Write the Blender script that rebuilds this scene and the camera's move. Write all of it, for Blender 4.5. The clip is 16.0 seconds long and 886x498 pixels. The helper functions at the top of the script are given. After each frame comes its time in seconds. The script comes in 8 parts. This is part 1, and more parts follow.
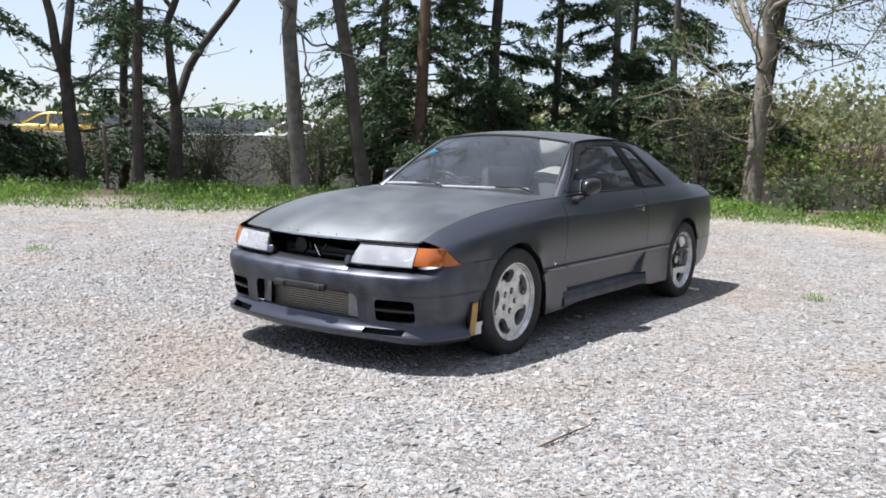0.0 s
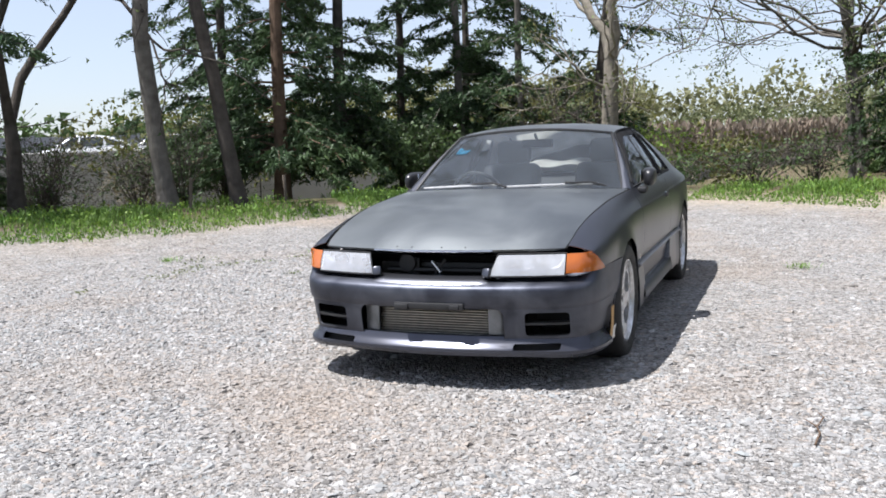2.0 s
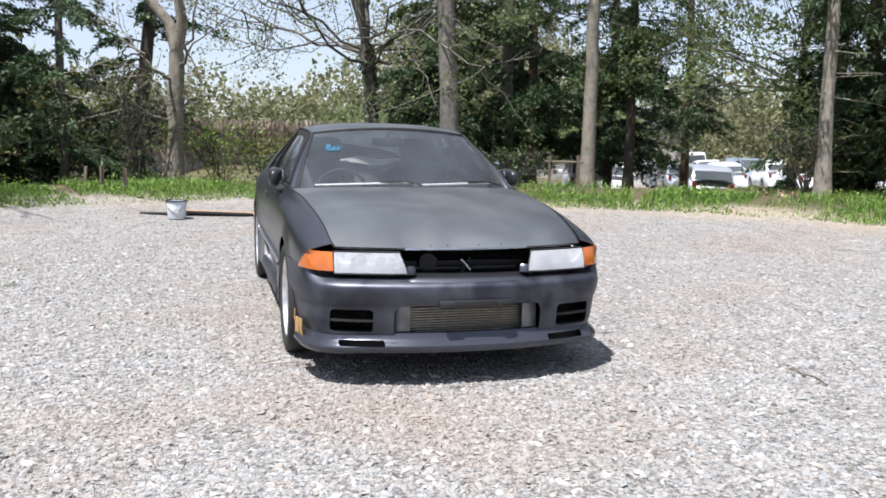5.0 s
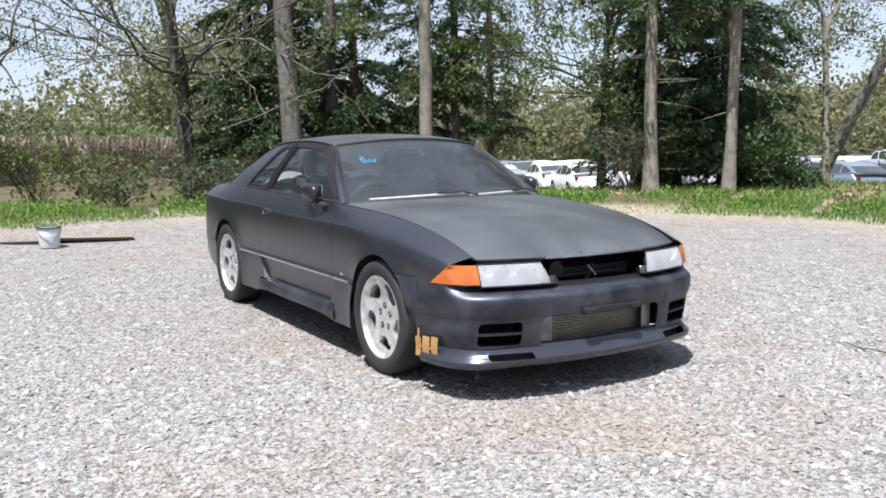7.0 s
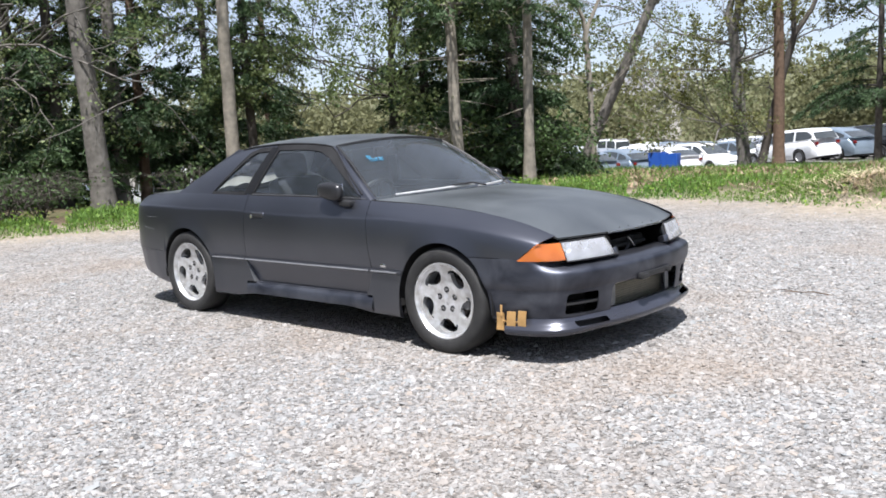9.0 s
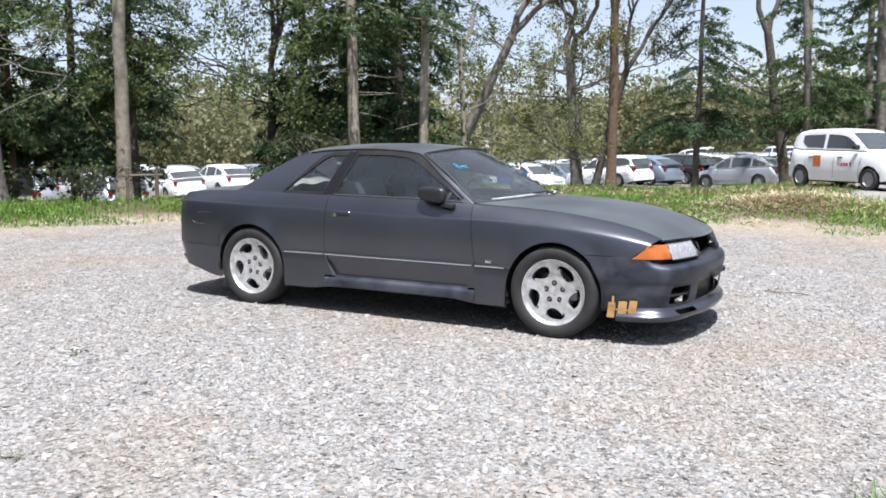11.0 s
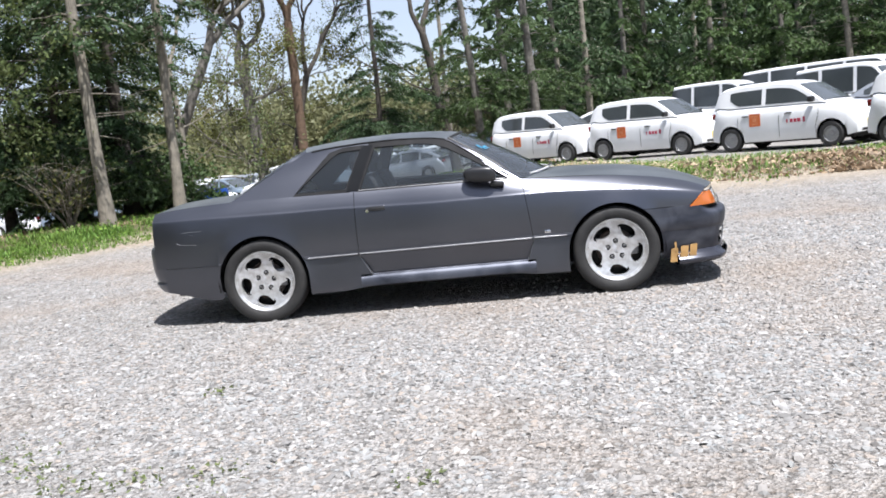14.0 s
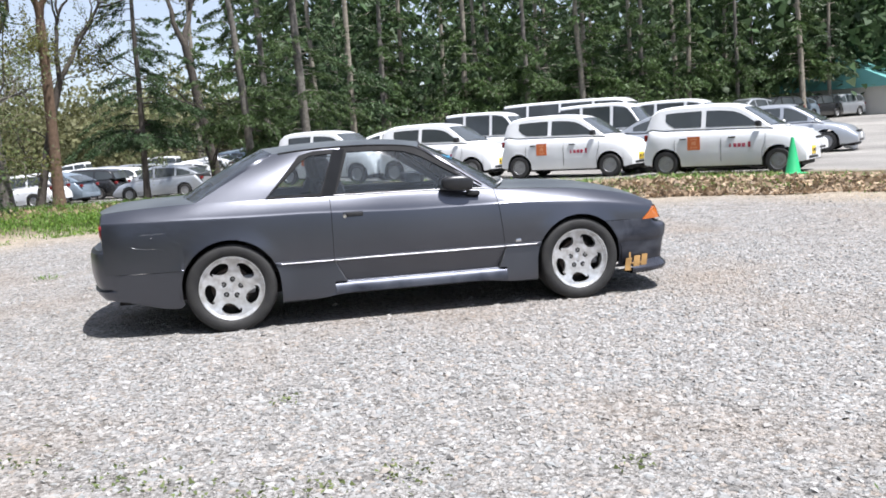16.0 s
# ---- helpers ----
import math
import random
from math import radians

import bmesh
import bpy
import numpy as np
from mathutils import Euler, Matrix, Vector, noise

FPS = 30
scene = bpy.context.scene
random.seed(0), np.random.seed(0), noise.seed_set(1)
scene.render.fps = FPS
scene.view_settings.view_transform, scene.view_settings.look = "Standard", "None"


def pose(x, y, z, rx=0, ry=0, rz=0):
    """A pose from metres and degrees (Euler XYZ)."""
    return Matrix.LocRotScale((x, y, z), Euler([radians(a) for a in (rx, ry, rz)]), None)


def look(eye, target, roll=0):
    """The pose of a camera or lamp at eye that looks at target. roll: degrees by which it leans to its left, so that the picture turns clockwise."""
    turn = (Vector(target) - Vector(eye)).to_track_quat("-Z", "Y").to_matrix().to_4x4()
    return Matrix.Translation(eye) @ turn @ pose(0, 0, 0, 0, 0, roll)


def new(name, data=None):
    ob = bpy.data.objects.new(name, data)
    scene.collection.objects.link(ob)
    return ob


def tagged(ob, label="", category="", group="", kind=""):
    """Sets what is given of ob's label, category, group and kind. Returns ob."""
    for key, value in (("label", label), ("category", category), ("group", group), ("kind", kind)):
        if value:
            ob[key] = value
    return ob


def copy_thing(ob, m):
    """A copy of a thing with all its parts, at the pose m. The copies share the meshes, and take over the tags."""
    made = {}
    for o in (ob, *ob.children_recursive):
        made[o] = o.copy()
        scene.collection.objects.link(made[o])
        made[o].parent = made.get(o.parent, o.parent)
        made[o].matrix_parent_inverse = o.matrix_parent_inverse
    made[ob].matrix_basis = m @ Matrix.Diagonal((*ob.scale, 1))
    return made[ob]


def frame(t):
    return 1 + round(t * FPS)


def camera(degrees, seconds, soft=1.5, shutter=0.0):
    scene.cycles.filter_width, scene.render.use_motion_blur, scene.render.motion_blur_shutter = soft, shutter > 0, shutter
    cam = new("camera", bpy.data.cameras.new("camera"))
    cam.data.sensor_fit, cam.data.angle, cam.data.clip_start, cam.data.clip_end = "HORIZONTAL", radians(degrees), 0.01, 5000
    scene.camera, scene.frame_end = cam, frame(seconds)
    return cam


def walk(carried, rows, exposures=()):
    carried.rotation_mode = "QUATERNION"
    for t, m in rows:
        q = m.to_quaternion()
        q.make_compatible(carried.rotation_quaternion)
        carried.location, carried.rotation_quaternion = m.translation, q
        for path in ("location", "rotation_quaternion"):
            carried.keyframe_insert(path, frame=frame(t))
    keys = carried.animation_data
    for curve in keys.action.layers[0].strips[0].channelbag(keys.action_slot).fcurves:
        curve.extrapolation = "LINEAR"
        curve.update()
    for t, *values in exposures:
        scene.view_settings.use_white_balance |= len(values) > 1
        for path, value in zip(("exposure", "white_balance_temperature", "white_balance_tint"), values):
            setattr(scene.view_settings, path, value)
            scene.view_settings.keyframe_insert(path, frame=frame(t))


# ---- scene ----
cam = camera(52.62, 16.0, soft=1.75)
PATH = [
    (0, (5.725, 3.467, 1.145), (4.108, 2.311, 0.924), 2.2),
    (0.5, (5.885, 3.046, 1.144), (4.194, 2.002, 0.913), -0.4),
    (1, (6.087, 2.619, 1.161), (4.339, 1.675, 0.937), -0.3),
    (1.5, (6.177, 2.151, 1.132), (4.373, 1.316, 0.920), -3.9),
    (2, (6.268, 1.694, 1.155), (4.419, 0.965, 0.932), -1.8),
    (2.5, (6.386, 1.236, 1.162), (4.484, 0.661, 0.934), -1.2),
    (3, (6.403, 0.738, 1.144), (4.450, 0.393, 0.892), -3.1),
    (3.5, (6.456, 0.256, 1.157), (4.477, 0.108, 0.905), -5.4),
    (4, (6.448, -0.217, 1.123), (4.467, -0.092, 0.880), -4.5),
    (4.2, (6.462, -0.435, 1.137), (4.492, -0.192, 0.887), -3.4),
    (6.3, (6.016, -2.437, 1.199), (4.188, -1.646, 1.017), -1.2),
    (6.5, (5.882, -2.573, 1.169), (4.110, -1.665, 0.975), -4.3),
    (7, (5.619, -3.006, 1.183), (3.914, -1.983, 0.964), -0.9),
    (7.5, (5.467, -3.473, 1.195), (3.825, -2.354, 0.970), -0.3),
    (8, (5.183, -3.909, 1.168), (3.595, -2.714, 0.937), -1.5),
    (8.5, (4.950, -4.363, 1.196), (3.507, -3.000, 0.950), -1.3),
    (9, (4.759, -4.690, 1.201), (3.440, -3.205, 0.967), -3.4),
    (9.2, (4.642, -4.869, 1.192), (3.362, -3.350, 0.960), -4.5),
    (11.3, (3.229, -6.589, 1.262), (2.353, -4.805, 1.043), -2.0),
    (11.5, (3.013, -6.651, 1.233), (2.185, -4.844, 1.016), -4.4),
    (12, (2.541, -6.864, 1.254), (1.816, -5.014, 1.026), -3.8),
    (12.5, (2.074, -7.102, 1.252), (1.477, -5.207, 1.023), -2.4),
    (13, (1.569, -7.200, 1.243), (1.112, -5.270, 0.985), -3.4),
    (13.5, (1.062, -7.356, 1.248), (0.758, -5.396, 0.991), -4.5),
    (14, (0.581, -7.350, 1.226), (0.421, -5.372, 0.983), -6.7),
    (14.5, (0.134, -7.380, 1.237), (0.126, -5.395, 0.990), -1.7),
    (15, (-0.301, -7.412, 1.259), (-0.137, -5.434, 1.008), -1.9),
    (15.5, (-0.775, -7.330, 1.264), (-0.447, -5.374, 1.003), -2.8),
    (16, (-1.277, -7.242, 1.280), (-0.821, -5.311, 1.033), -3.9),
]
walk(cam, [(t, look(eye, target, roll)) for t, eye, target, roll in PATH])

# ---- light ----
SUN = Vector((0.25, -0.33, 1.0)).normalized()
world = bpy.data.worlds.new("sky")
scene.world = world
world.use_nodes = True
wn = world.node_tree.nodes
sky = wn.new("ShaderNodeTexSky")
sky.sky_type = "NISHITA"
sky.sun_disc = False
sky.sun_elevation = math.asin(SUN.z)
sky.sun_rotation = math.atan2(SUN.x, SUN.y)
sky.air_density, sky.dust_density, sky.ozone_density = 1.0, 0.8, 2.5
wn["Background"].inputs["Strength"].default_value = 0.09
tint = wn.new("ShaderNodeMix")
tint.data_type, tint.blend_type = "RGBA", "MULTIPLY"
tint.inputs[0].default_value, tint.inputs[7].default_value = 1.0, (0.92, 0.97, 1.12, 1)
world.node_tree.links.new(sky.outputs[0], tint.inputs[6])
haze = wn.new("ShaderNodeMix")
haze.data_type = "RGBA"
haze.inputs[0].default_value, haze.inputs[7].default_value = 0.55, (4.5, 4.65, 5.0, 1)
world.node_tree.links.new(tint.outputs[2], haze.inputs[6])
world.node_tree.links.new(haze.outputs[2], wn["Background"].inputs["Color"])
lamp = bpy.data.lights.new("sun", "SUN")
lamp.energy, lamp.angle, lamp.color = 4.7, radians(0.53), (0.99, 0.975, 0.985)
sun = new("sun", lamp)
sun.matrix_world = look(SUN * 50, (0, 0, 0))
scene.view_settings.exposure = 1.02

# ---- materials ----
def mat(name, color, rough=0.6, metal=0.0, second=None, scale=8.0, amount=0.5, bump=0.0, bump_scale=60.0,
        fine=None, spec=0.5, coat=0.0, jitter=0.0, island=0.0, distortion=0.0, rough_var=0.0):
    """A surface: two colours mixed by noise at one scale, finer grain on top, relief, and variation per object or island."""
    m = bpy.data.materials.new(name)
    m.use_nodes = True
    n, l = m.node_tree.nodes, m.node_tree.links
    b = n["Principled BSDF"]
    b.inputs["Roughness"].default_value = rough
    b.inputs["Metallic"].default_value = metal
    b.inputs["Specular IOR Level"].default_value = spec
    b.inputs["Coat Weight"].default_value = coat
    co = n.new("ShaderNodeTexCoord")
    base = n.new("ShaderNodeRGB")
    base.outputs[0].default_value = (*color, 1)
    out = base.outputs[0]
    if second:
        t = n.new("ShaderNodeTexNoise")
        t.inputs["Scale"].default_value, t.inputs["Detail"].default_value = scale, 6
        t.inputs["Distortion"].default_value = distortion
        l.new(co.outputs["Object"], t.inputs["Vector"])
        r = n.new("ShaderNodeMapRange")
        r.inputs[1].default_value, r.inputs[2].default_value = 0.5 - amount / 2, 0.5 + amount / 2
        l.new(t.outputs["Fac"], r.inputs[0])
        mx = n.new("ShaderNodeMix")
        mx.data_type = "RGBA"
        mx.inputs[7].default_value = (*second, 1)
        l.new(out, mx.inputs[6])
        l.new(r.outputs[0], mx.inputs[0])
        out = mx.outputs[2]
        if rough_var:
            rr = n.new("ShaderNodeMapRange")
            rr.inputs[3].default_value, rr.inputs[4].default_value = rough - rough_var, rough + rough_var
            l.new(t.outputs["Fac"], rr.inputs[0])
            l.new(rr.outputs[0], b.inputs["Roughness"])
    if jitter or island:
        if jitter:
            oi = n.new("ShaderNodeObjectInfo")
            src, span = oi.outputs["Random"], jitter
        else:
            ge = n.new("ShaderNodeNewGeometry")
            src, span = ge.outputs["Random Per Island"], island
        mr = n.new("ShaderNodeMapRange")
        mr.inputs[3].default_value, mr.inputs[4].default_value = 1 - span, 1 + span
        l.new(src, mr.inputs[0])
        hs = n.new("ShaderNodeHueSaturation")
        l.new(out, hs.inputs["Color"])
        l.new(mr.outputs[0], hs.inputs["Value"])
        out = hs.outputs[0]
    l.new(out, b.inputs["Base Color"])
    if bump:
        t2 = n.new("ShaderNodeTexNoise")
        t2.inputs["Scale"].default_value, t2.inputs["Detail"].default_value = bump_scale, 5
        l.new(co.outputs["Object"], t2.inputs["Vector"])
        bp = n.new("ShaderNodeBump")
        bp.inputs["Strength"].default_value, bp.inputs["Distance"].default_value = bump, 0.02
        l.new(t2.outputs["Fac"], bp.inputs["Height"])
        l.new(bp.outputs[0], b.inputs["Normal"])
    return m


def leaf_mat(name, color, second, island=0.45, through_light=0.35):
    m = mat(name, color, 0.55, second=second, scale=0.6, amount=0.5, island=island, spec=0.3)
    n, l = m.node_tree.nodes, m.node_tree.links
    b = n["Principled BSDF"]
    tr = n.new("ShaderNodeBsdfTranslucent")
    src = b.inputs["Base Color"].links[0].from_socket
    l.new(src, tr.inputs["Color"])
    ms = n.new("ShaderNodeMixShader")
    ms.inputs[0].default_value = through_light
    l.new(b.outputs[0], ms.inputs[1])
    l.new(tr.outputs[0], ms.inputs[2])
    l.new(ms.outputs[0], n["Material Output"].inputs["Surface"])
    return m


def glass_mat(name, tint=(0.75, 0.8, 0.8), dust_sheen=0.1, sheen_color=(0.4, 0.42, 0.42), gloss=0.04):
    m = bpy.data.materials.new(name)
    m.use_nodes = True
    n, l = m.node_tree.nodes, m.node_tree.links
    n.remove(n["Principled BSDF"])
    t, g, d = n.new("ShaderNodeBsdfTransparent"), n.new("ShaderNodeBsdfGlossy"), n.new("ShaderNodeBsdfDiffuse")
    t.inputs[0].default_value = (*tint, 1)
    d.inputs[0].default_value = (*sheen_color, 1)
    g.inputs["Roughness"].default_value = gloss
    f = n.new("ShaderNodeFresnel")
    f.inputs["IOR"].default_value = 1.52
    m1, m2 = n.new("ShaderNodeMixShader"), n.new("ShaderNodeMixShader")
    no = n.new("ShaderNodeTexNoise")
    no.inputs["Scale"].default_value, no.inputs["Detail"].default_value = 5, 6
    co = n.new("ShaderNodeTexCoord")
    l.new(co.outputs["Object"], no.inputs["Vector"])
    mr = n.new("ShaderNodeMapRange")
    mr.inputs[3].default_value, mr.inputs[4].default_value = dust_sheen * 0.3, dust_sheen * 1.7
    l.new(no.outputs["Fac"], mr.inputs[0])
    l.new(mr.outputs[0], m1.inputs[0])
    l.new(t.outputs[0], m1.inputs[1])
    l.new(d.outputs[0], m1.inputs[2])
    l.new(f.outputs[0], m2.inputs[0])
    l.new(m1.outputs[0], m2.inputs[1])
    l.new(g.outputs[0], m2.inputs[2])
    l.new(m2.outputs[0], n["Material Output"].inputs["Surface"])
    return m


M = {
    "paint": mat("matte_gunmetal", (0.108, 0.112, 0.13), 0.31, 0.92, second=(0.136, 0.141, 0.16), scale=1.4, amount=0.6, bump=0.012, bump_scale=900, spec=0.5, rough_var=0.05),
    # top panels paler than the sides: dust, plus sky reflection put into the colour
    "dusty": mat("dusty_sheen_gunmetal", (0.13, 0.142, 0.15), 0.42, 0.88, second=(0.24, 0.256, 0.258), scale=2.2, amount=0.45, bump=0.02, bump_scale=700, distortion=0.6, rough_var=0.1),
    "patchy": mat("patched_gunmetal", (0.056, 0.06, 0.076), 0.47, 0.9, second=(0.12, 0.128, 0.152), scale=4.5, amount=0.3, bump=0.02, bump_scale=500, distortion=0.8, rough_var=0.12),
    "lip": mat("lip_paint", (0.07, 0.076, 0.1), 0.25, 0.6, second=(0.06, 0.062, 0.075), scale=3, amount=0.3),
    "gloss_black": mat("mirror_black", (0.02, 0.02, 0.022), 0.3, 0.2, second=(0.03, 0.03, 0.032), scale=6, amount=0.5),
    "frame_black": mat("frame_black", (0.014, 0.014, 0.015), 0.75, second=(0.025, 0.025, 0.026), scale=10, spec=0.12),
    "pillar": mat("pillar_satin", (0.01, 0.0105, 0.012), 0.85, second=(0.015, 0.016, 0.018), scale=5, spec=0.06),
    "nut": mat("wheel_nut_steel", (0.35, 0.35, 0.36), 0.35, 0.8, second=(0.2, 0.19, 0.18), scale=40),
    "dulled": mat("dulled_trim", (0.24, 0.244, 0.252), 0.42, 0.85, second=(0.14, 0.14, 0.145), scale=25),
    "strip": mat("rub_strip_highlight", (0.36, 0.365, 0.38), 0.36, 0.75, second=(0.26, 0.26, 0.27), scale=25),
    # pale blade colour stands in for sun glint
    "wiper_glint": mat("pale_glint_wiper", (0.5, 0.5, 0.5), 0.5, second=(0.34, 0.34, 0.34), scale=30),
    "seam": mat("panel_gap", (0.006, 0.006, 0.006), 0.9),
    "black": mat("black_plastic", (0.012, 0.012, 0.013), 0.55, second=(0.02, 0.02, 0.021), scale=12, bump=0.1, bump_scale=300),
    "dark": mat("bay_black", (0.008, 0.008, 0.009), 0.8, second=(0.02, 0.018, 0.016), scale=9),
    "trim": mat("bright_trim", (0.55, 0.56, 0.58), 0.25, 0.9, second=(0.35, 0.35, 0.36), scale=20),
    "chrome": mat("chrome", (0.75, 0.76, 0.78), 0.12, 1.0, second=(0.6, 0.6, 0.62), scale=15),
    "rubber": mat("tyre_rubber", (0.012, 0.012, 0.013), 0.7, second=(0.03, 0.029, 0.027), scale=14, amount=0.6, bump=0.2, bump_scale=150),
    "alloy": mat("silver_alloy", (0.74, 0.75, 0.77), 0.27, 0.6, second=(0.45, 0.44, 0.42), scale=18, amount=0.35),
    "steel": mat("brake_steel", (0.03, 0.028, 0.026), 0.55, 0.5, second=(0.055, 0.036, 0.026), scale=25),
    "orange": mat("amber_lens", (0.46, 0.125, 0.022), 0.12, second=(0.36, 0.09, 0.012), scale=9, amount=0.35, coat=0.6),
    "core": mat("intercooler_alloy", (0.5, 0.47, 0.4), 0.4, 0.85, second=(0.3, 0.28, 0.24), scale=30, bump=0.1),
    "tank": mat("intercooler_tank", (0.3, 0.31, 0.32), 0.45, 0.6, second=(0.1, 0.1, 0.1), scale=10, bump=0.1, bump_scale=200),
    "kraft": mat("kraft_tape", (0.42, 0.24, 0.08), 0.6, second=(0.5, 0.3, 0.12), scale=30, bump=0.1),
    "white_tape": mat("white_tape", (0.75, 0.74, 0.7), 0.6, second=(0.6, 0.58, 0.54), scale=30),
    "marker": mat("blue_marker", (0.06, 0.26, 0.42), 0.6, second=(0.04, 0.3, 0.5), scale=40),
    "cloth": mat("seat_cloth", (0.085, 0.085, 0.09), 0.95, second=(0.12, 0.12, 0.125), scale=40, bump=0.3, bump_scale=500),
    "shelf": mat("pale_cover", (0.5, 0.48, 0.44), 0.9, second=(0.3, 0.28, 0.25), scale=8, bump=0.2, bump_scale=60),
    # near-white sheen puts the brightness of a sunlit frosted lens into its colour
    "hlglass": glass_mat("headlight_lens", (0.97, 0.98, 0.99), 0.3, (0.95, 0.96, 0.98), 0.04),
    # bluish sheen on both glasses: dust plus sky reflection put into the colour
    "glass": glass_mat("dusty_sheen_glass", (0.8, 0.84, 0.84), 0.07, (0.42, 0.48, 0.54), 0.05),
    "side_glass": glass_mat("side_glass", (0.68, 0.72, 0.74), 0.045, (0.36, 0.42, 0.48), 0.03),
    "farglass": mat("parked_car_glass", (0.035, 0.042, 0.045), 0.06, second=(0.07, 0.078, 0.082), scale=0.8, spec=0.6),
    "concrete": mat("concrete", (0.42, 0.41, 0.38), 0.9, second=(0.28, 0.27, 0.245), scale=0.5, amount=0.5, bump=0.3, bump_scale=6),
}

# ---- mesh helpers ----
def part(name, bm, material, parent=None, label="", smooth=True, sharp=40):
    """Links a bmesh as one mesh object under a thing or part."""
    me = bpy.data.meshes.new(name)
    if smooth:
        bm.normal_update()
        for f in bm.faces:
            f.smooth = True
        lim = radians(sharp)
        for e in bm.edges:
            if len(e.link_faces) == 2 and e.calc_face_angle(0) > lim:
                e.smooth = False
    bm.to_mesh(me)
    bm.free()
    me.materials.append(M[material] if isinstance(material, str) else material)
    ob = new(name, me)
    if parent is not None:
        ob.parent = parent
    if label:
        ob["label"] = label
    return ob


def raw(name, verts, faces, material, parent=None, label="", smooth=True, mats=None, index=None):
    me = bpy.data.meshes.new(name)
    me.from_pydata(verts, [], faces)
    me.polygons.foreach_set("use_smooth", [smooth] * len(me.polygons))
    for m_ in ([material] if mats is None else mats):
        me.materials.append(M[m_] if isinstance(m_, str) else m_)
    if index is not None:
        me.polygons.foreach_set("material_index", index)
    me.update()
    ob = new(name, me)
    if parent is not None:
        ob.parent = parent
    if label:
        ob["label"] = label
    return ob


def empty(name, label, category, m=None, group="", kind=""):
    ob = new(name)
    ob.empty_display_size = 0.2
    if m is not None:
        ob.matrix_world = m
    return tagged(ob, label, category, group, kind)


def lerp_table(table, x):
    """Smooth interpolation through (x, value) pairs."""
    if x <= table[0][0]:
        return table[0][1]
    for i in range(len(table) - 1):
        (x0, a), (x1, b) = table[i], table[i + 1]
        if x <= x1:
            p = table[i - 1] if i else (2 * x0 - x1, 2 * a - b)
            q = table[i + 2] if i + 2 < len(table) else (2 * x1 - x0, 2 * b - a)
            h = x1 - x0
            d0 = (b - p[1]) / (x1 - p[0]) * h
            d1 = (q[1] - a) / (q[0] - x0) * h
            u = (x - x0) / h
            return ((2 * u ** 3 - 3 * u ** 2 + 1) * a + (u ** 3 - 2 * u ** 2 + u) * d0
                    + (-2 * u ** 3 + 3 * u ** 2) * b + (u ** 3 - u ** 2) * d1)
    return table[-1][1]


def grid(bm, rows, flip=False, closed=False):
    """Quads over a list of rows of points; merges nothing."""
    vs = [[bm.verts.new(p) for p in row] for row in rows]
    for i in range(len(vs) - 1):
        w = len(vs[i])
        for j in range(w if closed else w - 1):
            k = (j + 1) % w
            q = [vs[i][j], vs[i][k], vs[i + 1][k], vs[i + 1][j]]
            bm.faces.new(q[::-1] if flip else q)
    return vs


def box(bm, x0, x1, y0, y1, z0, z1, bevel=0.0, m=None):
    r = bmesh.ops.create_cube(bm, size=1)
    vs = r["verts"]
    for v in vs:
        v.co = Vector((x0 + (v.co.x + 0.5) * (x1 - x0), y0 + (v.co.y + 0.5) * (y1 - y0), z0 + (v.co.z + 0.5) * (z1 - z0)))
        if m is not None:
            v.co = m @ v.co
    if bevel:
        es = list({e for v in vs for e in v.link_edges})
        bmesh.ops.bevel(bm, geom=es, offset=bevel, segments=2, affect="EDGES", profile=0.5)
    return bm


def lathe(bm, profile, n=32, axis="Y", arc=1.0):
    """Turns (radius, along) pairs about an axis."""
    rows = []
    for r, a in profile:
        row = []
        for i in range(n):
            t = 2 * math.pi * i / n * arc
            c, s = r * math.cos(t), r * math.sin(t)
            row.append((c, a, s) if axis == "Y" else (c, s, a) if axis == "Z" else (a, c, s))
        rows.append(row)
    return grid(bm, rows, closed=True)


def tube(bm, points, radii, n=8, cap=True):
    """A bent tapered tube along points."""
    pts = [Vector(p) for p in points]
    up = Vector((0.31, 0.17, 0.93))
    rows = []
    for i, p in enumerate(pts):
        d = (pts[min(i + 1, len(pts) - 1)] - pts[max(i - 1, 0)]).normalized()
        a = d.cross(up)
        a = a.normalized() if a.length > 1e-3 else d.orthogonal().normalized()
        b = d.cross(a)
        r = radii[i] if isinstance(radii, (list, tuple)) else radii
        rows.append([p + r * (math.cos(2 * math.pi * k / n) * a + math.sin(2 * math.pi * k / n) * b) for k in range(n)])
    vs = grid(bm, rows, closed=True)
    if cap:
        bm.faces.new(vs[0][::-1])
        bm.faces.new(vs[-1])
    return vs


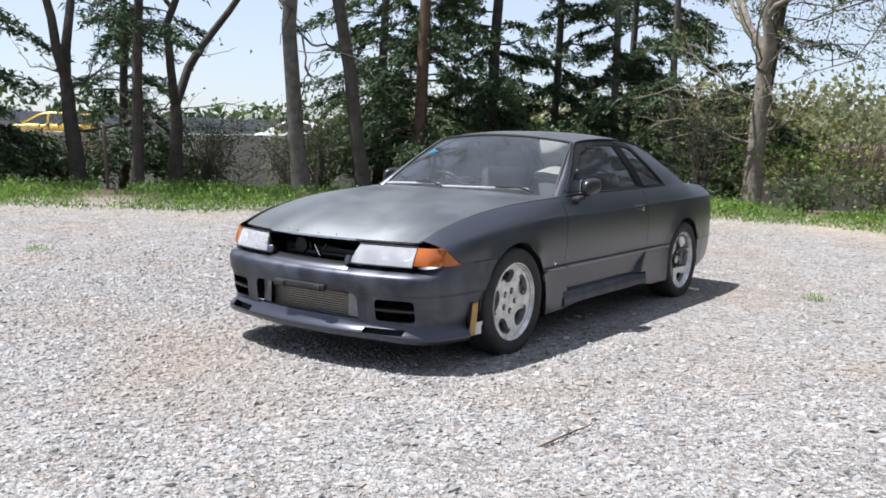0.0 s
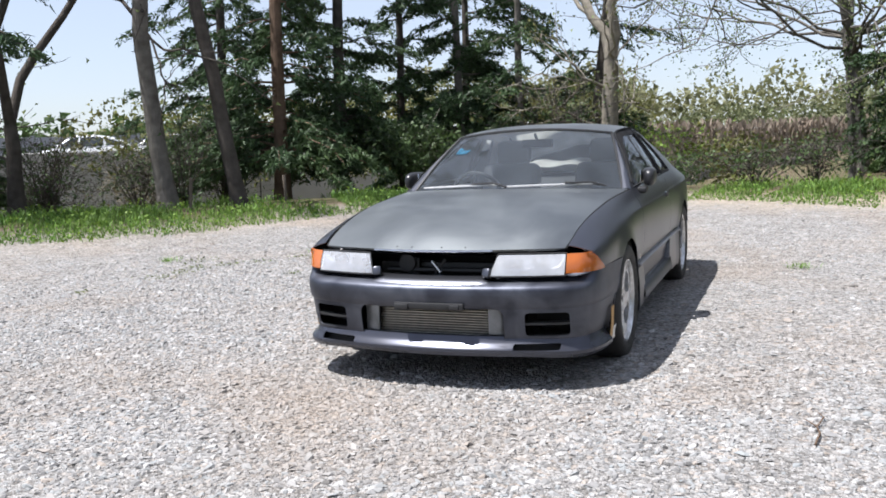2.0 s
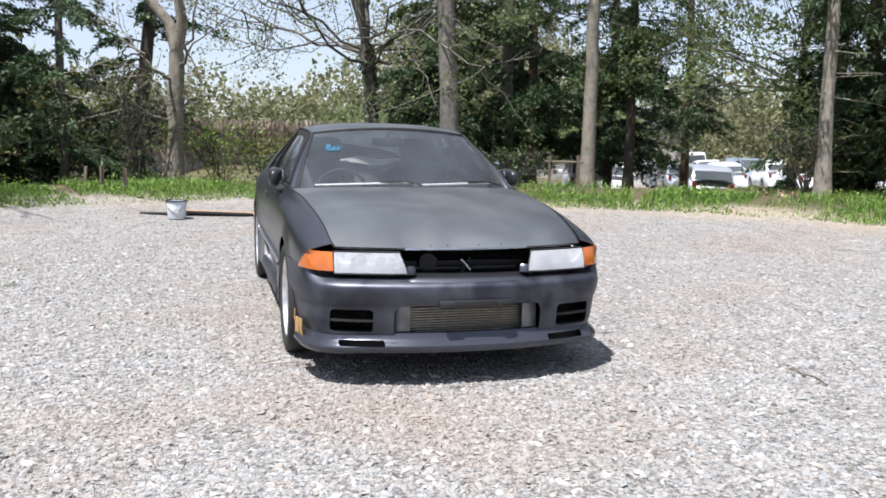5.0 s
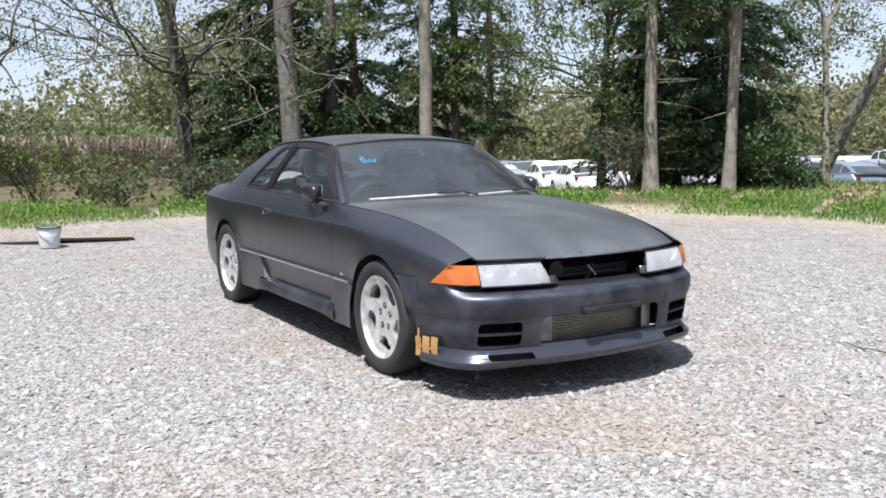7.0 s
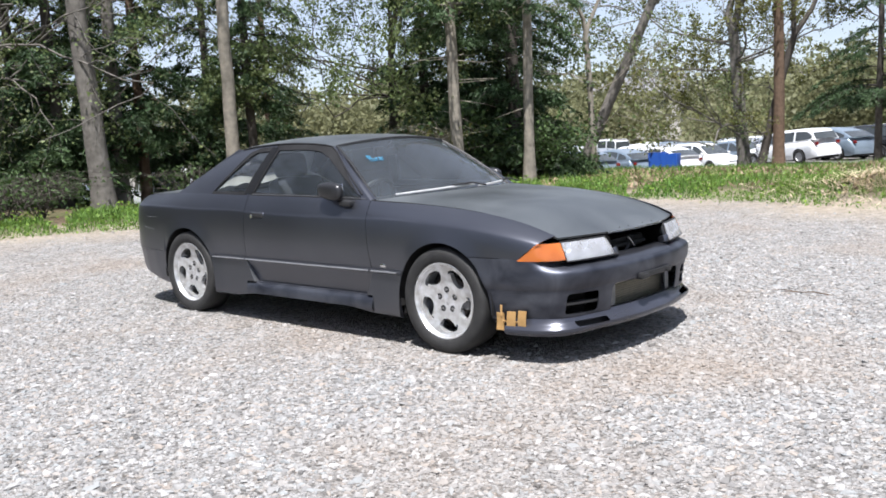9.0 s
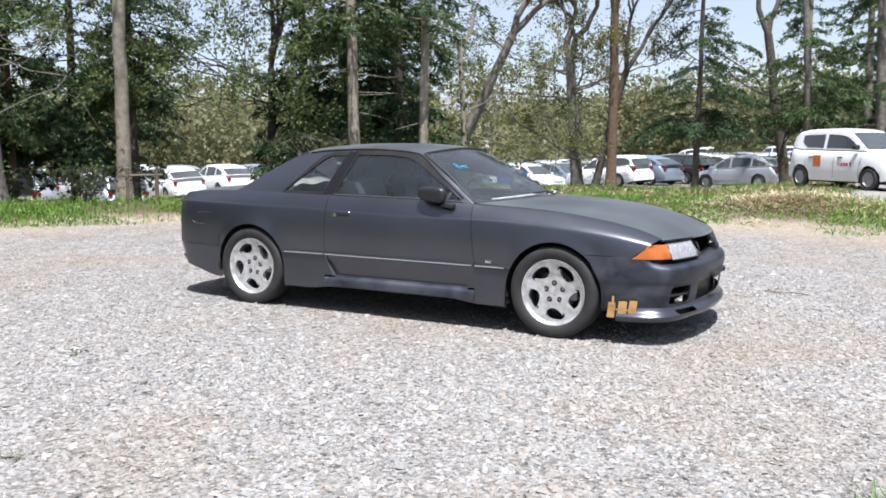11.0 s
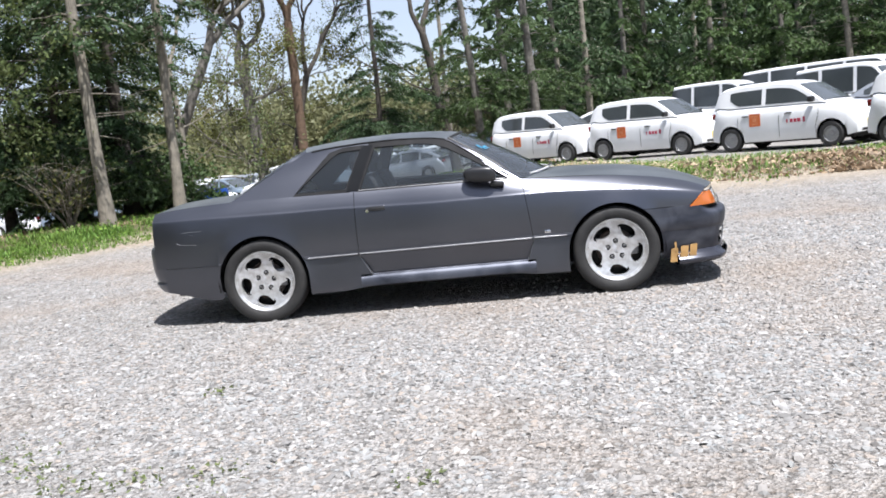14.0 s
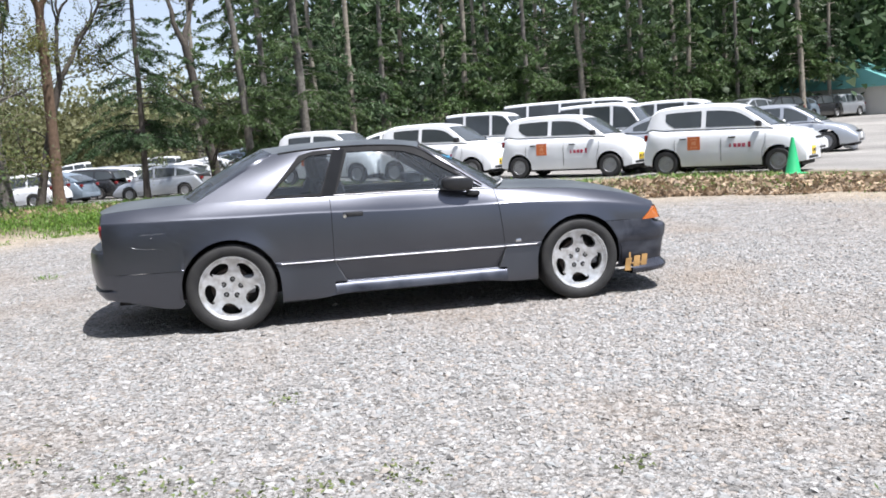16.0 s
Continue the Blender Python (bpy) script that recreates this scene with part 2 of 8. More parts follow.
def cut_polygon(bm, poly, axes, keep_out=True, where=None):
    """Cuts a convex outline, given in two of the axes, through the faces for which where() holds; drops the inside or the outside."""
    a, b = axes
    third = 3 - a - b
    cx = sum(p[0] for p in poly) / len(poly)
    cy = sum(p[1] for p in poly) / len(poly)
    lo = (min(p[0] for p in poly) - 0.02, min(p[1] for p in poly) - 0.02)
    hi = (max(p[0] for p in poly) + 0.02, max(p[1] for p in poly) + 0.02)

    def near(f):
        if where and not where(f.calc_center_median()):
            return False
        xs, ys = [v.co[a] for v in f.verts], [v.co[b] for v in f.verts]
        return not (max(xs) < lo[0] or min(xs) > hi[0] or max(ys) < lo[1] or min(ys) > hi[1])
    for i, p in enumerate(poly):
        q = poly[(i + 1) % len(poly)]
        no, co = Vector((0, 0, 0)), Vector((0, 0, 0))
        no[a], no[b] = q[1] - p[1], p[0] - q[0]
        co[a], co[b] = p[0], p[1]
        fs = [f for f in bm.faces if near(f)]
        geom = fs + list({e for f in fs for e in f.edges}) + list({v for f in fs for v in f.verts})
        bmesh.ops.bisect_plane(bm, geom=geom, dist=1e-5, plane_co=co, plane_no=no)

    def inside(c):
        for i, p in enumerate(poly):
            q = poly[(i + 1) % len(poly)]
            s = (q[0] - p[0]) * (c[b] - p[1]) - (q[1] - p[1]) * (c[a] - p[0])
            s0 = (q[0] - p[0]) * (cy - p[1]) - (q[1] - p[1]) * (cx - p[0])
            if s * s0 < 0:
                return False
        return True
    gone = []
    for f in bm.faces:
        c = f.calc_center_median()
        ok = (where is None or where(c)) and inside(c)
        if ok == keep_out:
            gone.append(f)
    bmesh.ops.delete(bm, geom=gone, context="FACES")
    return bm


def outward(bm, c=(0, 0, 0.55)):
    """Turns the faces of an open sheet away from a point."""
    bm.normal_update()
    c = Vector(c)
    if sum(f.normal.dot(f.calc_center_median() - c) * f.calc_area() for f in bm.faces) < 0:
        bmesh.ops.reverse_faces(bm, faces=list(bm.faces))
        bm.normal_update()
    return bm


def thicken(bm, depth, c=(0, 0, 0.55)):
    """Gives a sheet real thickness behind its outer face."""
    outward(bm, c)
    src = list(bm.faces)
    rim = [e for e in bm.edges if e.is_boundary]
    inner = {v: bm.verts.new(v.co - v.normal * depth) for v in list(bm.verts) if v.link_faces}
    for f in src:
        bm.faces.new([inner[v] for v in reversed(f.verts)])
    for e in rim:
        f = e.link_faces[0] if e.link_faces[0] in src else e.link_faces[-1]
        l = next(l for l in e.link_loops if l.face is f)
        a, b = l.vert, l.link_loop_next.vert
        bm.faces.new((b, a, inner[a], inner[b]))
    bm.normal_update()
    return bm


def rounded(x0, x1, z0, z1, r, n=3):
    out = []
    for cx, cz, a0 in ((x1 - r, z1 - r, 0), (x0 + r, z1 - r, 90), (x0 + r, z0 + r, 180), (x1 - r, z0 + r, 270)):
        for i in range(n + 1):
            t = radians(a0 + 90 * i / n)
            out.append((cx + r * math.cos(t), cz + r * math.sin(t)))
    return out


# ---- ground ----
def smooth01(a, b, v):
    t = max(0.0, min(1.0, (v - a) / (b - a)))
    return t * t * (3 - 2 * t)


EDGE = [(30, -10), (24, -16), (14, -20), (5, -17), (1.4, -10.8), (-0.5, -8.3), (-1.6, -7.6), (-2.8, -6.4), (-4.2, -5.5), (-5.8, -4.6), (-7.0, -2.9), (-7.5, -1.1), (-7.8, 0.2), (-7.6, 1.2),
        (-6.8, 2.5), (-6.15, 3.7), (-5.6, 4.9), (-4.6, 6.1), (-3.4, 7.0), (-2.3, 7.6), (-0.9, 7.6), (0.6, 7.3), (2.3, 6.5), (4.1, 6.2), (6.3, 5.1), (7.45, 3.3), (12, -1.0), (20, -6)]


def edge_distance(x, y):
    """Metres beyond the edge of the gravel yard (negative inside)."""
    best, inside = 1e9, False
    n = len(EDGE)
    for i in range(n):
        (x0, y0), (x1, y1) = EDGE[i], EDGE[(i + 1) % n]
        dx, dy = x1 - x0, y1 - y0
        t = max(0, min(1, ((x - x0) * dx + (y - y0) * dy) / (dx * dx + dy * dy)))
        best = min(best, math.hypot(x - x0 - t * dx, y - y0 - t * dy))
        if (y0 > y) != (y1 > y) and x < x0 + (y - y0) / (y1 - y0) * dx:
            inside = not inside
    return -best if inside else best


def mound(x, y):
    """The heap of straw on the bank before the company cars."""
    return 0.2 * math.exp(-((x - 1.8) / 1.3) ** 2 - ((y - 8.7) / 0.75) ** 2)


def ground_z(x, y):
    """Height of the land: almost level, a hand's width higher at the verge, with a dip behind the far trees."""
    k = smooth01(4, 9, math.hypot(x, y))
    near = -0.0172 * x + 0.004 * y
    far = 0.2 - 0.012 * max(-10, min(10, x))
    far -= 0.92 * smooth01(12, 34, y) * smooth01(1.5, -4, x)
    far += 0.75 * smooth01(9, 17, x) * smooth01(24, 40, y)
    far -= 1.25 * smooth01(9.5, 15, -x) * smooth01(5, 10, y) * (1 - 0.62 * smooth01(15, 25, y + 0.25 * (x + 15)))
    return near * (1 - k) + far * k


def build_ground():
    xs = sorted(set([round(v, 3) for v in np.arange(-16, 16.01, 0.4)] + [-3000, -1200, -500, -250, -150, -100, -70, -55, -45, -36, -30, -25, -20, -18, 18, 20, 25, 30, 36, 45, 55, 70, 100, 150, 250, 500, 1200, 3000]))
    ys = sorted(set([round(v, 3) for v in np.arange(-14, 22.01, 0.4)] + [-3000, -1200, -500, -250, -150, -100, -70, -55, -45, -36, -30, -25, -20, -17, 24, 26, 28, 30, 33, 36, 45, 55, 70, 100, 150, 250, 500, 1200, 3000]))
    verts, faces, index = [], [], []
    for y in ys:
        for x in xs:
            z = ground_z(x, y)
            d = edge_distance(x, y)
            z += 0.03 * noise.noise(Vector((x * 0.35, y * 0.35, 2.0))) * smooth01(2.5, 5, math.hypot(x, y))
            if -0.6 < d < 6:
                z += 0.07 * smooth01(-0.3, 0.8, d) * (1 - smooth01(1.5, 4.5, d)) + 0.03 * noise.noise(Vector((x * 1.3, y * 1.3, 0)))
            if d > 2.5 and y < 3 and x < 2:
                z -= 0.6 * smooth01(2.5, 9, d) + 1.5 * smooth01(5, 13, d) * smooth01(0, -6, y)
            z += mound(x, y)
            verts.append((x, y, z))
    w = len(xs)
    for j in range(len(ys) - 1):
        for i in range(w - 1):
            a = j * w + i
            faces.append((a, a + 1, a + w + 1, a + w))
            cx, cy = (xs[i] + xs[i + 1]) / 2, (ys[j] + ys[j + 1]) / 2
            index.append(0)
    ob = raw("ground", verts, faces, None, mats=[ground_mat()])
    return tagged(ob, "pale gravel yard with grass verge and leaf litter", "ground", kind="structure")


def ground_mat():
    """Crushed pale stone inside the yard, litter and soil beyond its edge, asphalt-grey car park farther off."""
    m = bpy.data.materials.new("yard_ground")
    m.use_nodes = True
    n, l = m.node_tree.nodes, m.node_tree.links
    b = n["Principled BSDF"]
    b.inputs["Roughness"].default_value = 0.9
    b.inputs["Specular IOR Level"].default_value = 0.25
    co = n.new("ShaderNodeTexCoord")

    def vor(scale, out="Color"):
        v = n.new("ShaderNodeTexVoronoi")
        v.inputs["Scale"].default_value = scale
        v.inputs["Randomness"].default_value = 1.0
        l.new(co.outputs["Object"], v.inputs["Vector"])
        return v

    def noi(scale, detail=4):
        t = n.new("ShaderNodeTexNoise")
        t.inputs["Scale"].default_value, t.inputs["Detail"].default_value = scale, detail
        l.new(co.outputs["Object"], t.inputs["Vector"])
        return t

    def ramp(src, stops):
        r = n.new("ShaderNodeValToRGB")
        e = r.color_ramp.elements
        e[0].position, e[0].color = stops[0][0], (*stops[0][1], 1)
        e[1].position, e[1].color = stops[-1][0], (*stops[-1][1], 1)
        for p, c in stops[1:-1]:
            k = e.new(p)
            k.color = (*c, 1)
        l.new(src, r.inputs[0])
        return r.outputs[0]

    def mix(a, c, f, mode="MIX"):
        x = n.new("ShaderNodeMix")
        x.data_type, x.blend_type = "RGBA", mode
        for sock, val in ((6, a), (7, c)):
            if isinstance(val, tuple):
                x.inputs[sock].default_value = (*val, 1)
            else:
                l.new(val, x.inputs[sock])
        if isinstance(f, float):
            x.inputs[0].default_value = f
        else:
            l.new(f, x.inputs[0])
        return x.outputs[2]

    v1, v2 = vor(36), vor(85)
    sep = n.new("ShaderNodeSeparateColor")
    l.new(v1.outputs["Color"], sep.inputs[0])
    sep2 = n.new("ShaderNodeSeparateColor")
    l.new(v2.outputs["Color"], sep2.inputs[0])
    stones = ramp(sep.outputs[0], [(0, (0.155, 0.152, 0.1485)), (0.25, (0.225, 0.22, 0.2147)), (0.65, (0.295, 0.288, 0.2818)), (1, (0.4, 0.392, 0.3862))])
    grit = ramp(sep2.outputs[1], [(0, (0.12, 0.116, 0.1114)), (0.5, (0.24, 0.233, 0.2267)), (1, (0.35, 0.342, 0.336))])
    stones = mix(stones, (0.305, 0.26, 0.225), ramp(sep.outputs[1], [(0.72, (0, 0, 0)), (0.9, (0.7, 0.7, 0.7))]))
    stones = mix(stones, (0.24, 0.255, 0.27), ramp(sep.outputs[2], [(0.76, (0, 0, 0)), (0.92, (0.7, 0.7, 0.7))]))
    big = noi(0.55, 5)
    col = mix(stones, grit, ramp(noi(3.2).outputs["Fac"], [(0.4, (0, 0, 0)), (0.62, (1, 1, 1))]))
    tan = mix(col, (0.27, 0.216, 0.172), ramp(big.outputs["Fac"], [(0.48, (0, 0, 0)), (0.74, (0.6, 0.6, 0.6))]))
    # shade in the gaps between stones, painted by distance from each stone
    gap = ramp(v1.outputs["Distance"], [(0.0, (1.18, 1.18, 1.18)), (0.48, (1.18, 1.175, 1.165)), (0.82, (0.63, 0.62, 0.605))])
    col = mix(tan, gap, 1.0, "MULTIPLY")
    # sparse dark flecks paint more shaded gaps among the stones
    v3 = vor(40)
    sep3 = n.new("ShaderNodeSeparateColor")
    l.new(v3.outputs["Color"], sep3.inputs[0])
    shade_fleck = mix(ramp(sep3.outputs[0], [(0.13, (0.85, 0.85, 0.85)), (0.17, (0, 0, 0))]), ramp(v3.outputs["Distance"], [(0.3, (1, 1, 1)), (0.48, (0, 0, 0))]), 1.0, "MULTIPLY")
    col = mix(col, (0.075, 0.072, 0.068), shade_fleck)
    clumps = ramp(noi(6.5, 6).outputs["Fac"], [(0.33, (0.84, 0.825, 0.8)), (0.5, (1.0, 0.99, 0.972)), (0.68, (1.1, 1.095, 1.08))])
    col = mix(col, clumps, 1.0, "MULTIPLY")
    # soil and litter beyond the yard
    at = n.new("ShaderNodeAttribute")
    at.attribute_name = "outside"
    litter = mix(ramp(noi(14, 6).outputs["Fac"], [(0.3, (0.05, 0.038, 0.025)), (0.55, (0.13, 0.095, 0.06)), (0.75, (0.24, 0.18, 0.11))]), (0.085, 0.11, 0.035), ramp(noi(1.1).outputs["Fac"], [(0.4, (0, 0, 0)), (0.62, (0.55, 0.55, 0.55))]))
    dirt = ramp(noi(9, 6).outputs["Fac"], [(0.3, (0.27, 0.22, 0.16)), (0.7, (0.45, 0.38, 0.29))])
    rgb = n.new("ShaderNodeSeparateColor")
    l.new(at.outputs["Color"], rgb.inputs[0])
    col = mix(col, dirt, rgb.outputs[1])
    col = mix(col, litter, rgb.outputs[0])
    lot = ramp(noi(0.35, 6).outputs["Fac"], [(0.3, (0.2, 0.19, 0.18)), (0.7, (0.34, 0.325, 0.3))])
    col = mix(col, lot, rgb.outputs[2])
    l.new(col, b.inputs["Base Color"])
    bp = n.new("ShaderNodeBump")
    bp.inputs["Strength"].default_value, bp.inputs["Distance"].default_value = 0.75, 0.022
    add = n.new("ShaderNodeMath")
    add.operation = "MULTIPLY_ADD"
    add.inputs[1].default_value = -0.9
    l.new(v1.outputs["Distance"], add.inputs[0])
    l.new(v2.outputs["Distance"], add.inputs[2])
    l.new(add.outputs[0], bp.inputs["Height"])
    l.new(bp.outputs[0], b.inputs["Normal"])
    return m


def mark_ground(ob):
    """Stores how far each spot lies beyond the yard, at the verge, or in the car park."""
    me = ob.data
    a = me.color_attributes.new("outside", "FLOAT_COLOR", "POINT")
    vals = []
    for v in me.vertices:
        x, y = v.co.x, v.co.y
        d = edge_distance(x, y)
        out = smooth01(0.1, 0.9, d)
        verge = smooth01(-1.3, 0.2, d + 0.5 * noise.noise(Vector((x * 0.6, y * 0.6, 5)))) * (0.9 if y > 0 else 0.35)
        park = max(smooth01(5.0, 6.2, d) if x + 0.6 * y > 9 and x > -2 else 0, smooth01(22, 25, y))
        vals += [out * (1 - park), verge, park, 1]
    a.data.foreach_set("color", vals)


yard = build_ground()
mark_ground(yard)

# ---- the grey coupe ----
WIDE = [(-2.2, 0.72), (-2.12, 0.765), (-2.0, 0.80), (-1.8, 0.825), (-1.5, 0.842), (-1.2, 0.846), (-0.8, 0.838), (0, 0.838),
        (0.7, 0.838), (1.1, 0.842), (1.35, 0.846), (1.6, 0.84), (1.8, 0.825), (1.95, 0.797), (2.06, 0.755)]
EDGE_Z = [(-2.2, 0.866), (-2.05, 0.886), (-1.8, 0.902), (-1.5, 0.912), (-1.0, 0.91), (-0.5, 0.902), (0, 0.898), (0.5, 0.888),
          (0.72, 0.875), (1.0, 0.862), (1.3, 0.842), (1.6, 0.805), (1.85, 0.75), (2.06, 0.674)]
EDGE_IN = [(-2.2, 0.11), (-1.8, 0.12), (-1.5, 0.095), (-1.0, 0.075), (0.5, 0.075), (0.8, 0.1), (1.3, 0.13), (1.8, 0.14), (2.06, 0.10)]
SHOULDER = [(0, 0), (0.33, 0.03), (0.55, 0.1), (0.64, 0.17), (0.74, 0.33), (0.86, 0.6), (0.95, 0.83), (1, 1)]
CREASED = [(0, 0), (0.25, 0.03), (0.45, 0.105), (0.6, 0.2), (0.63, 0.22), (0.65, 0.3), (0.75, 0.47), (0.86, 0.69), (0.95, 0.88), (1, 1)]
LOWER = [(0.165, 0.035), (0.18, 0.004), (0.205, -0.008), (0.235, -0.0075), (0.258, -0.002), (0.273, 0.007), (0.283, 0.019), (0.29, 0.032), (0.296, 0.042), (0.36, 0.034), (0.435, 0.014), (0.442, -0.005),
         (0.458, -0.005), (0.465, 0.012), (0.52, 0.004), (0.58, 0.0)]
ARCH_R = 0.345
AXLES = ((1.3075, 0.306), (-1.3075, 0.306))


def crease_z(x):
    """Height of the sharp line along the shoulder."""
    k = smooth01(0.75, 1.25, x)
    return (0.772 + 0.026 * smooth01(0.1, -0.9, x) + 0.014 * smooth01(-0.9, -2.0, x)) * (1 - k) + (0.58 + 0.635 * (lerp_table(EDGE_Z, x) - 0.58)) * k


def side_y(x, z, pod=0):
    """Half width of the body side; pods fill the step before and behind the door."""
    ze = lerp_table(EDGE_Z, x)
    flare = sum(0.012 * max(0, 1 - ((math.hypot(x - ax, z - az) - ARCH_R) / 0.07)) for ax, az in AXLES
                if ARCH_R - 0.01 <= math.hypot(x - ax, z - az) < ARCH_R + 0.07)
    if z <= 0.58:
        i = 0
        while i < len(LOWER) - 2 and z > LOWER[i + 1][0]:
            i += 1
        (z0, a), (z1, b) = LOWER[i], LOWER[i + 1]
        d = a + (b - a) * max(0.0, min(1.0, (z - z0) / (z1 - z0)))
        if pod and 0.2 < z < 0.44:
            d = 0.001 + 0.006 * (z - 0.25) / 0.19 if z > 0.25 else 0.001
        if x < -1.62 or x > 1.62:
            d = 0.03 * max(0, (0.4 - z) / 0.24) ** 1.5
    else:
        zc = crease_z(x)
        u = 0.635 * (z - 0.58) / (zc - 0.58) if z < zc else min(1.0, 0.635 + 0.365 * (z - zc) / (ze - zc))
        k = 0.5 + 0.5 * smooth01(0.75, 1.25, x)
        d = lerp_table(EDGE_IN, x) * (lerp_table(SHOULDER, u) * k + lerp_table(CREASED, u) * (1 - k))
    return lerp_table(WIDE, x) - d + flare


def side_skin(x0, x1, sign, out=0.0, low=0.165, pod=0):
    """The body side between two stations, with the wheel arches open below."""
    xs = {x0, x1, -0.579, 0.719}
    x = math.ceil(x0 / 0.06) * 0.06
    while x < x1:
        xs.add(x)
        x += 0.06
    for ax, az in AXLES:
        xs |= {ax + ARCH_R * math.cos(radians(a)) for a in range(0, 181, 9)} | {ax - ARCH_R - 0.002, ax + ARCH_R + 0.002}
    xs = sorted(v for v in xs if x0 <= v <= x1)
    rows = []
    for x in xs:
        ze = lerp_table(EDGE_Z, x)
        zc = crease_z(x)
        zs = [z for z, _ in LOWER] + [0.58 + (zc - 0.58) * u / 0.635 if u < 0.635 else zc + (ze - zc) * (u - 0.635) / 0.365 for u in (0.12, 0.25, 0.4, 0.52, 0.59, 0.625, 0.635, 0.65, 0.69, 0.75, 0.82, 0.88, 0.94, 0.98, 1)]
        floor = low + (0.042 * smooth01(-0.85, -0.42, x) * smooth01(0.9, 0.45, x) if low < 0.2 else 0)
        for ax, az in AXLES:
            if abs(x - ax) < ARCH_R + 0.001:
                floor = max(floor, az + math.sqrt(max(0, ARCH_R ** 2 - (x - ax) ** 2)))
        if x < -1.62:
            floor = max(floor, 0.457)
        row = []
        for z in zs:
            z = max(z, floor)
            row.append((x, sign * (side_y(x, z, pod) + out), z))
        rows.append(row)
    bm = bmesh.new()
    grid(bm, rows, flip=sign > 0)
    bmesh.ops.remove_doubles(bm, verts=list(bm.verts), dist=0.0004)
    return bm


def sweep(plan, profile, n=3, side=1):
    """A bumper: an outline in plan swept by (height, outward offset, ...) pairs. Returns rows from one end to the other."""
    pts = [Vector((*p, 0)) for p in plan]
    fine = []
    for i in range(len(pts) - 1):
        p0, p1, p2, p3 = pts[max(i - 1, 0)], pts[i], pts[i + 1], pts[min(i + 2, len(pts) - 1)]
        for k in range(n):
            u = k / n
            fine.append(0.5 * ((2 * p1) + (p2 - p0) * u + (2 * p0 - 5 * p1 + 4 * p2 - p3) * u * u + (3 * p1 - p0 - 3 * p2 + p3) * u ** 3))
    fine.append(pts[-1])
    rows = []
    for i, p in enumerate(fine):
        d = (fine[min(i + 1, len(fine) - 1)] - fine[max(i - 1, 0)]).normalized()
        no = Vector((-d.y, d.x, 0)) * side
        rows.append([(p.x + no.x * o, p.y + no.y * o, z) for z, o in profile])
    return rows


BUMPER = [(1.52, 0.842), (1.60, 0.84), (1.75, 0.832), (1.88, 0.815), (1.98, 0.785), (2.06, 0.735), (2.115, 0.66), (2.15, 0.56), (2.185, 0.42),
          (2.21, 0.28), (2.222, 0.14), (2.226, 0.0)]
BUMPER_FULL = BUMPER + [(x, -y) for x, y in BUMPER[-2::-1]]
NOSE = [(1.78, 0.828), (1.88, 0.812), (1.96, 0.782), (2.02, 0.735), (2.06, 0.66), (2.09, 0.56), (2.125, 0.42), (2.15, 0.28), (2.16, 0.14), (2.165, 0.0)]


def nose_point(y, z, out=0.0):
    """The slanted band that holds lamps and grille."""
    ay = abs(y)
    i = 0
    while i < len(NOSE) - 2 and ay < NOSE[i + 1][1]:
        i += 1
    (x0, y0), (x1, y1) = NOSE[i], NOSE[i + 1]
    u = (ay - y0) / (y1 - y0)
    d = Vector((x1 - x0, y1 - y0)).normalized()
    x = x0 + (x1 - x0) * u - (z - 0.56) * 0.4
    s = -1 if y < 0 else 1
    return Vector((x - d.y * out, (ay + d.x * out * 0.6) * s, z))


def hood_point(y, s):
    """Bonnet surface: y across, s from the cowl (0) to the front edge (1)."""
    xr = 0.90 - 0.22 * (y / 0.7) ** 2
    xf = 2.165 - 0.125 * (y / 0.64) ** 2 - 0.02
    x = xr + (xf - xr) * s
    xe = 0.68 + (2.03 - 0.68) * s
    ye = lerp_table(WIDE, xe) - lerp_table(EDGE_IN, xe)
    z = lerp_table(EDGE_Z, xe) + (0.028 * (1 - s) + 0.03 * math.sin(math.pi * s) * 0.7 + 0.002) * (1 - min(1, abs(y) / ye) ** 2.2)
    return Vector((x, y * ye / 0.7, z))


ROOF_Z = [(-0.97, 1.222), (-0.7, 1.25), (-0.3, 1.262), (0, 1.247), (0.14, 1.224)]
ROOF_Y = [(-0.97, 0.525), (-0.3, 0.562), (0.14, 0.543)]


def belt(x):
    return Vector((x, lerp_table(WIDE, x) - lerp_table(EDGE_IN, x), lerp_table(EDGE_Z, x)))


def house_side(s, t):
    """Side of the cabin: s from the rear (0) to the windscreen post (1), t from belt (0) to roof (1)."""
    a = belt(-1.52 + 2.18 * s)
    xr = -0.95 + 1.09 * s
    b = Vector((xr, lerp_table(ROOF_Y, xr), lerp_table(ROOF_Z, xr)))
    p = a.lerp(b, t)
    p.y += 0.016 * math.sin(math.pi * t)
    return p


def house_sheet(sign, off=0.0):
    bm = bmesh.new()
    rows = []
    for i in range(29):
        row = []
        for j in range(13):
            p = house_side(i / 28, j / 12)
            row.append((p.x, sign * (p.y - off), p.z))
        rows.append(row)
    grid(bm, rows, flip=sign > 0)
    return bm


DOOR_WINDOW = [(-0.535, 0.917), (-0.42, 1.218), (-0.1, 1.222), (0.04, 1.204), (0.15, 1.158), (0.575, 0.899)]
QUARTER_WINDOW = [(-1.02, 0.925), (-0.635, 0.92), (-0.515, 1.214), (-0.68, 1.208), (-0.735, 1.18)]
DOOR = [(-0.575, 0.44), (-0.575, 0.93), (0.652, 0.93), (0.672, 0.8), (0.715, 0.43), (0.66, 0.2895), (-0.49, 0.2895)]


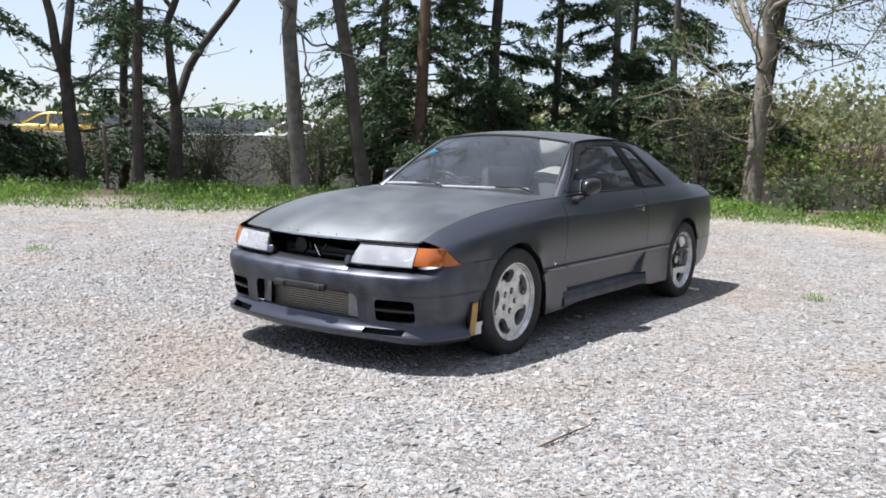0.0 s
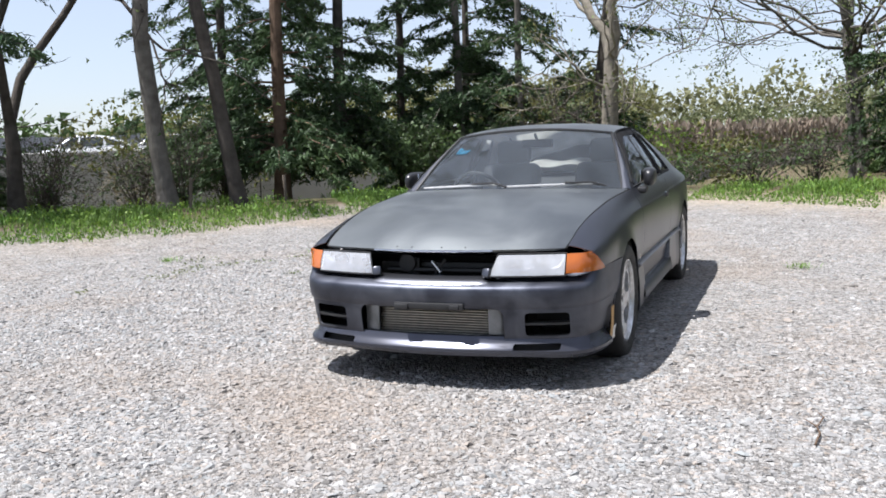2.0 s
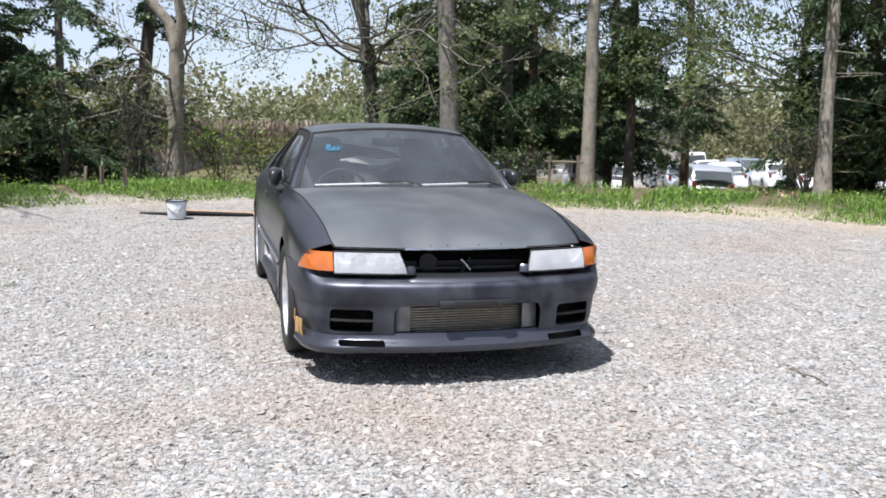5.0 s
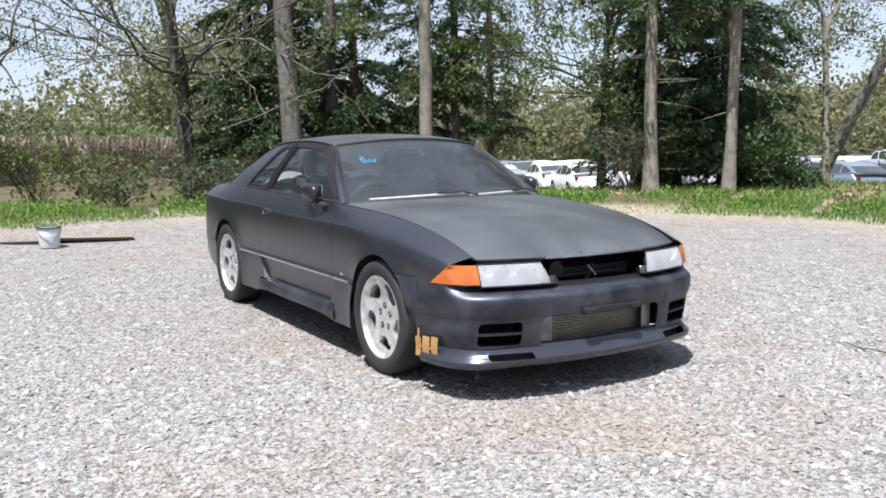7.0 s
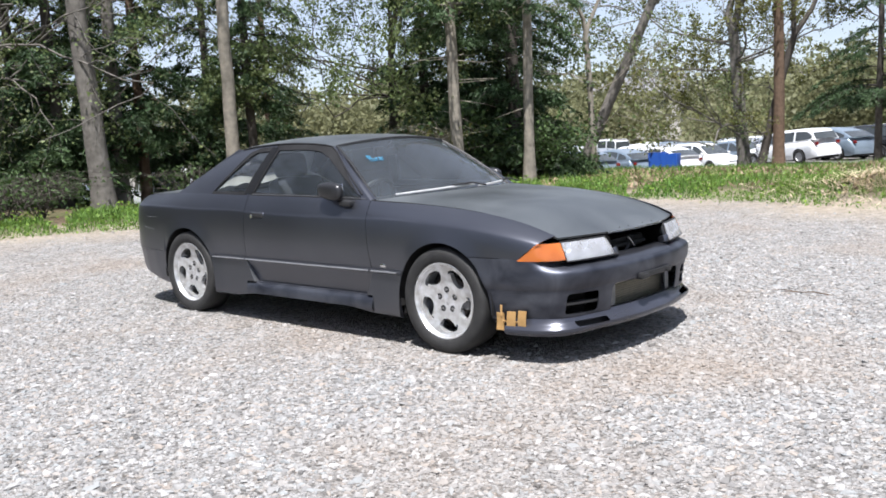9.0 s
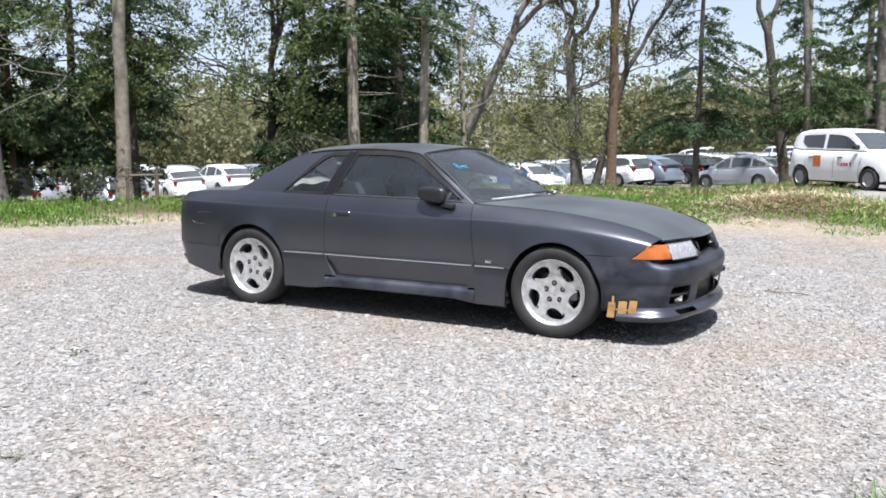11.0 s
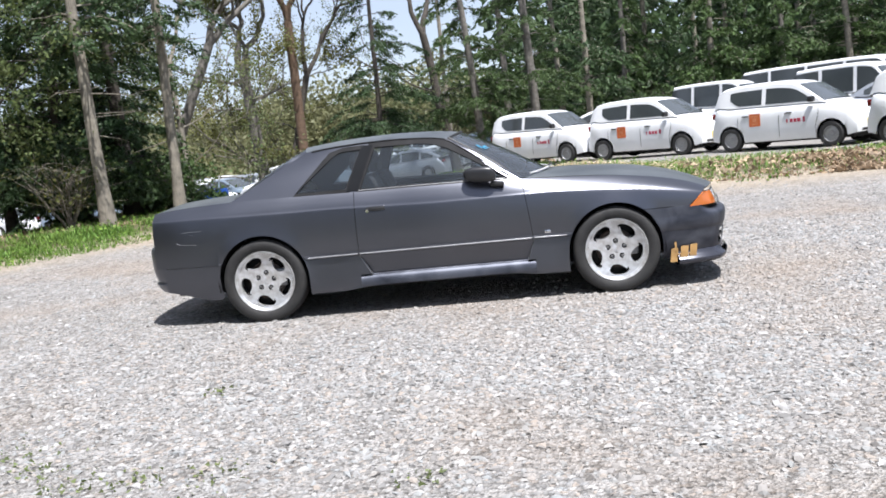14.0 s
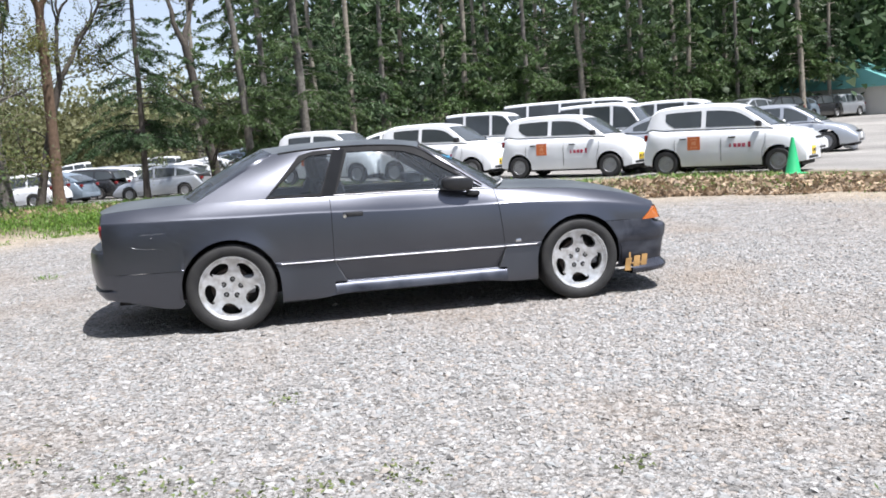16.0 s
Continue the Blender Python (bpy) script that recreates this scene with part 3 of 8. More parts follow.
def grown(poly, d):
    cx, cy = sum(p[0] for p in poly) / len(poly), sum(p[1] for p in poly) / len(poly)
    return [(x + d * (1 if x > cx else -1), y + d * (1 if y > cy else -1)) for x, y in poly]


def wheel_mesh(parent, at, sign, spin):
    """Tyre, five-spoke rim with oval windows, wheel nuts, disc and caliper under one wheel part."""
    bm = bmesh.new()
    prof = [(0.222, 0.07), (0.226, 0.09), (0.24, 0.098), (0.262, 0.106), (0.29, 0.104), (0.305, 0.096), (0.314, 0.08), (0.317, 0.045), (0.3175, 0.0),
            (0.317, -0.045), (0.314, -0.08), (0.295, -0.1), (0.26, -0.104), (0.222, -0.085)]
    lathe(bm, prof, 64)
    for v in bm.verts:
        v.co.y *= -1
        r = math.hypot(v.co.x, v.co.z)
        if r > 0.316 and abs(v.co.y) > 0.01:
            v.co *= 1.0 + 0.004 * ((int(math.degrees(math.atan2(v.co.z, v.co.x)) / 5.6) % 2))
    bmesh.ops.recalc_face_normals(bm, faces=list(bm.faces))
    tyre = part("tyre", bm, "rubber", parent, "dusty black tyre", sharp=60)
    wheel = tyre
    wheel.name = "wheel"
    wheel.matrix_local = pose(at[0], sign * at[1], at[2], 0, 0, 0 if sign < 0 else 180)
    # rim: face with five windows
    bm = bmesh.new()
    loops = []
    n = 80
    loops.append([(0.212 * math.cos(2 * math.pi * i / n), 0.212 * math.sin(2 * math.pi * i / n)) for i in range(n)])
    for k in range(5):
        c = 2 * math.pi * (k + 0.5) / 5 + spin
        hole = []
        for i in range(32):
            t = 2 * math.pi * i / 32
            u, v = math.cos(t), math.sin(t)
            q = (abs(u) ** 2.6 + abs(v) ** 2.6) ** (-1 / 2.6)
            u, v = u * q, v * q
            rad = 0.152 + 0.04 * u - 0.016 * v * v * (1 if u > 0 else -0.6)
            tan = (0.066 + 0.017 * u) * v
            ca = c + 0.09 * u
            hole.append((rad * math.cos(ca) - tan * math.sin(ca), rad * math.sin(ca) + tan * math.cos(ca)))
        loops.append(hole)
    es = []
    for lp in loops:
        vs = [bm.verts.new((x, 0, z)) for x, z in lp]
        es += [bm.edges.new((vs[i], vs[(i + 1) % len(vs)])) for i in range(len(vs))]
    bmesh.ops.triangle_fill(bm, use_beauty=True, use_dissolve=False, edges=es)
    bmesh.ops.subdivide_edges(bm, edges=[e for e in bm.edges if e.calc_length() > 0.05 and not e.is_boundary], cuts=1)
    bmesh.ops.triangulate(bm, faces=list(bm.faces))
    ext = bmesh.ops.extrude_face_region(bm, geom=list(bm.faces))
    deep = [g for g in ext["geom"] if isinstance(g, bmesh.types.BMVert)]
    for v in bm.verts:
        r = math.hypot(v.co.x, v.co.z)
        v.co.y = -0.052 - 0.022 * (r / 0.212) ** 2 + (0.004 if r < 0.03 else 0)
    for v in deep:
        v.co.y += 0.034
    bmesh.ops.recalc_face_normals(bm, faces=list(bm.faces))
    part("spokes", bm, "alloy", wheel, "five-spoke silver alloy centre", sharp=35)
    bm = bmesh.new()
    lathe(bm, [(0.2055, -0.02), (0.2055, -0.074), (0.209, -0.081), (0.214, -0.082), (0.222, -0.094), (0.2275, -0.094), (0.229, -0.086), (0.224, -0.06), (0.21, 0.08)], 72)
    bmesh.ops.recalc_face_normals(bm, faces=list(bm.faces))
    part("rim", bm, "alloy", wheel, "polished silver alloy rim lip")
    bm = bmesh.new()
    lathe(bm, [(0.004, -0.022), (0.14, -0.022), (0.142, -0.01), (0.142, 0.012), (0.06, 0.02), (0.004, 0.02)], 48)
    bmesh.ops.recalc_face_normals(bm, faces=list(bm.faces))
    part("brake_disc", bm, "steel", wheel, "rusty steel brake disc")
    bm = bmesh.new()
    lathe(bm, [(0.003, 0.045), (0.2, 0.045), (0.205, 0.05)], 40)
    part("backing_plate", bm, "dark", wheel)
    bm = bmesh.new()
    box(bm, 0.06, 0.16, -0.045, 0.03, -0.05, 0.08, 0.012)
    part("caliper", bm, "tank", wheel)
    for k in range(5):
        a = 2 * math.pi * k / 5 + spin
        bm = bmesh.new()
        lathe(bm, [(0.002, -0.071), (0.0075, -0.071), (0.0095, -0.068), (0.01, -0.05)], 6)
        bmesh.ops.recalc_face_normals(bm, faces=list(bm.faces))
        bmesh.ops.translate(bm, verts=list(bm.verts), vec=(0.063 * math.cos(a), 0.012, 0.063 * math.sin(a)))
        part("wheel_nut", bm, "nut", wheel)
        # flat black disc stands in for the shade inside the nut's recess
        bm = bmesh.new()
        lathe(bm, [(0.0, -0.0578), (0.0195, -0.0578), (0.0205, -0.05)], 16)
        bmesh.ops.translate(bm, verts=list(bm.verts), vec=(0.063 * math.cos(a), 0.0022, 0.063 * math.sin(a)))
        part("nut_recess_shade", bm, "black", wheel)
    bm = bmesh.new()
    lathe(bm, [(0.001, -0.0535), (0.03, -0.053), (0.034, -0.05), (0.035, -0.03)], 24)
    bmesh.ops.recalc_face_normals(bm, faces=list(bm.faces))
    part("centre_cap", bm, "alloy", wheel)
    return wheel


def build_coupe():
    car = empty("coupe_car", "dusty matte gunmetal two-door coupe without grille, parked on gravel", "car", pose(0, 0, 0, 0, 0.9, 0))
    car["group"] = ""
    del car["group"]
    # body sides, doors
    for sign in (-1, 1):
        gap = grown(DOOR, 0.004)
        # front fender: from the door's edge to the slanted lamp, above the bumper
        bm = side_skin(0.63, 2.06, sign, pod=1)
        cut_polygon(bm, gap, (0, 2))
        cut_polygon(bm, [(1.5, 0.05), (2.4, 0.05), (2.4, 0.581), (1.5, 0.581)], (0, 2))
        bmesh.ops.bisect_plane(bm, geom=list(bm.verts) + list(bm.edges) + list(bm.faces), plane_co=(1.835, 0, 0.57), plane_no=(1, 0, -1.25), clear_outer=True)
        bmesh.ops.delete(bm, geom=[f for f in bm.faces if (f.calc_center_median().x < 0.719 and f.calc_center_median().z < 0.2895)
                                   or (f.calc_center_median().x < 0.655 and f.calc_center_median().z > 0.35)], context="FACES")
        thicken(bm, 0.004)
        part("front_fender", bm, "paint", car, sharp=28)
        bm = side_skin(-2.15, -0.47, sign, pod=1)
        cut_polygon(bm, gap, (0, 2))
        bmesh.ops.delete(bm, geom=[f for f in bm.faces if f.calc_center_median().x > -0.579 and (f.calc_center_median().z < 0.2895 or f.calc_center_median().z > 0.5)], context="FACES")
        thicken(bm, 0.004)
        part("quarter_panel", bm, "paint", car, sharp=28)
        bm = side_skin(-0.62, 0.78, sign)
        cut_polygon(bm, DOOR, (0, 2), keep_out=False)
        thicken(bm, 0.004)
        door = part("door", bm, "paint", car, sharp=28)
        # pale scratches
        if sign < 0:
            for x0, x1, z0, z1 in ((-1.93, -1.80, 0.632, 0.622), (-1.955, -1.93, 0.645, 0.632), (-1.83, -1.815, 0.70, 0.696), (-1.9, -1.74, 0.722, 0.724)):
                bm = bmesh.new()
                tube(bm, [(x0 + (x1 - x0) * u, sign * (side_y(x0 + (x1 - x0) * u, z0 + (z1 - z0) * u) + 0.0004), z0 + (z1 - z0) * u) for u in np.linspace(0, 1, 6)], 0.001, 4)
                part("scratch", bm, "trim", car)
        # skirt between the arches
        bm = side_skin(-0.579, 0.719, sign)
        gone = [f for f in bm.faces if f.calc_center_median().z > 0.2895]
        bmesh.ops.delete(bm, geom=gone, context="FACES")
        outward(bm)
        part("side_skirt", bm, "patchy", car, sharp=40)
        # dark backing behind the gaps
        bm = side_skin(-0.66, 0.8, sign, out=-0.014)
        bmesh.ops.delete(bm, geom=[f for f in bm.faces if f.calc_center_median().z > 0.86], context="FACES")
        part("door_seal", bm, "seam", car)
        # slanted pod edges beside the door's foot, bright worn edge along the skirt
        for (xa, za), (xb, zb) in (((-0.579, 0.442), (-0.494, 0.2855)), ((0.719, 0.432), (0.664, 0.2855))):
            bm = bmesh.new()
            rows = []
            inn = 0.006 if xa < 0 else -0.006
            for i in range(9):
                x, z = xa + (xb - xa) * i / 8, za + (zb - za) * i / 8
                yo, yi = side_y(x, z, 1), side_y(x, min(z, 0.435)) - 0.008
                rows.append([(x - inn * 0.3, sign * (yo - 0.001), z), (x + inn * 0.4, sign * (yo - 0.003), z + 0.002), (x + inn, sign * yi, z + 0.004)])
            grid(bm, rows, flip=(sign > 0) == (xa < 0))
            # paler trim metal stands in for the highlight along this edge
            part("pod_edge", bm, "dulled", car)
        bm = bmesh.new()
        tube(bm, [(x, sign * (side_y(x, 0.284) - 0.0008), 0.2855) for x in np.linspace(-0.492, 0.66, 20)], 0.0028, 6)
        part("skirt_edge", bm, "patchy", car, "worn skirt edge")
        # strip and step along the side, the strip's highlight put in as paler metal
        for x0, x1 in ((-0.955, -0.585), (-0.57, 0.70), (0.722, 0.955)):
            bm = bmesh.new()
            rows = []
            n = 12
            for i in range(n + 1):
                x = x0 + (x1 - x0) * i / n
                y = side_y(x, 0.45) + 0.001
                rows.append([(x, sign * (y - 0.004), 0.443), (x, sign * (y + 0.007), 0.4455), (x, sign * (y + 0.007), 0.449), (x, sign * (y - 0.003), 0.456)])
            grid(bm, rows, flip=sign > 0)
            part("rub_strip", bm, "strip", door if x0 == -0.57 else car)
        # door handle
        bm = bmesh.new()
        hy = side_y(-0.42, 0.77)
        poly = rounded(-0.497, -0.342, 0.748, 0.79, 0.015)
        vs = [bm.verts.new((x, sign * (hy - 0.004), z)) for x, z in poly]
        inner = [bm.verts.new((x * 0.9 - 0.042, sign * (hy + 0.0035), 0.769 + (z - 0.769) * 0.8)) for x, z in poly]
        for i in range(len(vs)):
            k = (i + 1) % len(vs)
            bm.faces.new((vs[i], vs[k], inner[k], inner[i]))
        bm.faces.new(inner)
        bmesh.ops.recalc_face_normals(bm, faces=list(bm.faces))
        part("door_handle", bm, "paint", door)
        bm = bmesh.new()
        box(bm, -0.47, -0.35, min(sign * (hy - 0.006), sign * (hy + 0.009)), max(sign * (hy - 0.006), sign * (hy + 0.009)), 0.752, 0.782, 0.006)
        part("handle_recess", bm, "black", door)
        bm = bmesh.new()
        lathe(bm, [(0.001, sign * 0.0), (0.013, 0.0), (0.014, sign * -0.006)], 16)
        bmesh.ops.translate(bm, verts=list(bm.verts), vec=(-0.483, sign * (hy + 0.008), 0.757))
        part("key_lock", bm, "chrome", door)
        # cabin side: posts around two windows
        bm = house_sheet(sign)
        cut_polygon(bm, DOOR_WINDOW, (0, 2))
        cut_polygon(bm, QUARTER_WINDOW, (0, 2))
        thicken(bm, 0.02)
        part("cabin_side", bm, "paint", car, sharp=28)
        for nm, poly, own in (("door_window", DOOR_WINDOW, door), ("quarter_window", QUARTER_WINDOW, car)):
            bm = house_sheet(sign, 0.008)
            cut_polygon(bm, grown(poly, 0.004), (0, 2), keep_out=False)
            outward(bm)
            part(nm, bm, "side_glass", own)
            # black rubber round the pane
            bm = house_sheet(sign, -0.002)
            cut_polygon(bm, grown(poly, 0.034 if nm == "door_window" else 0.026), (0, 2), keep_out=False)
            cx = sum(p[0] for p in poly) / len(poly)
            cz = sum(p[1] for p in poly) / len(poly)
            inner = []
            for x, z in poly:
                d = Vector((cx - x, cz - z))
                d = d.normalized() * (0.012 if nm == "door_window" else 0.008)
                inner.append((x + d.x, z + d.y))
            cut_polygon(bm, inner, (0, 2))
            thicken(bm, 0.006)
            part("window_seal", bm, "frame_black", own)
        bm = house_sheet(sign, -0.005)
        cut_polygon(bm, [(-0.632, 0.912), (-0.542, 0.912), (-0.424, 1.236), (-0.508, 1.236)], (0, 2), keep_out=False)
        thicken(bm, 0.004)
        part("pillar_cover", bm, "pillar", car, "dark satin pillar cover")
        # sill trim and drip rail
        bm = bmesh.new()
        tube(bm, [(x, sign * (belt(x).y + 0.001 - 0.004), belt(x).z + 0.008) for x in np.linspace(-0.55, 0.62, 18)], 0.003, 6)
        part("sill_trim", bm, "dulled", door, "bright window sill trim")
        bm = bmesh.new()
        pts = [house_side((x + 0.95) / 1.09, 0.985) for x in np.linspace(-0.9, 0.1, 16)] + [house_side(0.985, t) for t in (0.9, 0.7, 0.5, 0.3, 0.1)]
        tube(bm, [(p.x, sign * (p.y + 0.004), p.z) for p in pts], 0.006, 6)
        part("drip_rail", bm, "frame_black", car)
        # mirror, folded back along the window
        bm = bmesh.new()
        bmesh.ops.create_uvsphere(bm, u_segments=28, v_segments=16, radius=1)
        for v in bm.verts:
            c = v.co
            c *= (abs(c.x) ** 3 + abs(c.y) ** 3 + abs(c.z) ** 3) ** (-1 / 3)
            taper = 1 - 0.22 * (0.5 + 0.5 * c.x)
            v.co = Vector((0.365 + c.x * 0.118, sign * (0.822 + c.y * 0.047 * taper + 0.012 * c.x), 0.943 + c.z * 0.062 * (1 - 0.2 * (0.5 - 0.5 * c.x)) - 0.008 * c.x))
        bmesh.ops.recalc_face_normals(bm, faces=list(bm.faces))
        mirror = part("door_mirror", bm, "gloss_black", car, "dark folded door mirror housing")
        bm = bmesh.new()
        box(bm, 0.29, 0.43, -0.004, 0.004, -0.04, 0.045, 0.004, pose(0, sign * 0.772, 0.943, 0, 0, 0))
        part("mirror_glass", bm, "chrome", mirror)
        bm = bmesh.new()
        box(bm, 0.44, 0.54, -0.03, 0.03, -0.018, 0.02, 0.012, pose(0, sign * 0.795, 0.915, 0, 6, 0))
        box(bm, 0.455, 0.6, -0.012, 0.012, -0.03, 0.035, 0.008, pose(0, sign * 0.768, 0.925, sign * 14, 12, 0))
        part("mirror_arm", bm, "black", mirror)
        # fender badge
        bm = bmesh.new()
        by = side_y(0.82, 0.485)
        box(bm, 0.797, 0.843, sign * by - 0.003, sign * by + 0.004, 0.472, 0.497, 0.004)
        badge = part("badge", bm, "chrome", car, "small chrome fender badge")
        bm = bmesh.new()
        box(bm, 0.806, 0.822, sign * by - 0.001, sign * by + 0.0052, 0.479, 0.491)
        part("badge_inset", bm, mat("badge_red", (0.25, 0.03, 0.03), 0.4, second=(0.2, 0.02, 0.02)), badge)
        # windscreen post
        bm = bmesh.new()
        rows = []
        for k in range(9):
            t = k / 8
            p = house_side(1.0, t)
            q = Vector((0.655 - 0.51 * t, 0.70 - 0.158 * t, 0.875 + 0.336 * t))
            out = Vector((0.014, 0.012, 0.008))
            rows.append([(p.x - 0.002, sign * p.y, p.z), ((p.x * 2 + q.x) / 3 + 0.012, sign * ((p.y * 2 + q.y) / 3 + 0.006), (p.z * 2 + q.z) / 3 + 0.008),
                         ((p.x + 2 * q.x) / 3 + 0.016, sign * ((p.y + 2 * q.y) / 3 + 0.002), (p.z + 2 * q.z) / 3 + 0.01), (q.x + 0.012, sign * q.y, q.z + 0.006)])
        grid(bm, rows, flip=sign > 0)
        part("windscreen_post", bm, "paint", car)

    # bonnet
    bm = bmesh.new()
    rows = []
    for i in range(25):
        s = i / 24
        rows.append([hood_point(0.688 * math.sin(k / 14 * math.pi / 2) if False else 0.690 * k / 14, s) for k in range(-14, 15)])
    grid(bm, rows, flip=False)
    bmesh.ops.recalc_face_normals(bm, faces=list(bm.faces))
    thicken(bm, 0.012)
    part("bonnet", bm, "dusty", car, "dusty matte grey bonnet", sharp=28)
    # bonnet front lip, its sky-facing brightness put in as bright metal
    bm = bmesh.new()
    rows = []
    for k in range(-12, 13):
        p = hood_point(0.31 / 0.64 * 0.7 * k / 12, 1.0)
        rows.append([p + Vector((-0.012, 0, 0.002)), p + Vector((0.004, 0, 0.0)), p + Vector((0.006, 0, -0.008)), p + Vector((0.0, 0, -0.013))])
    grid(bm, rows)
    bmesh.ops.recalc_face_normals(bm, faces=list(bm.faces))
    part("bonnet_lip", bm, "trim", car, "bonnet edge with its sky brightness put in as bright metal")
    for k in (-0.2, -0.11, 0.06, 0.19):
        bm = bmesh.new()
        p = hood_point(k, 0.985)
        bmesh.ops.create_uvsphere(bm, u_segments=8, v_segments=6, radius=0.004, matrix=Matrix.Translation(p + Vector((0, 0, 0.001))))
        part("clip_hole", bm, "black", car)
    # black gap along the bonnet edge
    for sign in (-1, 1):
        bm = bmesh.new()
        pts = [hood_point(sign * 0.6955, s) for s in np.linspace(0, 1, 24)]
        tube(bm, [p + Vector((0, 0, -0.004)) for p in pts], 0.005, 5)
        part("bonnet_gap", bm, "seam", car)
    # cowl, windscreen, roof, rear window, boot
    def screen(y, t):
        yb, yt = 0.70, 0.542
        k = y
        xb, zb = 0.925 - 0.27 * k * k, 0.893 - 0.018 * k * k
        xt, zt = 0.225 - 0.08 * k * k, lerp_table(ROOF_Z, 0.14) + 0.04 * (1 - k * k)
        x = xb + (xt - xb) * t
        z = zb + (zt - zb) * t + 0.018 * math.sin(math.pi * t)
        return Vector((x, k * (yb + (yt - yb) * t), z))

    bm = bmesh.new()
    grid(bm, [[screen(k / 12, t / 12) for k in range(-12, 13)] for t in range(13)])
    outward(bm)
    wind = part("windscreen", bm, "glass", car, "dusty tinted windscreen")
    bm = bmesh.new()
    edge = [screen(-1, t / 10) for t in range(11)] + [screen(k / 12, 1) for k in range(-12, 13)] + [screen(1, 1 - t / 10) for t in range(11)]
    tube(bm, [p + Vector((0.002, 0, 0.003)) for p in edge], 0.009, 6)
    part("screen_seal", bm, "black", wind)
    bm = bmesh.new()
    rows = []
    for k in range(-14, 15):
        y = k / 14
        a, b = hood_point(0.69 * y, 0.0), screen(y, 0)
        rows.append([a + Vector((0.02, 0, -0.012)), a + Vector((-0.02, 0, -0.022)), b + Vector((0.02, 0, -0.008)), b + Vector((0.0, 0, 0.002))])
    grid(bm, rows)
    bmesh.ops.recalc_face_normals(bm, faces=list(bm.faces))
    part("cowl", bm, "black", car, "black plastic cowl")
    # wipers, their sun glint painted on as a pale blade colour
    for y0, y1 in ((-0.60, -0.02), (0.0, 0.57)):
        bm = bmesh.new()
        pts = [screen(-(y0 + (y1 - y0) * u) / 0.7 * -1, 0.012 + 0.035 * u) + Vector((0.018, 0, 0.022)) for u in np.linspace(0, 1, 10)]
        tube(bm, pts, 0.007, 6)
        w = part("wiper", bm, "wiper_glint", car, "wiper blade painted pale for its sun glint")
        bm = bmesh.new()
        tube(bm, [pts[6] + Vector((0, 0, 0.01)), pts[8] + Vector((0.02, 0.03, 0.012)), pts[9] + Vector((0.055, 0.06, -0.012))], 0.007, 6)
        part("wiper_arm", bm, "black", w)

    def roof(y, s):
        x = -0.95 + 1.09 * s
        ye, ze = lerp_table(ROOF_Y, x), lerp_table(ROOF_Z, x)
        bow = 0.085 * s ** 4 - 0.06 * (1 - s) ** 4
        return Vector((x + bow * (1 - y * y), y * ye, ze + 0.043 * (1 - abs(y) ** 2.6)))

    bm = bmesh.new()
    grid(bm, [[roof(k / 12, s / 16) for k in range(-12, 13)] for s in range(17)])
    bmesh.ops.recalc_face_normals(bm, faces=list(bm.faces))
    thicken(bm, 0.01)
    part("roof", bm, "dusty", car, "dusty matte grey roof", sharp=30)

    def rear(y, t):
        xb, zb = -1.63 + 0.13 * y * y, 0.925 - 0.02 * y * y
        p = roof(y, 0)
        x, z = xb + (p.x - xb) * t, zb + (p.z - zb) * t + 0.02 * math.sin(math.pi * t)
        return Vector((x, y * (0.60 + (0.525 - 0.60) * t), z))

    bm = bmesh.new()
    grid(bm, [[rear(k / 10, t / 8) for k in range(-10, 11)] for t in range(9)])
    outward(bm)
    part("rear_window", bm, "glass", car, "dusty rear window")
    for sign in (-1, 1):
        bm = bmesh.new()
        rows = []
        for t in range(9):
            p, q = house_side(0, t / 8), rear(1, t / 8)
            m_ = (Vector((p.x, p.y, p.z)) + q) / 2 + Vector((-0.008, 0.006, 0.012))
            rows.append([(p.x, sign * p.y, p.z), (m_.x, sign * m_.y, m_.z), (q.x, sign * q.y, q.z + 0.004)])
        grid(bm, rows, flip=sign < 0)
        bmesh.ops.recalc_face_normals(bm, faces=list(bm.faces))
        part("rear_post", bm, "paint", car)
    bm = bmesh.new()
    rows = []
    for s in range(13):
        xe = -1.50 - 0.645 * s / 12
        ye, ze = belt(xe).y, belt(xe).z
        row = []
        for k in range(-10, 11):
            y = k / 10
            xx = -1.62 + 0.13 * y * y + (-2.215 + 0.075 * y * y + 1.62 - 0.13 * y * y) * s / 12
            row.append((xx, y * ye, ze + (0.022 - (0.025 * (s / 12 - 0.85) / 0.15 if s > 10 else 0)) * (1 - y * y)))
        rows.append(row)
    grid(bm, rows)
    bmesh.ops.recalc_face_normals(bm, faces=list(bm.faces))
    thicken(bm, 0.01)
    part("boot_lid", bm, "dusty", car, sharp=30)
    # fill between boot and shoulders near the rear posts
    for sign in (-1, 1):
        bm = bmesh.new()
        rows = []
        for x in np.linspace(-1.64, -1.36, 8):
            p = belt(x)
            rows.append([(x, sign * (p.y - 0.002), p.z), (x, sign * (p.y - 0.08), p.z + 0.004), (x, sign * (p.y - 0.2), p.z + 0.004)])
        grid(bm, rows)
        bmesh.ops.recalc_face_normals(bm, faces=list(bm.faces))
        part("shoulder_filler", bm, "paint", car)
    # tail panel and rear bumper
    TAIL = [(-1.62, 0.838), (-1.8, 0.828), (-1.98, 0.803), (-2.1, 0.772), (-2.2, 0.69), (-2.258, 0.52), (-2.29, 0.3), (-2.3, 0.0)]
    full = TAIL + [(x, -y) for x, y in TAIL[-2::-1]]
    bm = bmesh.new()
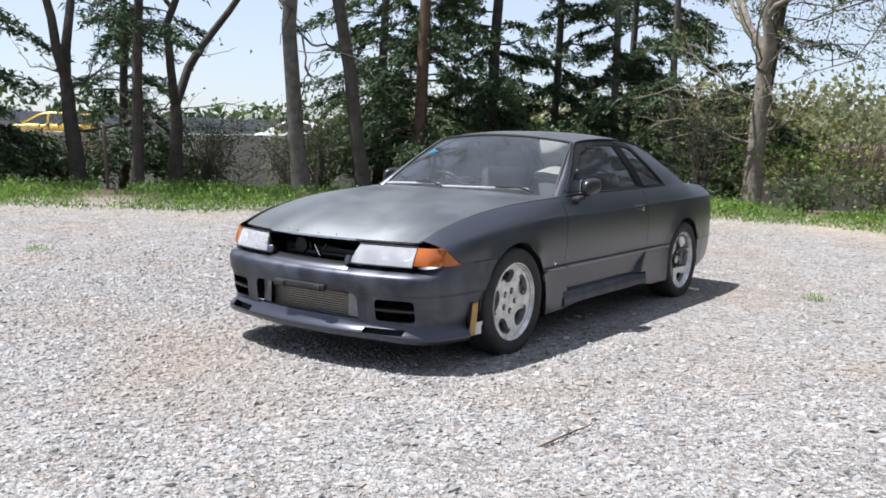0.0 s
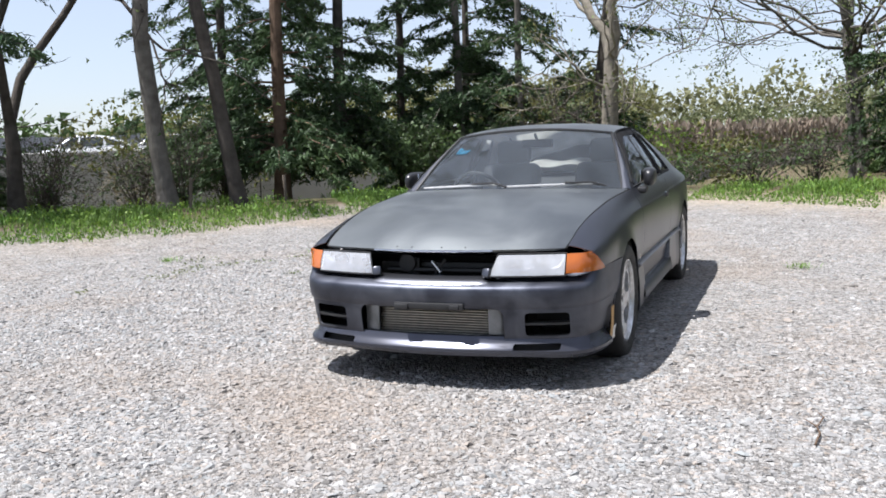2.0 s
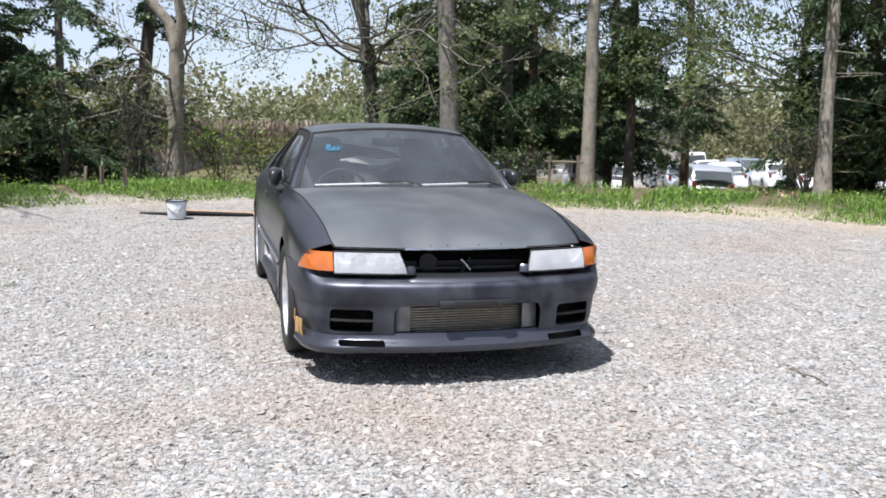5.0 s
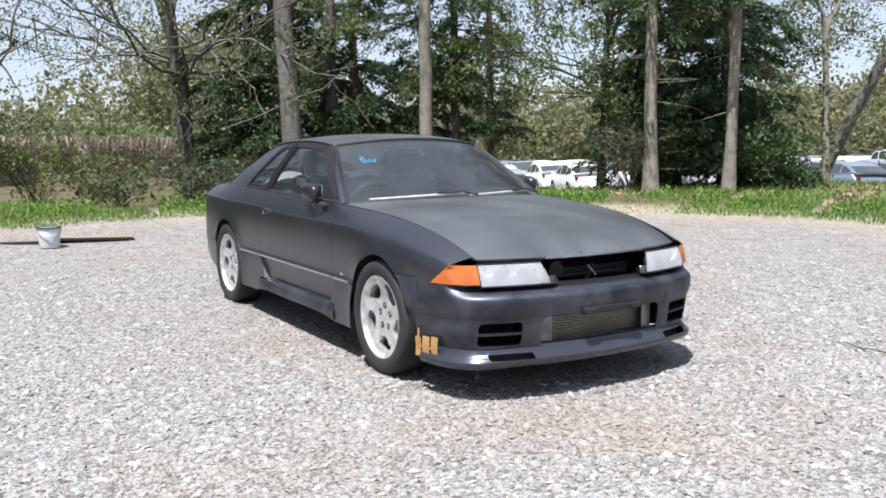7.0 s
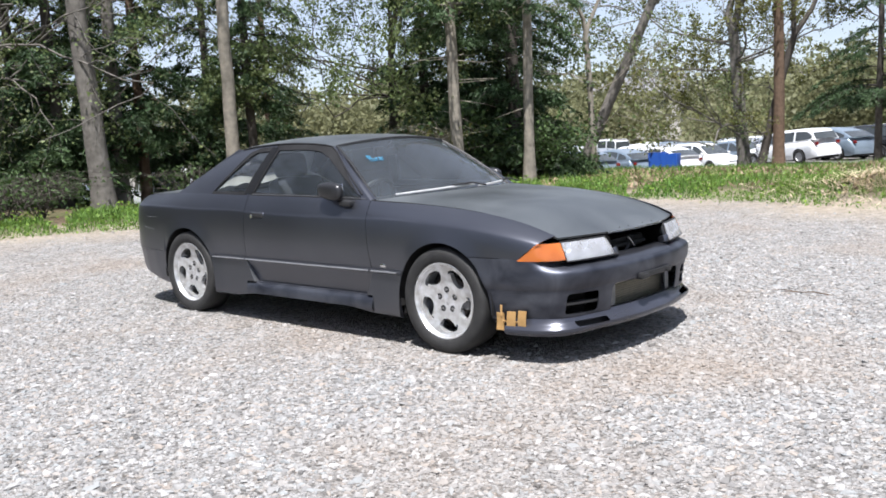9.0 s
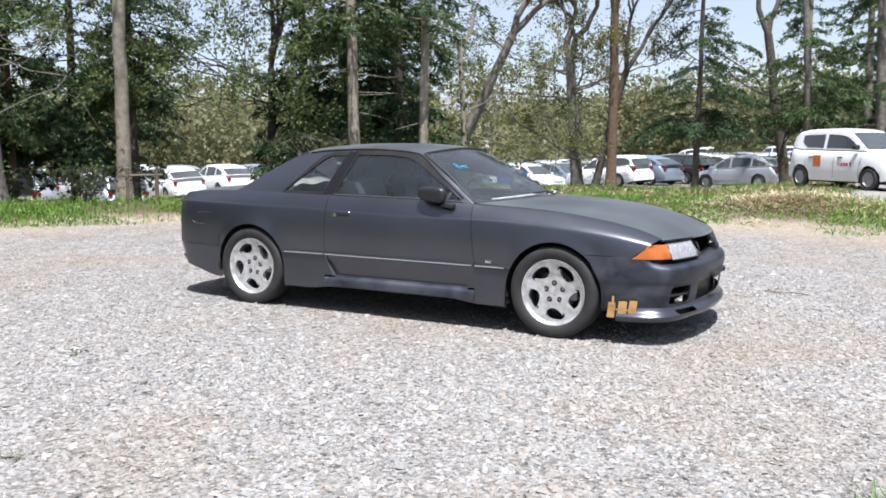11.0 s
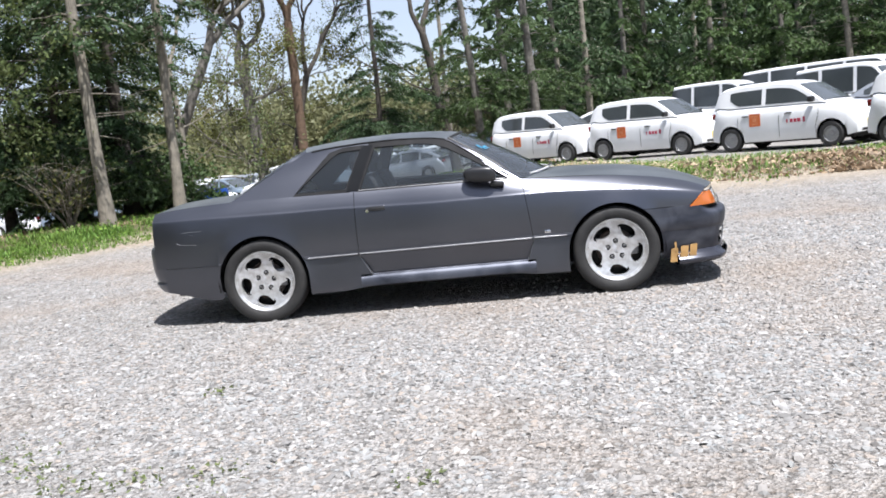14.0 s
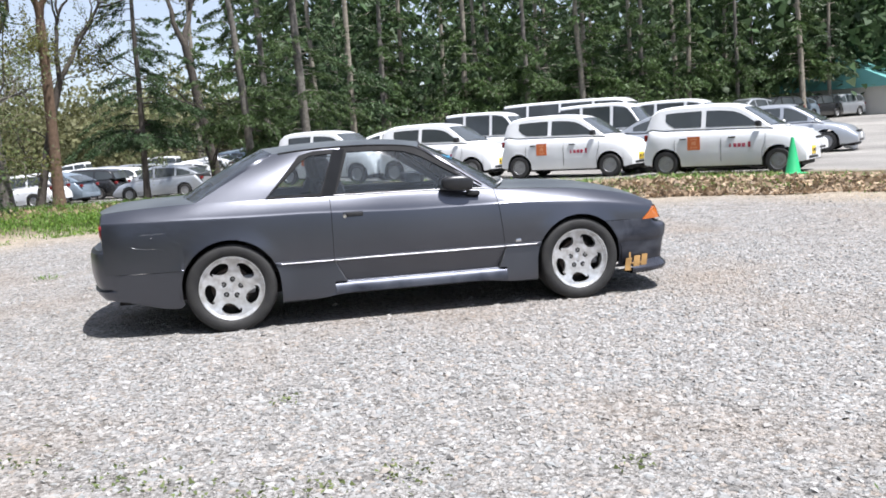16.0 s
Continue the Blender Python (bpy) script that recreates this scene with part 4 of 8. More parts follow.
    grid(bm, sweep([(x + 0.08, y * 0.99) for x, y in full][4:-4], [(0.58, 0.0), (0.72, 0.006), (0.8, 0.002), (0.84, -0.008), (0.868, -0.03), (0.876, -0.09)], side=-1))
    bmesh.ops.recalc_face_normals(bm, faces=list(bm.faces))
    part("tail_panel", bm, "paint", car)
    for sign in (-1, 1):
        for yy, rr in ((0.56, 0.06), (0.40, 0.052)):
            bm = bmesh.new()
            lathe(bm, [(0.0, -0.006), (rr * 0.9, -0.004), (rr, 0.01)], 24, axis="X")
            bmesh.ops.translate(bm, verts=list(bm.verts), vec=(-2.2 + (0.03 if yy > 0.5 else 0), sign * yy, 0.735))
            part("tail_lamp", bm, mat("red_lens", (0.35, 0.01, 0.01), 0.15, second=(0.28, 0.01, 0.01), coat=0.5), car)
    bm = bmesh.new()
    grid(bm, sweep(full, [(0.27, -0.055), (0.30, -0.03), (0.335, -0.012), (0.345, -0.03), (0.36, -0.022), (0.43, -0.004), (0.48, 0.0), (0.575, 0.002), (0.605, -0.006), (0.622, -0.03), (0.624, -0.1)], n=6, side=-1))
    bmesh.ops.recalc_face_normals(bm, faces=list(bm.faces))
    for v in bm.verts:
        x, z = v.co.x, v.co.z
        k = smooth01(-2.13, -2.06, x)
        if z > 0.452:
            z = 0.452 + (z - 0.452) * (1 - 0.985 * k)
        if z < 0.34:
            z -= 0.085 * smooth01(-2.12, -1.66, x) * (1 - 0.35 * smooth01(-1.68, -1.62, x))
        i = 0
        while i < len(TAIL) - 2 and x < TAIL[i + 1][0]:
            i += 1
        (xa, ya), (xb, yb) = TAIL[i], TAIL[i + 1]
        flat = ya + (yb - ya) * (x - xa) / (xb - xa) - 0.05 * max(0.0, (0.452 - z) / 0.26) ** 2
        v.co.y = v.co.y * (1 - k) + math.copysign(flat, v.co.y) * k
        v.co.z = z
        if x > -1.75:
            v.co.x = min(x, -1.3075 - math.sqrt(max(0.0, ARCH_R ** 2 - (z - 0.306) ** 2)))
    bmesh.ops.remove_doubles(bm, verts=list(bm.verts), dist=0.0004)
    thicken(bm, 0.006)
    part("rear_bumper", bm, "paint", car, sharp=30)
    bm = bmesh.new()
    tube(bm, [(-2.1, -0.42, 0.3), (-2.16, -0.42, 0.29), (-2.19, -0.42, 0.3), (-2.19, -0.42, 0.33), (-2.16, -0.42, 0.34)], 0.008, 6)
    part("tow_hook", bm, "black", car)

    # front bumper with cut openings
    bm = bmesh.new()
    prof = [(0.20, -0.085), (0.225, -0.05), (0.26, -0.035), (0.31, -0.026), (0.36, -0.02), (0.405, -0.014), (0.415, -0.006), (0.44, 0.0), (0.47, 0.004),
            (0.496, 0.004), (0.508, 0.0), (0.517, -0.01), (0.528, -0.034), (0.542, -0.075), (0.553, -0.11)]
    rows = sweep(BUMPER_FULL, prof, n=4)
    flat = sweep(BUMPER_FULL, [(z + max(0.0, z - 0.49) * 0.45, 0.0 if z > 0.49 else o) for z, o in prof], n=4)
    for i, row in enumerate(rows):
        k = smooth01(1.9, 2.08, row[9][0])
        rows[i] = [tuple(np.array(f) * (1 - k) + np.array(r_) * k) for f, r_ in zip(flat[i], row)]
    grid(bm, rows)
    bmesh.ops.recalc_face_normals(bm, faces=list(bm.faces))
    for v in bm.verts:
        if v.co.x < 1.75:
            v.co.z = min(v.co.z, 0.5775)
            v.co.x = max(v.co.x, 1.3075 + math.sqrt(max(0.0, ARCH_R ** 2 - (v.co.z - 0.306) ** 2)))
            v.co.y += math.copysign(0.01 * max(0.0, 1 - (v.co.x - 1.52) / 0.2), v.co.y)
    bmesh.ops.remove_doubles(bm, verts=list(bm.verts), dist=0.0004)
    front = lambda c: c.x > 1.95
    for sign in (-1, 1):
        cut_polygon(bm, [(sign * y, z) for y, z in rounded(0.485, 0.69, 0.268, 0.385, 0.02)], (1, 2), where=front)
    cut_polygon(bm, rounded(-0.385, 0.385, 0.235, 0.405, 0.04), (1, 2), where=front)
    thicken(bm, 0.006)
    bumper = part("front_bumper", bm, "patchy", car, "patch-repaired matte grey front bumper", sharp=30)
    # raised centre ledge between the lamps
    bm = bmesh.new()
    rows = []
    for k in range(-14, 15):
        y = 0.345 * k / 14
        e = 1 - max(0, (abs(y) - 0.29) / 0.055)
        xx = 2.212 - 0.10 * (abs(y) / 0.42) ** 2 * 0.5
        rows.append([(xx + 0.002, y, 0.506), (xx - 0.012, y, 0.519 + 0.012 * e), (xx - 0.05, y, 0.531 + 0.018 * e), (xx - 0.11, y, 0.541 + 0.016 * e), (xx - 0.13, y, 0.51)])
    grid(bm, rows)
    bmesh.ops.recalc_face_normals(bm, faces=list(bm.faces))
    part("bumper_ledge", bm, "paint", bumper)
    for sign in (-1, 1):
        bm = bmesh.new()
        box(bm, -0.03, 0.03, -0.022, 0.022, -0.012, 0.035, 0.01, pose(2.135, sign * 0.3, 0.56, 0, -20, sign * -20))
        part("ledge_bracket", bm, "paint", bumper)
    # ducts
    for sign in (-1, 1):
        bm = bmesh.new()
        box(bm, 1.88, 2.045, min(sign * 0.47, sign * 0.7), max(sign * 0.47, sign * 0.7), 0.25, 0.40)
        bmesh.ops.delete(bm, geom=[f for f in bm.faces if f.normal.x > 0.5], context="FACES")
        bmesh.ops.reverse_faces(bm, faces=list(bm.faces))
        part("duct", bm, "dark", bumper)
        bm = bmesh.new()
        rows = []
        for u in np.linspace(0.48, 0.695, 8):
            p = Vector((2.225 - 0.16 * u * u * 1.02, sign * u, 0))
            i = 0
            while i < len(BUMPER) - 2 and u < BUMPER[i + 1][1]:
                i += 1
            (xa, ya), (xb, yb) = BUMPER[i], BUMPER[i + 1]
            x = xa + (xb - xa) * (u - ya) / (yb - ya)
            rows.append([(x - 0.03, sign * u, 0.334), (x - 0.03, sign * u, 0.322), (x - 0.075, sign * u, 0.32), (x - 0.075, sign * u, 0.336)])
        grid(bm, rows, closed=True)
        bmesh.ops.recalc_face_normals(bm, faces=list(bm.faces))
        part("duct_slat", bm, "black", bumper)
    # chin lip with its slots
    bm = bmesh.new()
    lipprof = [(0.132, -0.20), (0.128, -0.07), (0.132, -0.034), (0.142, -0.01), (0.16, 0.003), (0.176, 0.003), (0.186, -0.004), (0.196, -0.017), (0.21, -0.03), (0.235, -0.042)]
    grid(bm, sweep(BUMPER_FULL[2:-2], lipprof, n=4))
    bmesh.ops.recalc_face_normals(bm, faces=list(bm.faces))
    for v in bm.verts:
        k = max(0, (abs(v.co.y) - 0.5) / 0.34)
        v.co.z += 0.03 - 0.018 * min(1.0, k)
    for sign in (-1, 1):
        cut_polygon(bm, [(sign * y, z) for y, z in rounded(0.43, 0.65, 0.204, 0.232, 0.01)], (1, 2), where=lambda c: c.x > 1.98 and c.z > 0.18)
    thicken(bm, 0.006)
    lip = part("chin_lip", bm, "lip", car, "shiny grey chin spoiler", sharp=30)
    bm = bmesh.new()
    rows = sweep([(x - 0.055, y * 0.97) for x, y in BUMPER_FULL[4:-4]], [(0.17, 0.0), (0.27, 0.0)], n=2)
    grid(bm, rows)
    bmesh.ops.recalc_face_normals(bm, faces=list(bm.faces))
    part("lip_backing", bm, "dark", lip)
    # intercooler
    bm = bmesh.new()
    box(bm, 2.06, 2.075, -0.31, 0.31, 0.2, 0.47)
    cool = part("intercooler", bm, "dark", car, "bare alloy intercooler behind the bumper mouth")
    for i in range(19):
        z = 0.215 + i * 0.0132
        bm = bmesh.new()
        box(bm, 2.07, 2.112, -0.305, 0.305, z, z + 0.0058, 0.0015)
        part("fin_bar", bm, "core", cool)
    for sign in (-1, 1):
        bm = bmesh.new()
        rows = []
        for t in np.linspace(-1, 1, 9):
            rows.append([(2.1 + 0.04 * math.cos(a), sign * (0.312 + 0.075 * math.sin(a)), 0.335 + 0.145 * t * (1 - 0.12 * math.sin(a))) for a in np.linspace(-0.2, math.pi, 9)])
        grid(bm, rows)
        bmesh.ops.recalc_face_normals(bm, faces=list(bm.faces))
        part("end_tank", bm, "tank", cool)
    # number plate holder on the upper edge
    bm = bmesh.new()
    box(bm, 2.20, 2.236, -0.17, 0.2, 0.40, 0.435, 0.006)
    box(bm, 2.2, 2.246, -0.165, -0.09, 0.398, 0.428, 0.004)
    box(bm, 2.2, 2.244, 0.13, 0.18, 0.403, 0.428, 0.004)
    part("plate_bracket", bm, "black", car, "broken black plate bracket")
    # engine bay seen through the missing grille
    bm = bmesh.new()
    box(bm, 1.75, 2.03, -0.62, 0.62, 0.4, 0.648)
    bmesh.ops.delete(bm, geom=[f for f in bm.faces if f.normal.x > 0.5], context="FACES")
    bmesh.ops.reverse_faces(bm, faces=list(bm.faces))
    part("bay_wall", bm, "dark", car)
    bm = bmesh.new()
    box(bm, 1.9, 1.96, -0.36, 0.36, 0.53, 0.6, 0.012)
    box(bm, 1.97, 2.0, -0.2, -0.12, 0.53, 0.625, 0.01)
    tube(bm, [(2.04, 0.04, 0.625), (2.06, 0.0, 0.565), (2.05, -0.03, 0.525)], 0.009, 6)
    tube(bm, [(2.0, -0.3, 0.565), (2.0, 0.3, 0.565)], 0.012, 6)
    part("front_panel", bm, "black", car)
    bm = bmesh.new()
    tube(bm, [(2.07, -0.02, 0.62), (2.08, 0.03, 0.565)], 0.007, 6)
    part("bonnet_catch", bm, "trim", car)
    bm = bmesh.new()
    lathe(bm, [(0.001, 0.02), (0.045, 0.02), (0.05, 0.0), (0.04, -0.03)], 20, axis="X")
    bmesh.ops.translate(bm, verts=list(bm.verts), vec=(2.0, -0.18, 0.6))
    part("horn", bm, "black", car)

    # lamps
    for sign in (-1, 1):
        bm = bmesh.new()
        rows = []
        for i in range(13):
            u = i / 12
            row = []
            for j in range(7):
                z = 0.563 + 0.097 * j / 6
                y_in = 0.335 - 0.035 * (1 - j / 6) + 0.012
                row.append(nose_point(sign * (y_in + (0.662 - y_in) * u), z, 0.012 + 0.006 * math.sin(math.pi * j / 6)))
            rows.append(row)
        grid(bm, rows)
        outward(bm)
        lamp_ = part("headlight", bm, "hlglass", car, "clear headlight with pale reflector")
        bm = bmesh.new()
        rows = []
        for i in range(13):
            u = i / 12
            row = []
            for j in range(7):
                z = 0.563 + 0.097 * j / 6
                y_in = 0.335 - 0.035 * (1 - j / 6) + 0.012
                ripple = -0.012 - 0.02 * math.sin(u * math.pi * 3) ** 2 * math.sin(math.pi * j / 6)
                row.append(nose_point(sign * (y_in + (0.662 - y_in) * u), z, ripple if 0 < i < 12 and 0 < j < 6 else 0.006))
            rows.append(row)
        grid(bm, rows)
        bmesh.ops.recalc_face_normals(bm, faces=list(bm.faces))
        part("reflector", bm, mat("lamp_reflector", (0.86, 0.87, 0.9), 0.35, 0.15, second=(0.7, 0.71, 0.74), scale=25, amount=0.3), lamp_)
        for yy, rr in ((0.545, 0.038), (0.44, 0.025), (0.385, 0.02)):
            bm = bmesh.new()
            lathe(bm, [(0.001, 0.016), (rr * 0.7, 0.012), (rr * 0.92, 0.0), (rr, -0.002), (rr * 1.06, 0.006), (rr * 1.1, -0.02)], 24, axis="X")
            bmesh.ops.translate(bm, verts=list(bm.verts), vec=nose_point(sign * yy, 0.613, -0.016))
            part("lamp_bowl", bm, mat("lamp_bowl", (0.35, 0.36, 0.38), 0.15, 0.6, second=(0.5, 0.51, 0.53), scale=20), lamp_)
        bm = bmesh.new()
        fr = [nose_point(sign * (0.30 + 0.012), 0.561, 0.012), nose_point(sign * 0.40, 0.5595, 0.014), nose_point(sign * 0.53, 0.5595, 0.014), nose_point(sign * 0.665, 0.5595, 0.012), nose_point(sign * 0.665, 0.664, 0.008),
              nose_point(sign * 0.5, 0.665, 0.01), nose_point(sign * 0.347, 0.665, 0.01), nose_point(sign * 0.312, 0.561, 0.012)]
        tube(bm, fr, 0.0045, 6)
        part("lamp_frame", bm, "black", lamp_)
        # amber corner lamp
        bm = bmesh.new()
        rows = []
        n = 12
        for j in range(7):
            z = 0.57 + 0.092 * j / 6
            row = []
            x_back = 1.845 + (z - 0.57) * 1.25
            # from the front edge round the corner to the slanted rear edge
            for i in range(n + 1):
                u = i / n
                y = 0.668 + (0.83 - 0.668) * u
                p = nose_point(sign * min(y, 0.826), z, 0.012 + 0.006 * math.sin(math.pi * j / 6))
                if p.x < x_back:
                    t = max(0.0, min(1.0, (x_back - p.x) / 0.2))
                    p.x = x_back
                    p.y = sign * (side_y(x_back, z) + 0.004)
                row.append(p)
            rows.append(row)
        grid(bm, rows)
        bmesh.ops.remove_doubles(bm, verts=list(bm.verts), dist=0.001)
        bmesh.ops.recalc_face_normals(bm, faces=list(bm.faces))
        thicken(bm, 0.01)
        part("corner_lamp", bm, "orange", car, "amber corner indicator lens")
    # wheels and dark liners
    spins = (0.35, -0.1, 0.2, 0.6)
    i = 0
    for ax, az in AXLES:
        for sign in (-1, 1):
            wheel_mesh(car, (ax, 0.742, az), sign, spins[i])
            i += 1
            bm = bmesh.new()
            rows = []
            for a in np.linspace(-10, 190, 22):
                r = ARCH_R + 0.012
                rows.append([(ax + r * math.cos(radians(a)), sign * y, az + r * math.sin(radians(a))) for y in (0.52, 0.66, 0.826)])
            grid(bm, rows)
            back = [bm.verts.new((ax + (ARCH_R + 0.012) * math.cos(radians(a)), sign * 0.52, az + (ARCH_R + 0.012) * math.sin(radians(a)))) for a in np.linspace(-10, 190, 22)]
            bm.faces.new(back)
            bmesh.ops.recalc_face_normals(bm, faces=list(bm.faces))
            part("wheel_liner", bm, "dark", car)
    # floor pan
    bm = bmesh.new()
    box(bm, -2.1, 1.95, -0.5, 0.5, 0.2, 0.27)
    box(bm, -0.9, 0.95, -0.79, 0.79, 0.19, 0.27)
    part("floor_pan", bm, "dark", car)
    # cabin
    bm = bmesh.new()
    box(bm, 0.42, 0.98, -0.68, 0.68, 0.6, 0.82, 0.03)
    box(bm, 0.36, 0.62, -0.58, -0.18, 0.76, 0.875, 0.035)
    part("dashboard", bm, "black", car)
    bm = bmesh.new()
    bmesh.ops.create_cone(bm, segments=8, radius1=0.01, radius2=0.01, depth=0.01)
    bm.clear()
    ring = [(0.175 * math.cos(t), 0.175 * math.sin(t), 0) for t in np.linspace(0, 2 * math.pi, 29)]
    tube(bm, ring, 0.015, 8, cap=False)
    tube(bm, [(-0.16, 0, 0), (0, -0.02, -0.03), (0.16, 0, 0)], 0.014, 6)
    tube(bm, [(0, -0.02, -0.03), (0, -0.16, 0)], 0.014, 6)
    bmesh.ops.transform(bm, matrix=pose(0.3, -0.37, 0.83, 0, -62, 0) @ pose(0, 0, 0, 0, 0, 90), verts=list(bm.verts))
    part("steering_wheel", bm, "black", car)
    for sign in (-1, 1):
        bm = bmesh.new()
        box(bm, -0.35, 0.12, sign * 0.37 - 0.24, sign * 0.37 + 0.24, 0.36, 0.52, 0.05)
        box(bm, -0.06, 0.1, -0.23, 0.23, 0.0, 0.58, 0.06, pose(-0.38, sign * 0.37, 0.45, 0, -18, 0))
        seat = part("front_seat", bm, "cloth", car, "dark cloth front seat")
        bm = bmesh.new()
        box(bm, -0.05, 0.06, -0.14, 0.14, 0.0, 0.19, 0.05, pose(-0.565, sign * 0.37, 1.0, 0, -10, 0))
        part("headrest", bm, "cloth", seat)
    bm = bmesh.new()
    box(bm, -1.05, -0.75, -0.6, 0.6, 0.36, 0.56, 0.06)
    box(bm, -0.1, 0.1, -0.6, 0.6, 0.0, 0.42, 0.06, pose(-1.1, 0, 0.5, 0, -22, 0))
    part("rear_seat", bm, "cloth", car)
    bm = bmesh.new()
    rows = []
    for x in np.linspace(-1.46, -1.12, 9):
        rows.append([(x, y, 0.9 + 0.11 * abs(math.sin(math.pi * (x + 1.46) / 0.4)) ** 0.7 * (1 - (y / 0.56) ** 6) + 0.012 * math.sin(y * 17 + x * 9)) for y in np.linspace(-0.55, 0.55, 21)])
    grid(bm, rows)
    bmesh.ops.recalc_face_normals(bm, faces=list(bm.faces))
    part("parcel_cover", bm, "shelf", car, "pale rumpled cover on the rear shelf")
    bm = bmesh.new()
    box(bm, 0.05, 0.09, -0.11, 0.11, 1.14, 1.2, 0.012)
    tube(bm, [(0.07, 0, 1.19), (0.13, 0, 1.235)], 0.01, 6)
    part("inside_mirror", bm, "black", car)
    bm = bmesh.new()
    for k in range(-1, 2, 2):
        tube(bm, [(0.0, k * 0.74, 0.84), (-0.5, k * 0.74, 0.84)], 0.03, 6)
    box(bm, -1.2, 0.66, -0.76, -0.72, 0.5, 0.86, 0.02)
    box(bm, -1.2, 0.66, 0.72, 0.76, 0.5, 0.86, 0.02)
    part("door_card", bm, "black", car)
    # blue scribble on the screen, a mark of unreadable writing
    bm = bmesh.new()
    for y0, t0, y1, t1 in ((-0.80, 0.62, -0.80, 0.70), (-0.80, 0.70, -0.755, 0.69), (-0.755, 0.69, -0.77, 0.655), (-0.79, 0.655, -0.73, 0.62), (-0.72, 0.62, -0.69, 0.65), (-0.69, 0.65, -0.70, 0.62), (-0.66, 0.65, -0.64, 0.62), (-0.64, 0.62, -0.6, 0.645), (-0.8, 0.60, -0.62, 0.598)):
        tube(bm, [screen(-0.72 + (y0 + 0.7) * 0.8, t0) + Vector((0.004, 0, 0.006)), screen(-0.72 + (y1 + 0.7) * 0.8, t1) + Vector((0.004, 0, 0.006))], 0.003, 5)
    part("marker_writing", bm, "marker", car, "blue marker scribble on the windscreen")
    # tape at the bumper corners
    def strip(name, material, sign, x0, x1, z0, z1, lean):
        bm = bmesh.new()
        rows = []
        for z, k in ((z0, 0), ((z0 + z1) / 2, 0.5), (z1, 1)):
            row = []
            for x in (x0, (x0 + x1) / 2, x1):
                xx = x + lean * k
                y = side_y(xx, max(z, 0.21)) if xx < 1.62 else None
                i = 0
                while i < len(BUMPER) - 2 and xx > BUMPER[i + 1][0]:
                    i += 1
                (xa, ya), (xb, yb) = BUMPER[i], BUMPER[i + 1]
                y = ya + (yb - ya) * (xx - xa) / (xb - xa)
                row.append((xx, sign * (y - 0.005 - (0.03 if z < 0.23 else 0.0) * 0.3), z))
            rows.append(row)
        grid(bm, rows)
        bmesh.ops.recalc_face_normals(bm, faces=list(bm.faces))
        thicken(bm, 0.003)
        part(name, bm, material, car, "brown kraft tape patch" if material == "kraft" else "white tape patch")
    strip("tape", "kraft", -1, 1.685, 1.735, 0.175, 0.275, 0.012)
    strip("tape", "kraft", -1, 1.755, 1.81, 0.178, 0.288, 0.012)
    strip("tape", "kraft", -1, 1.825, 1.875, 0.20, 0.295, 0.012)
    strip("tape", "kraft", -1, 1.722, 1.735, 0.26, 0.32, 0.0)
    strip("tape", "kraft", -1, 1.735, 1.83, 0.222, 0.232, 0.0)
    strip("tape", "kraft", 1, 1.70, 1.75, 0.17, 0.35, -0.02)
    strip("tape", "white_tape", 1, 1.635, 1.69, 0.17, 0.24, 0.0)
    return car


coupe = build_coupe()

# ---- trees and plants ----
def fast_mesh(name, verts, quads, material, parent=None, label="", smooth=False):
    """A mesh from arrays: n x 3 points and m x 4 (or 3) corners."""
    me = bpy.data.meshes.new(name)
    k = quads.shape[1]
    me.vertices.add(len(verts))
    me.vertices.foreach_set("co", np.asarray(verts, np.float32).ravel())
    me.loops.add(quads.size)
    me.loops.foreach_set("vertex_index", np.asarray(quads, np.int32).ravel())
    me.polygons.add(len(quads))
    me.polygons.foreach_set("loop_start", np.arange(0, quads.size, k, dtype=np.int32))
    me.polygons.foreach_set("use_smooth", np.full(len(quads), smooth))
    me.materials.append(M[material] if isinstance(material, str) else material)
    me.update(calc_edges=True)
    ob = new(name, me)
    if parent is not None:
        ob.parent = parent
    if label:
        ob["label"] = label
    return ob


def leaf_cloud(centers, along, length, width, rng):
    """Pointed leaves: a centre, a direction, a length and a width each."""
    n = len(centers)
    along = along / np.maximum(np.linalg.norm(along, axis=1, keepdims=True), 1e-6)
    side = np.cross(along, rng.normal(size=(n, 3)))
    side /= np.maximum(np.linalg.norm(side, axis=1, keepdims=True), 1e-6)
    L, W = np.asarray(length).reshape(-1, 1) / 2, np.asarray(width).reshape(-1, 1) / 2
    v = np.empty((n, 3, 3))
    v[:, 0], v[:, 1], v[:, 2] = centers - along * L * 0.9 + side * W * 1.35, centers + along * L * 1.1, centers - along * L * 0.6 - side * W * 1.35
    return v.reshape(-1, 3), np.arange(3 * n).reshape(n, 3)


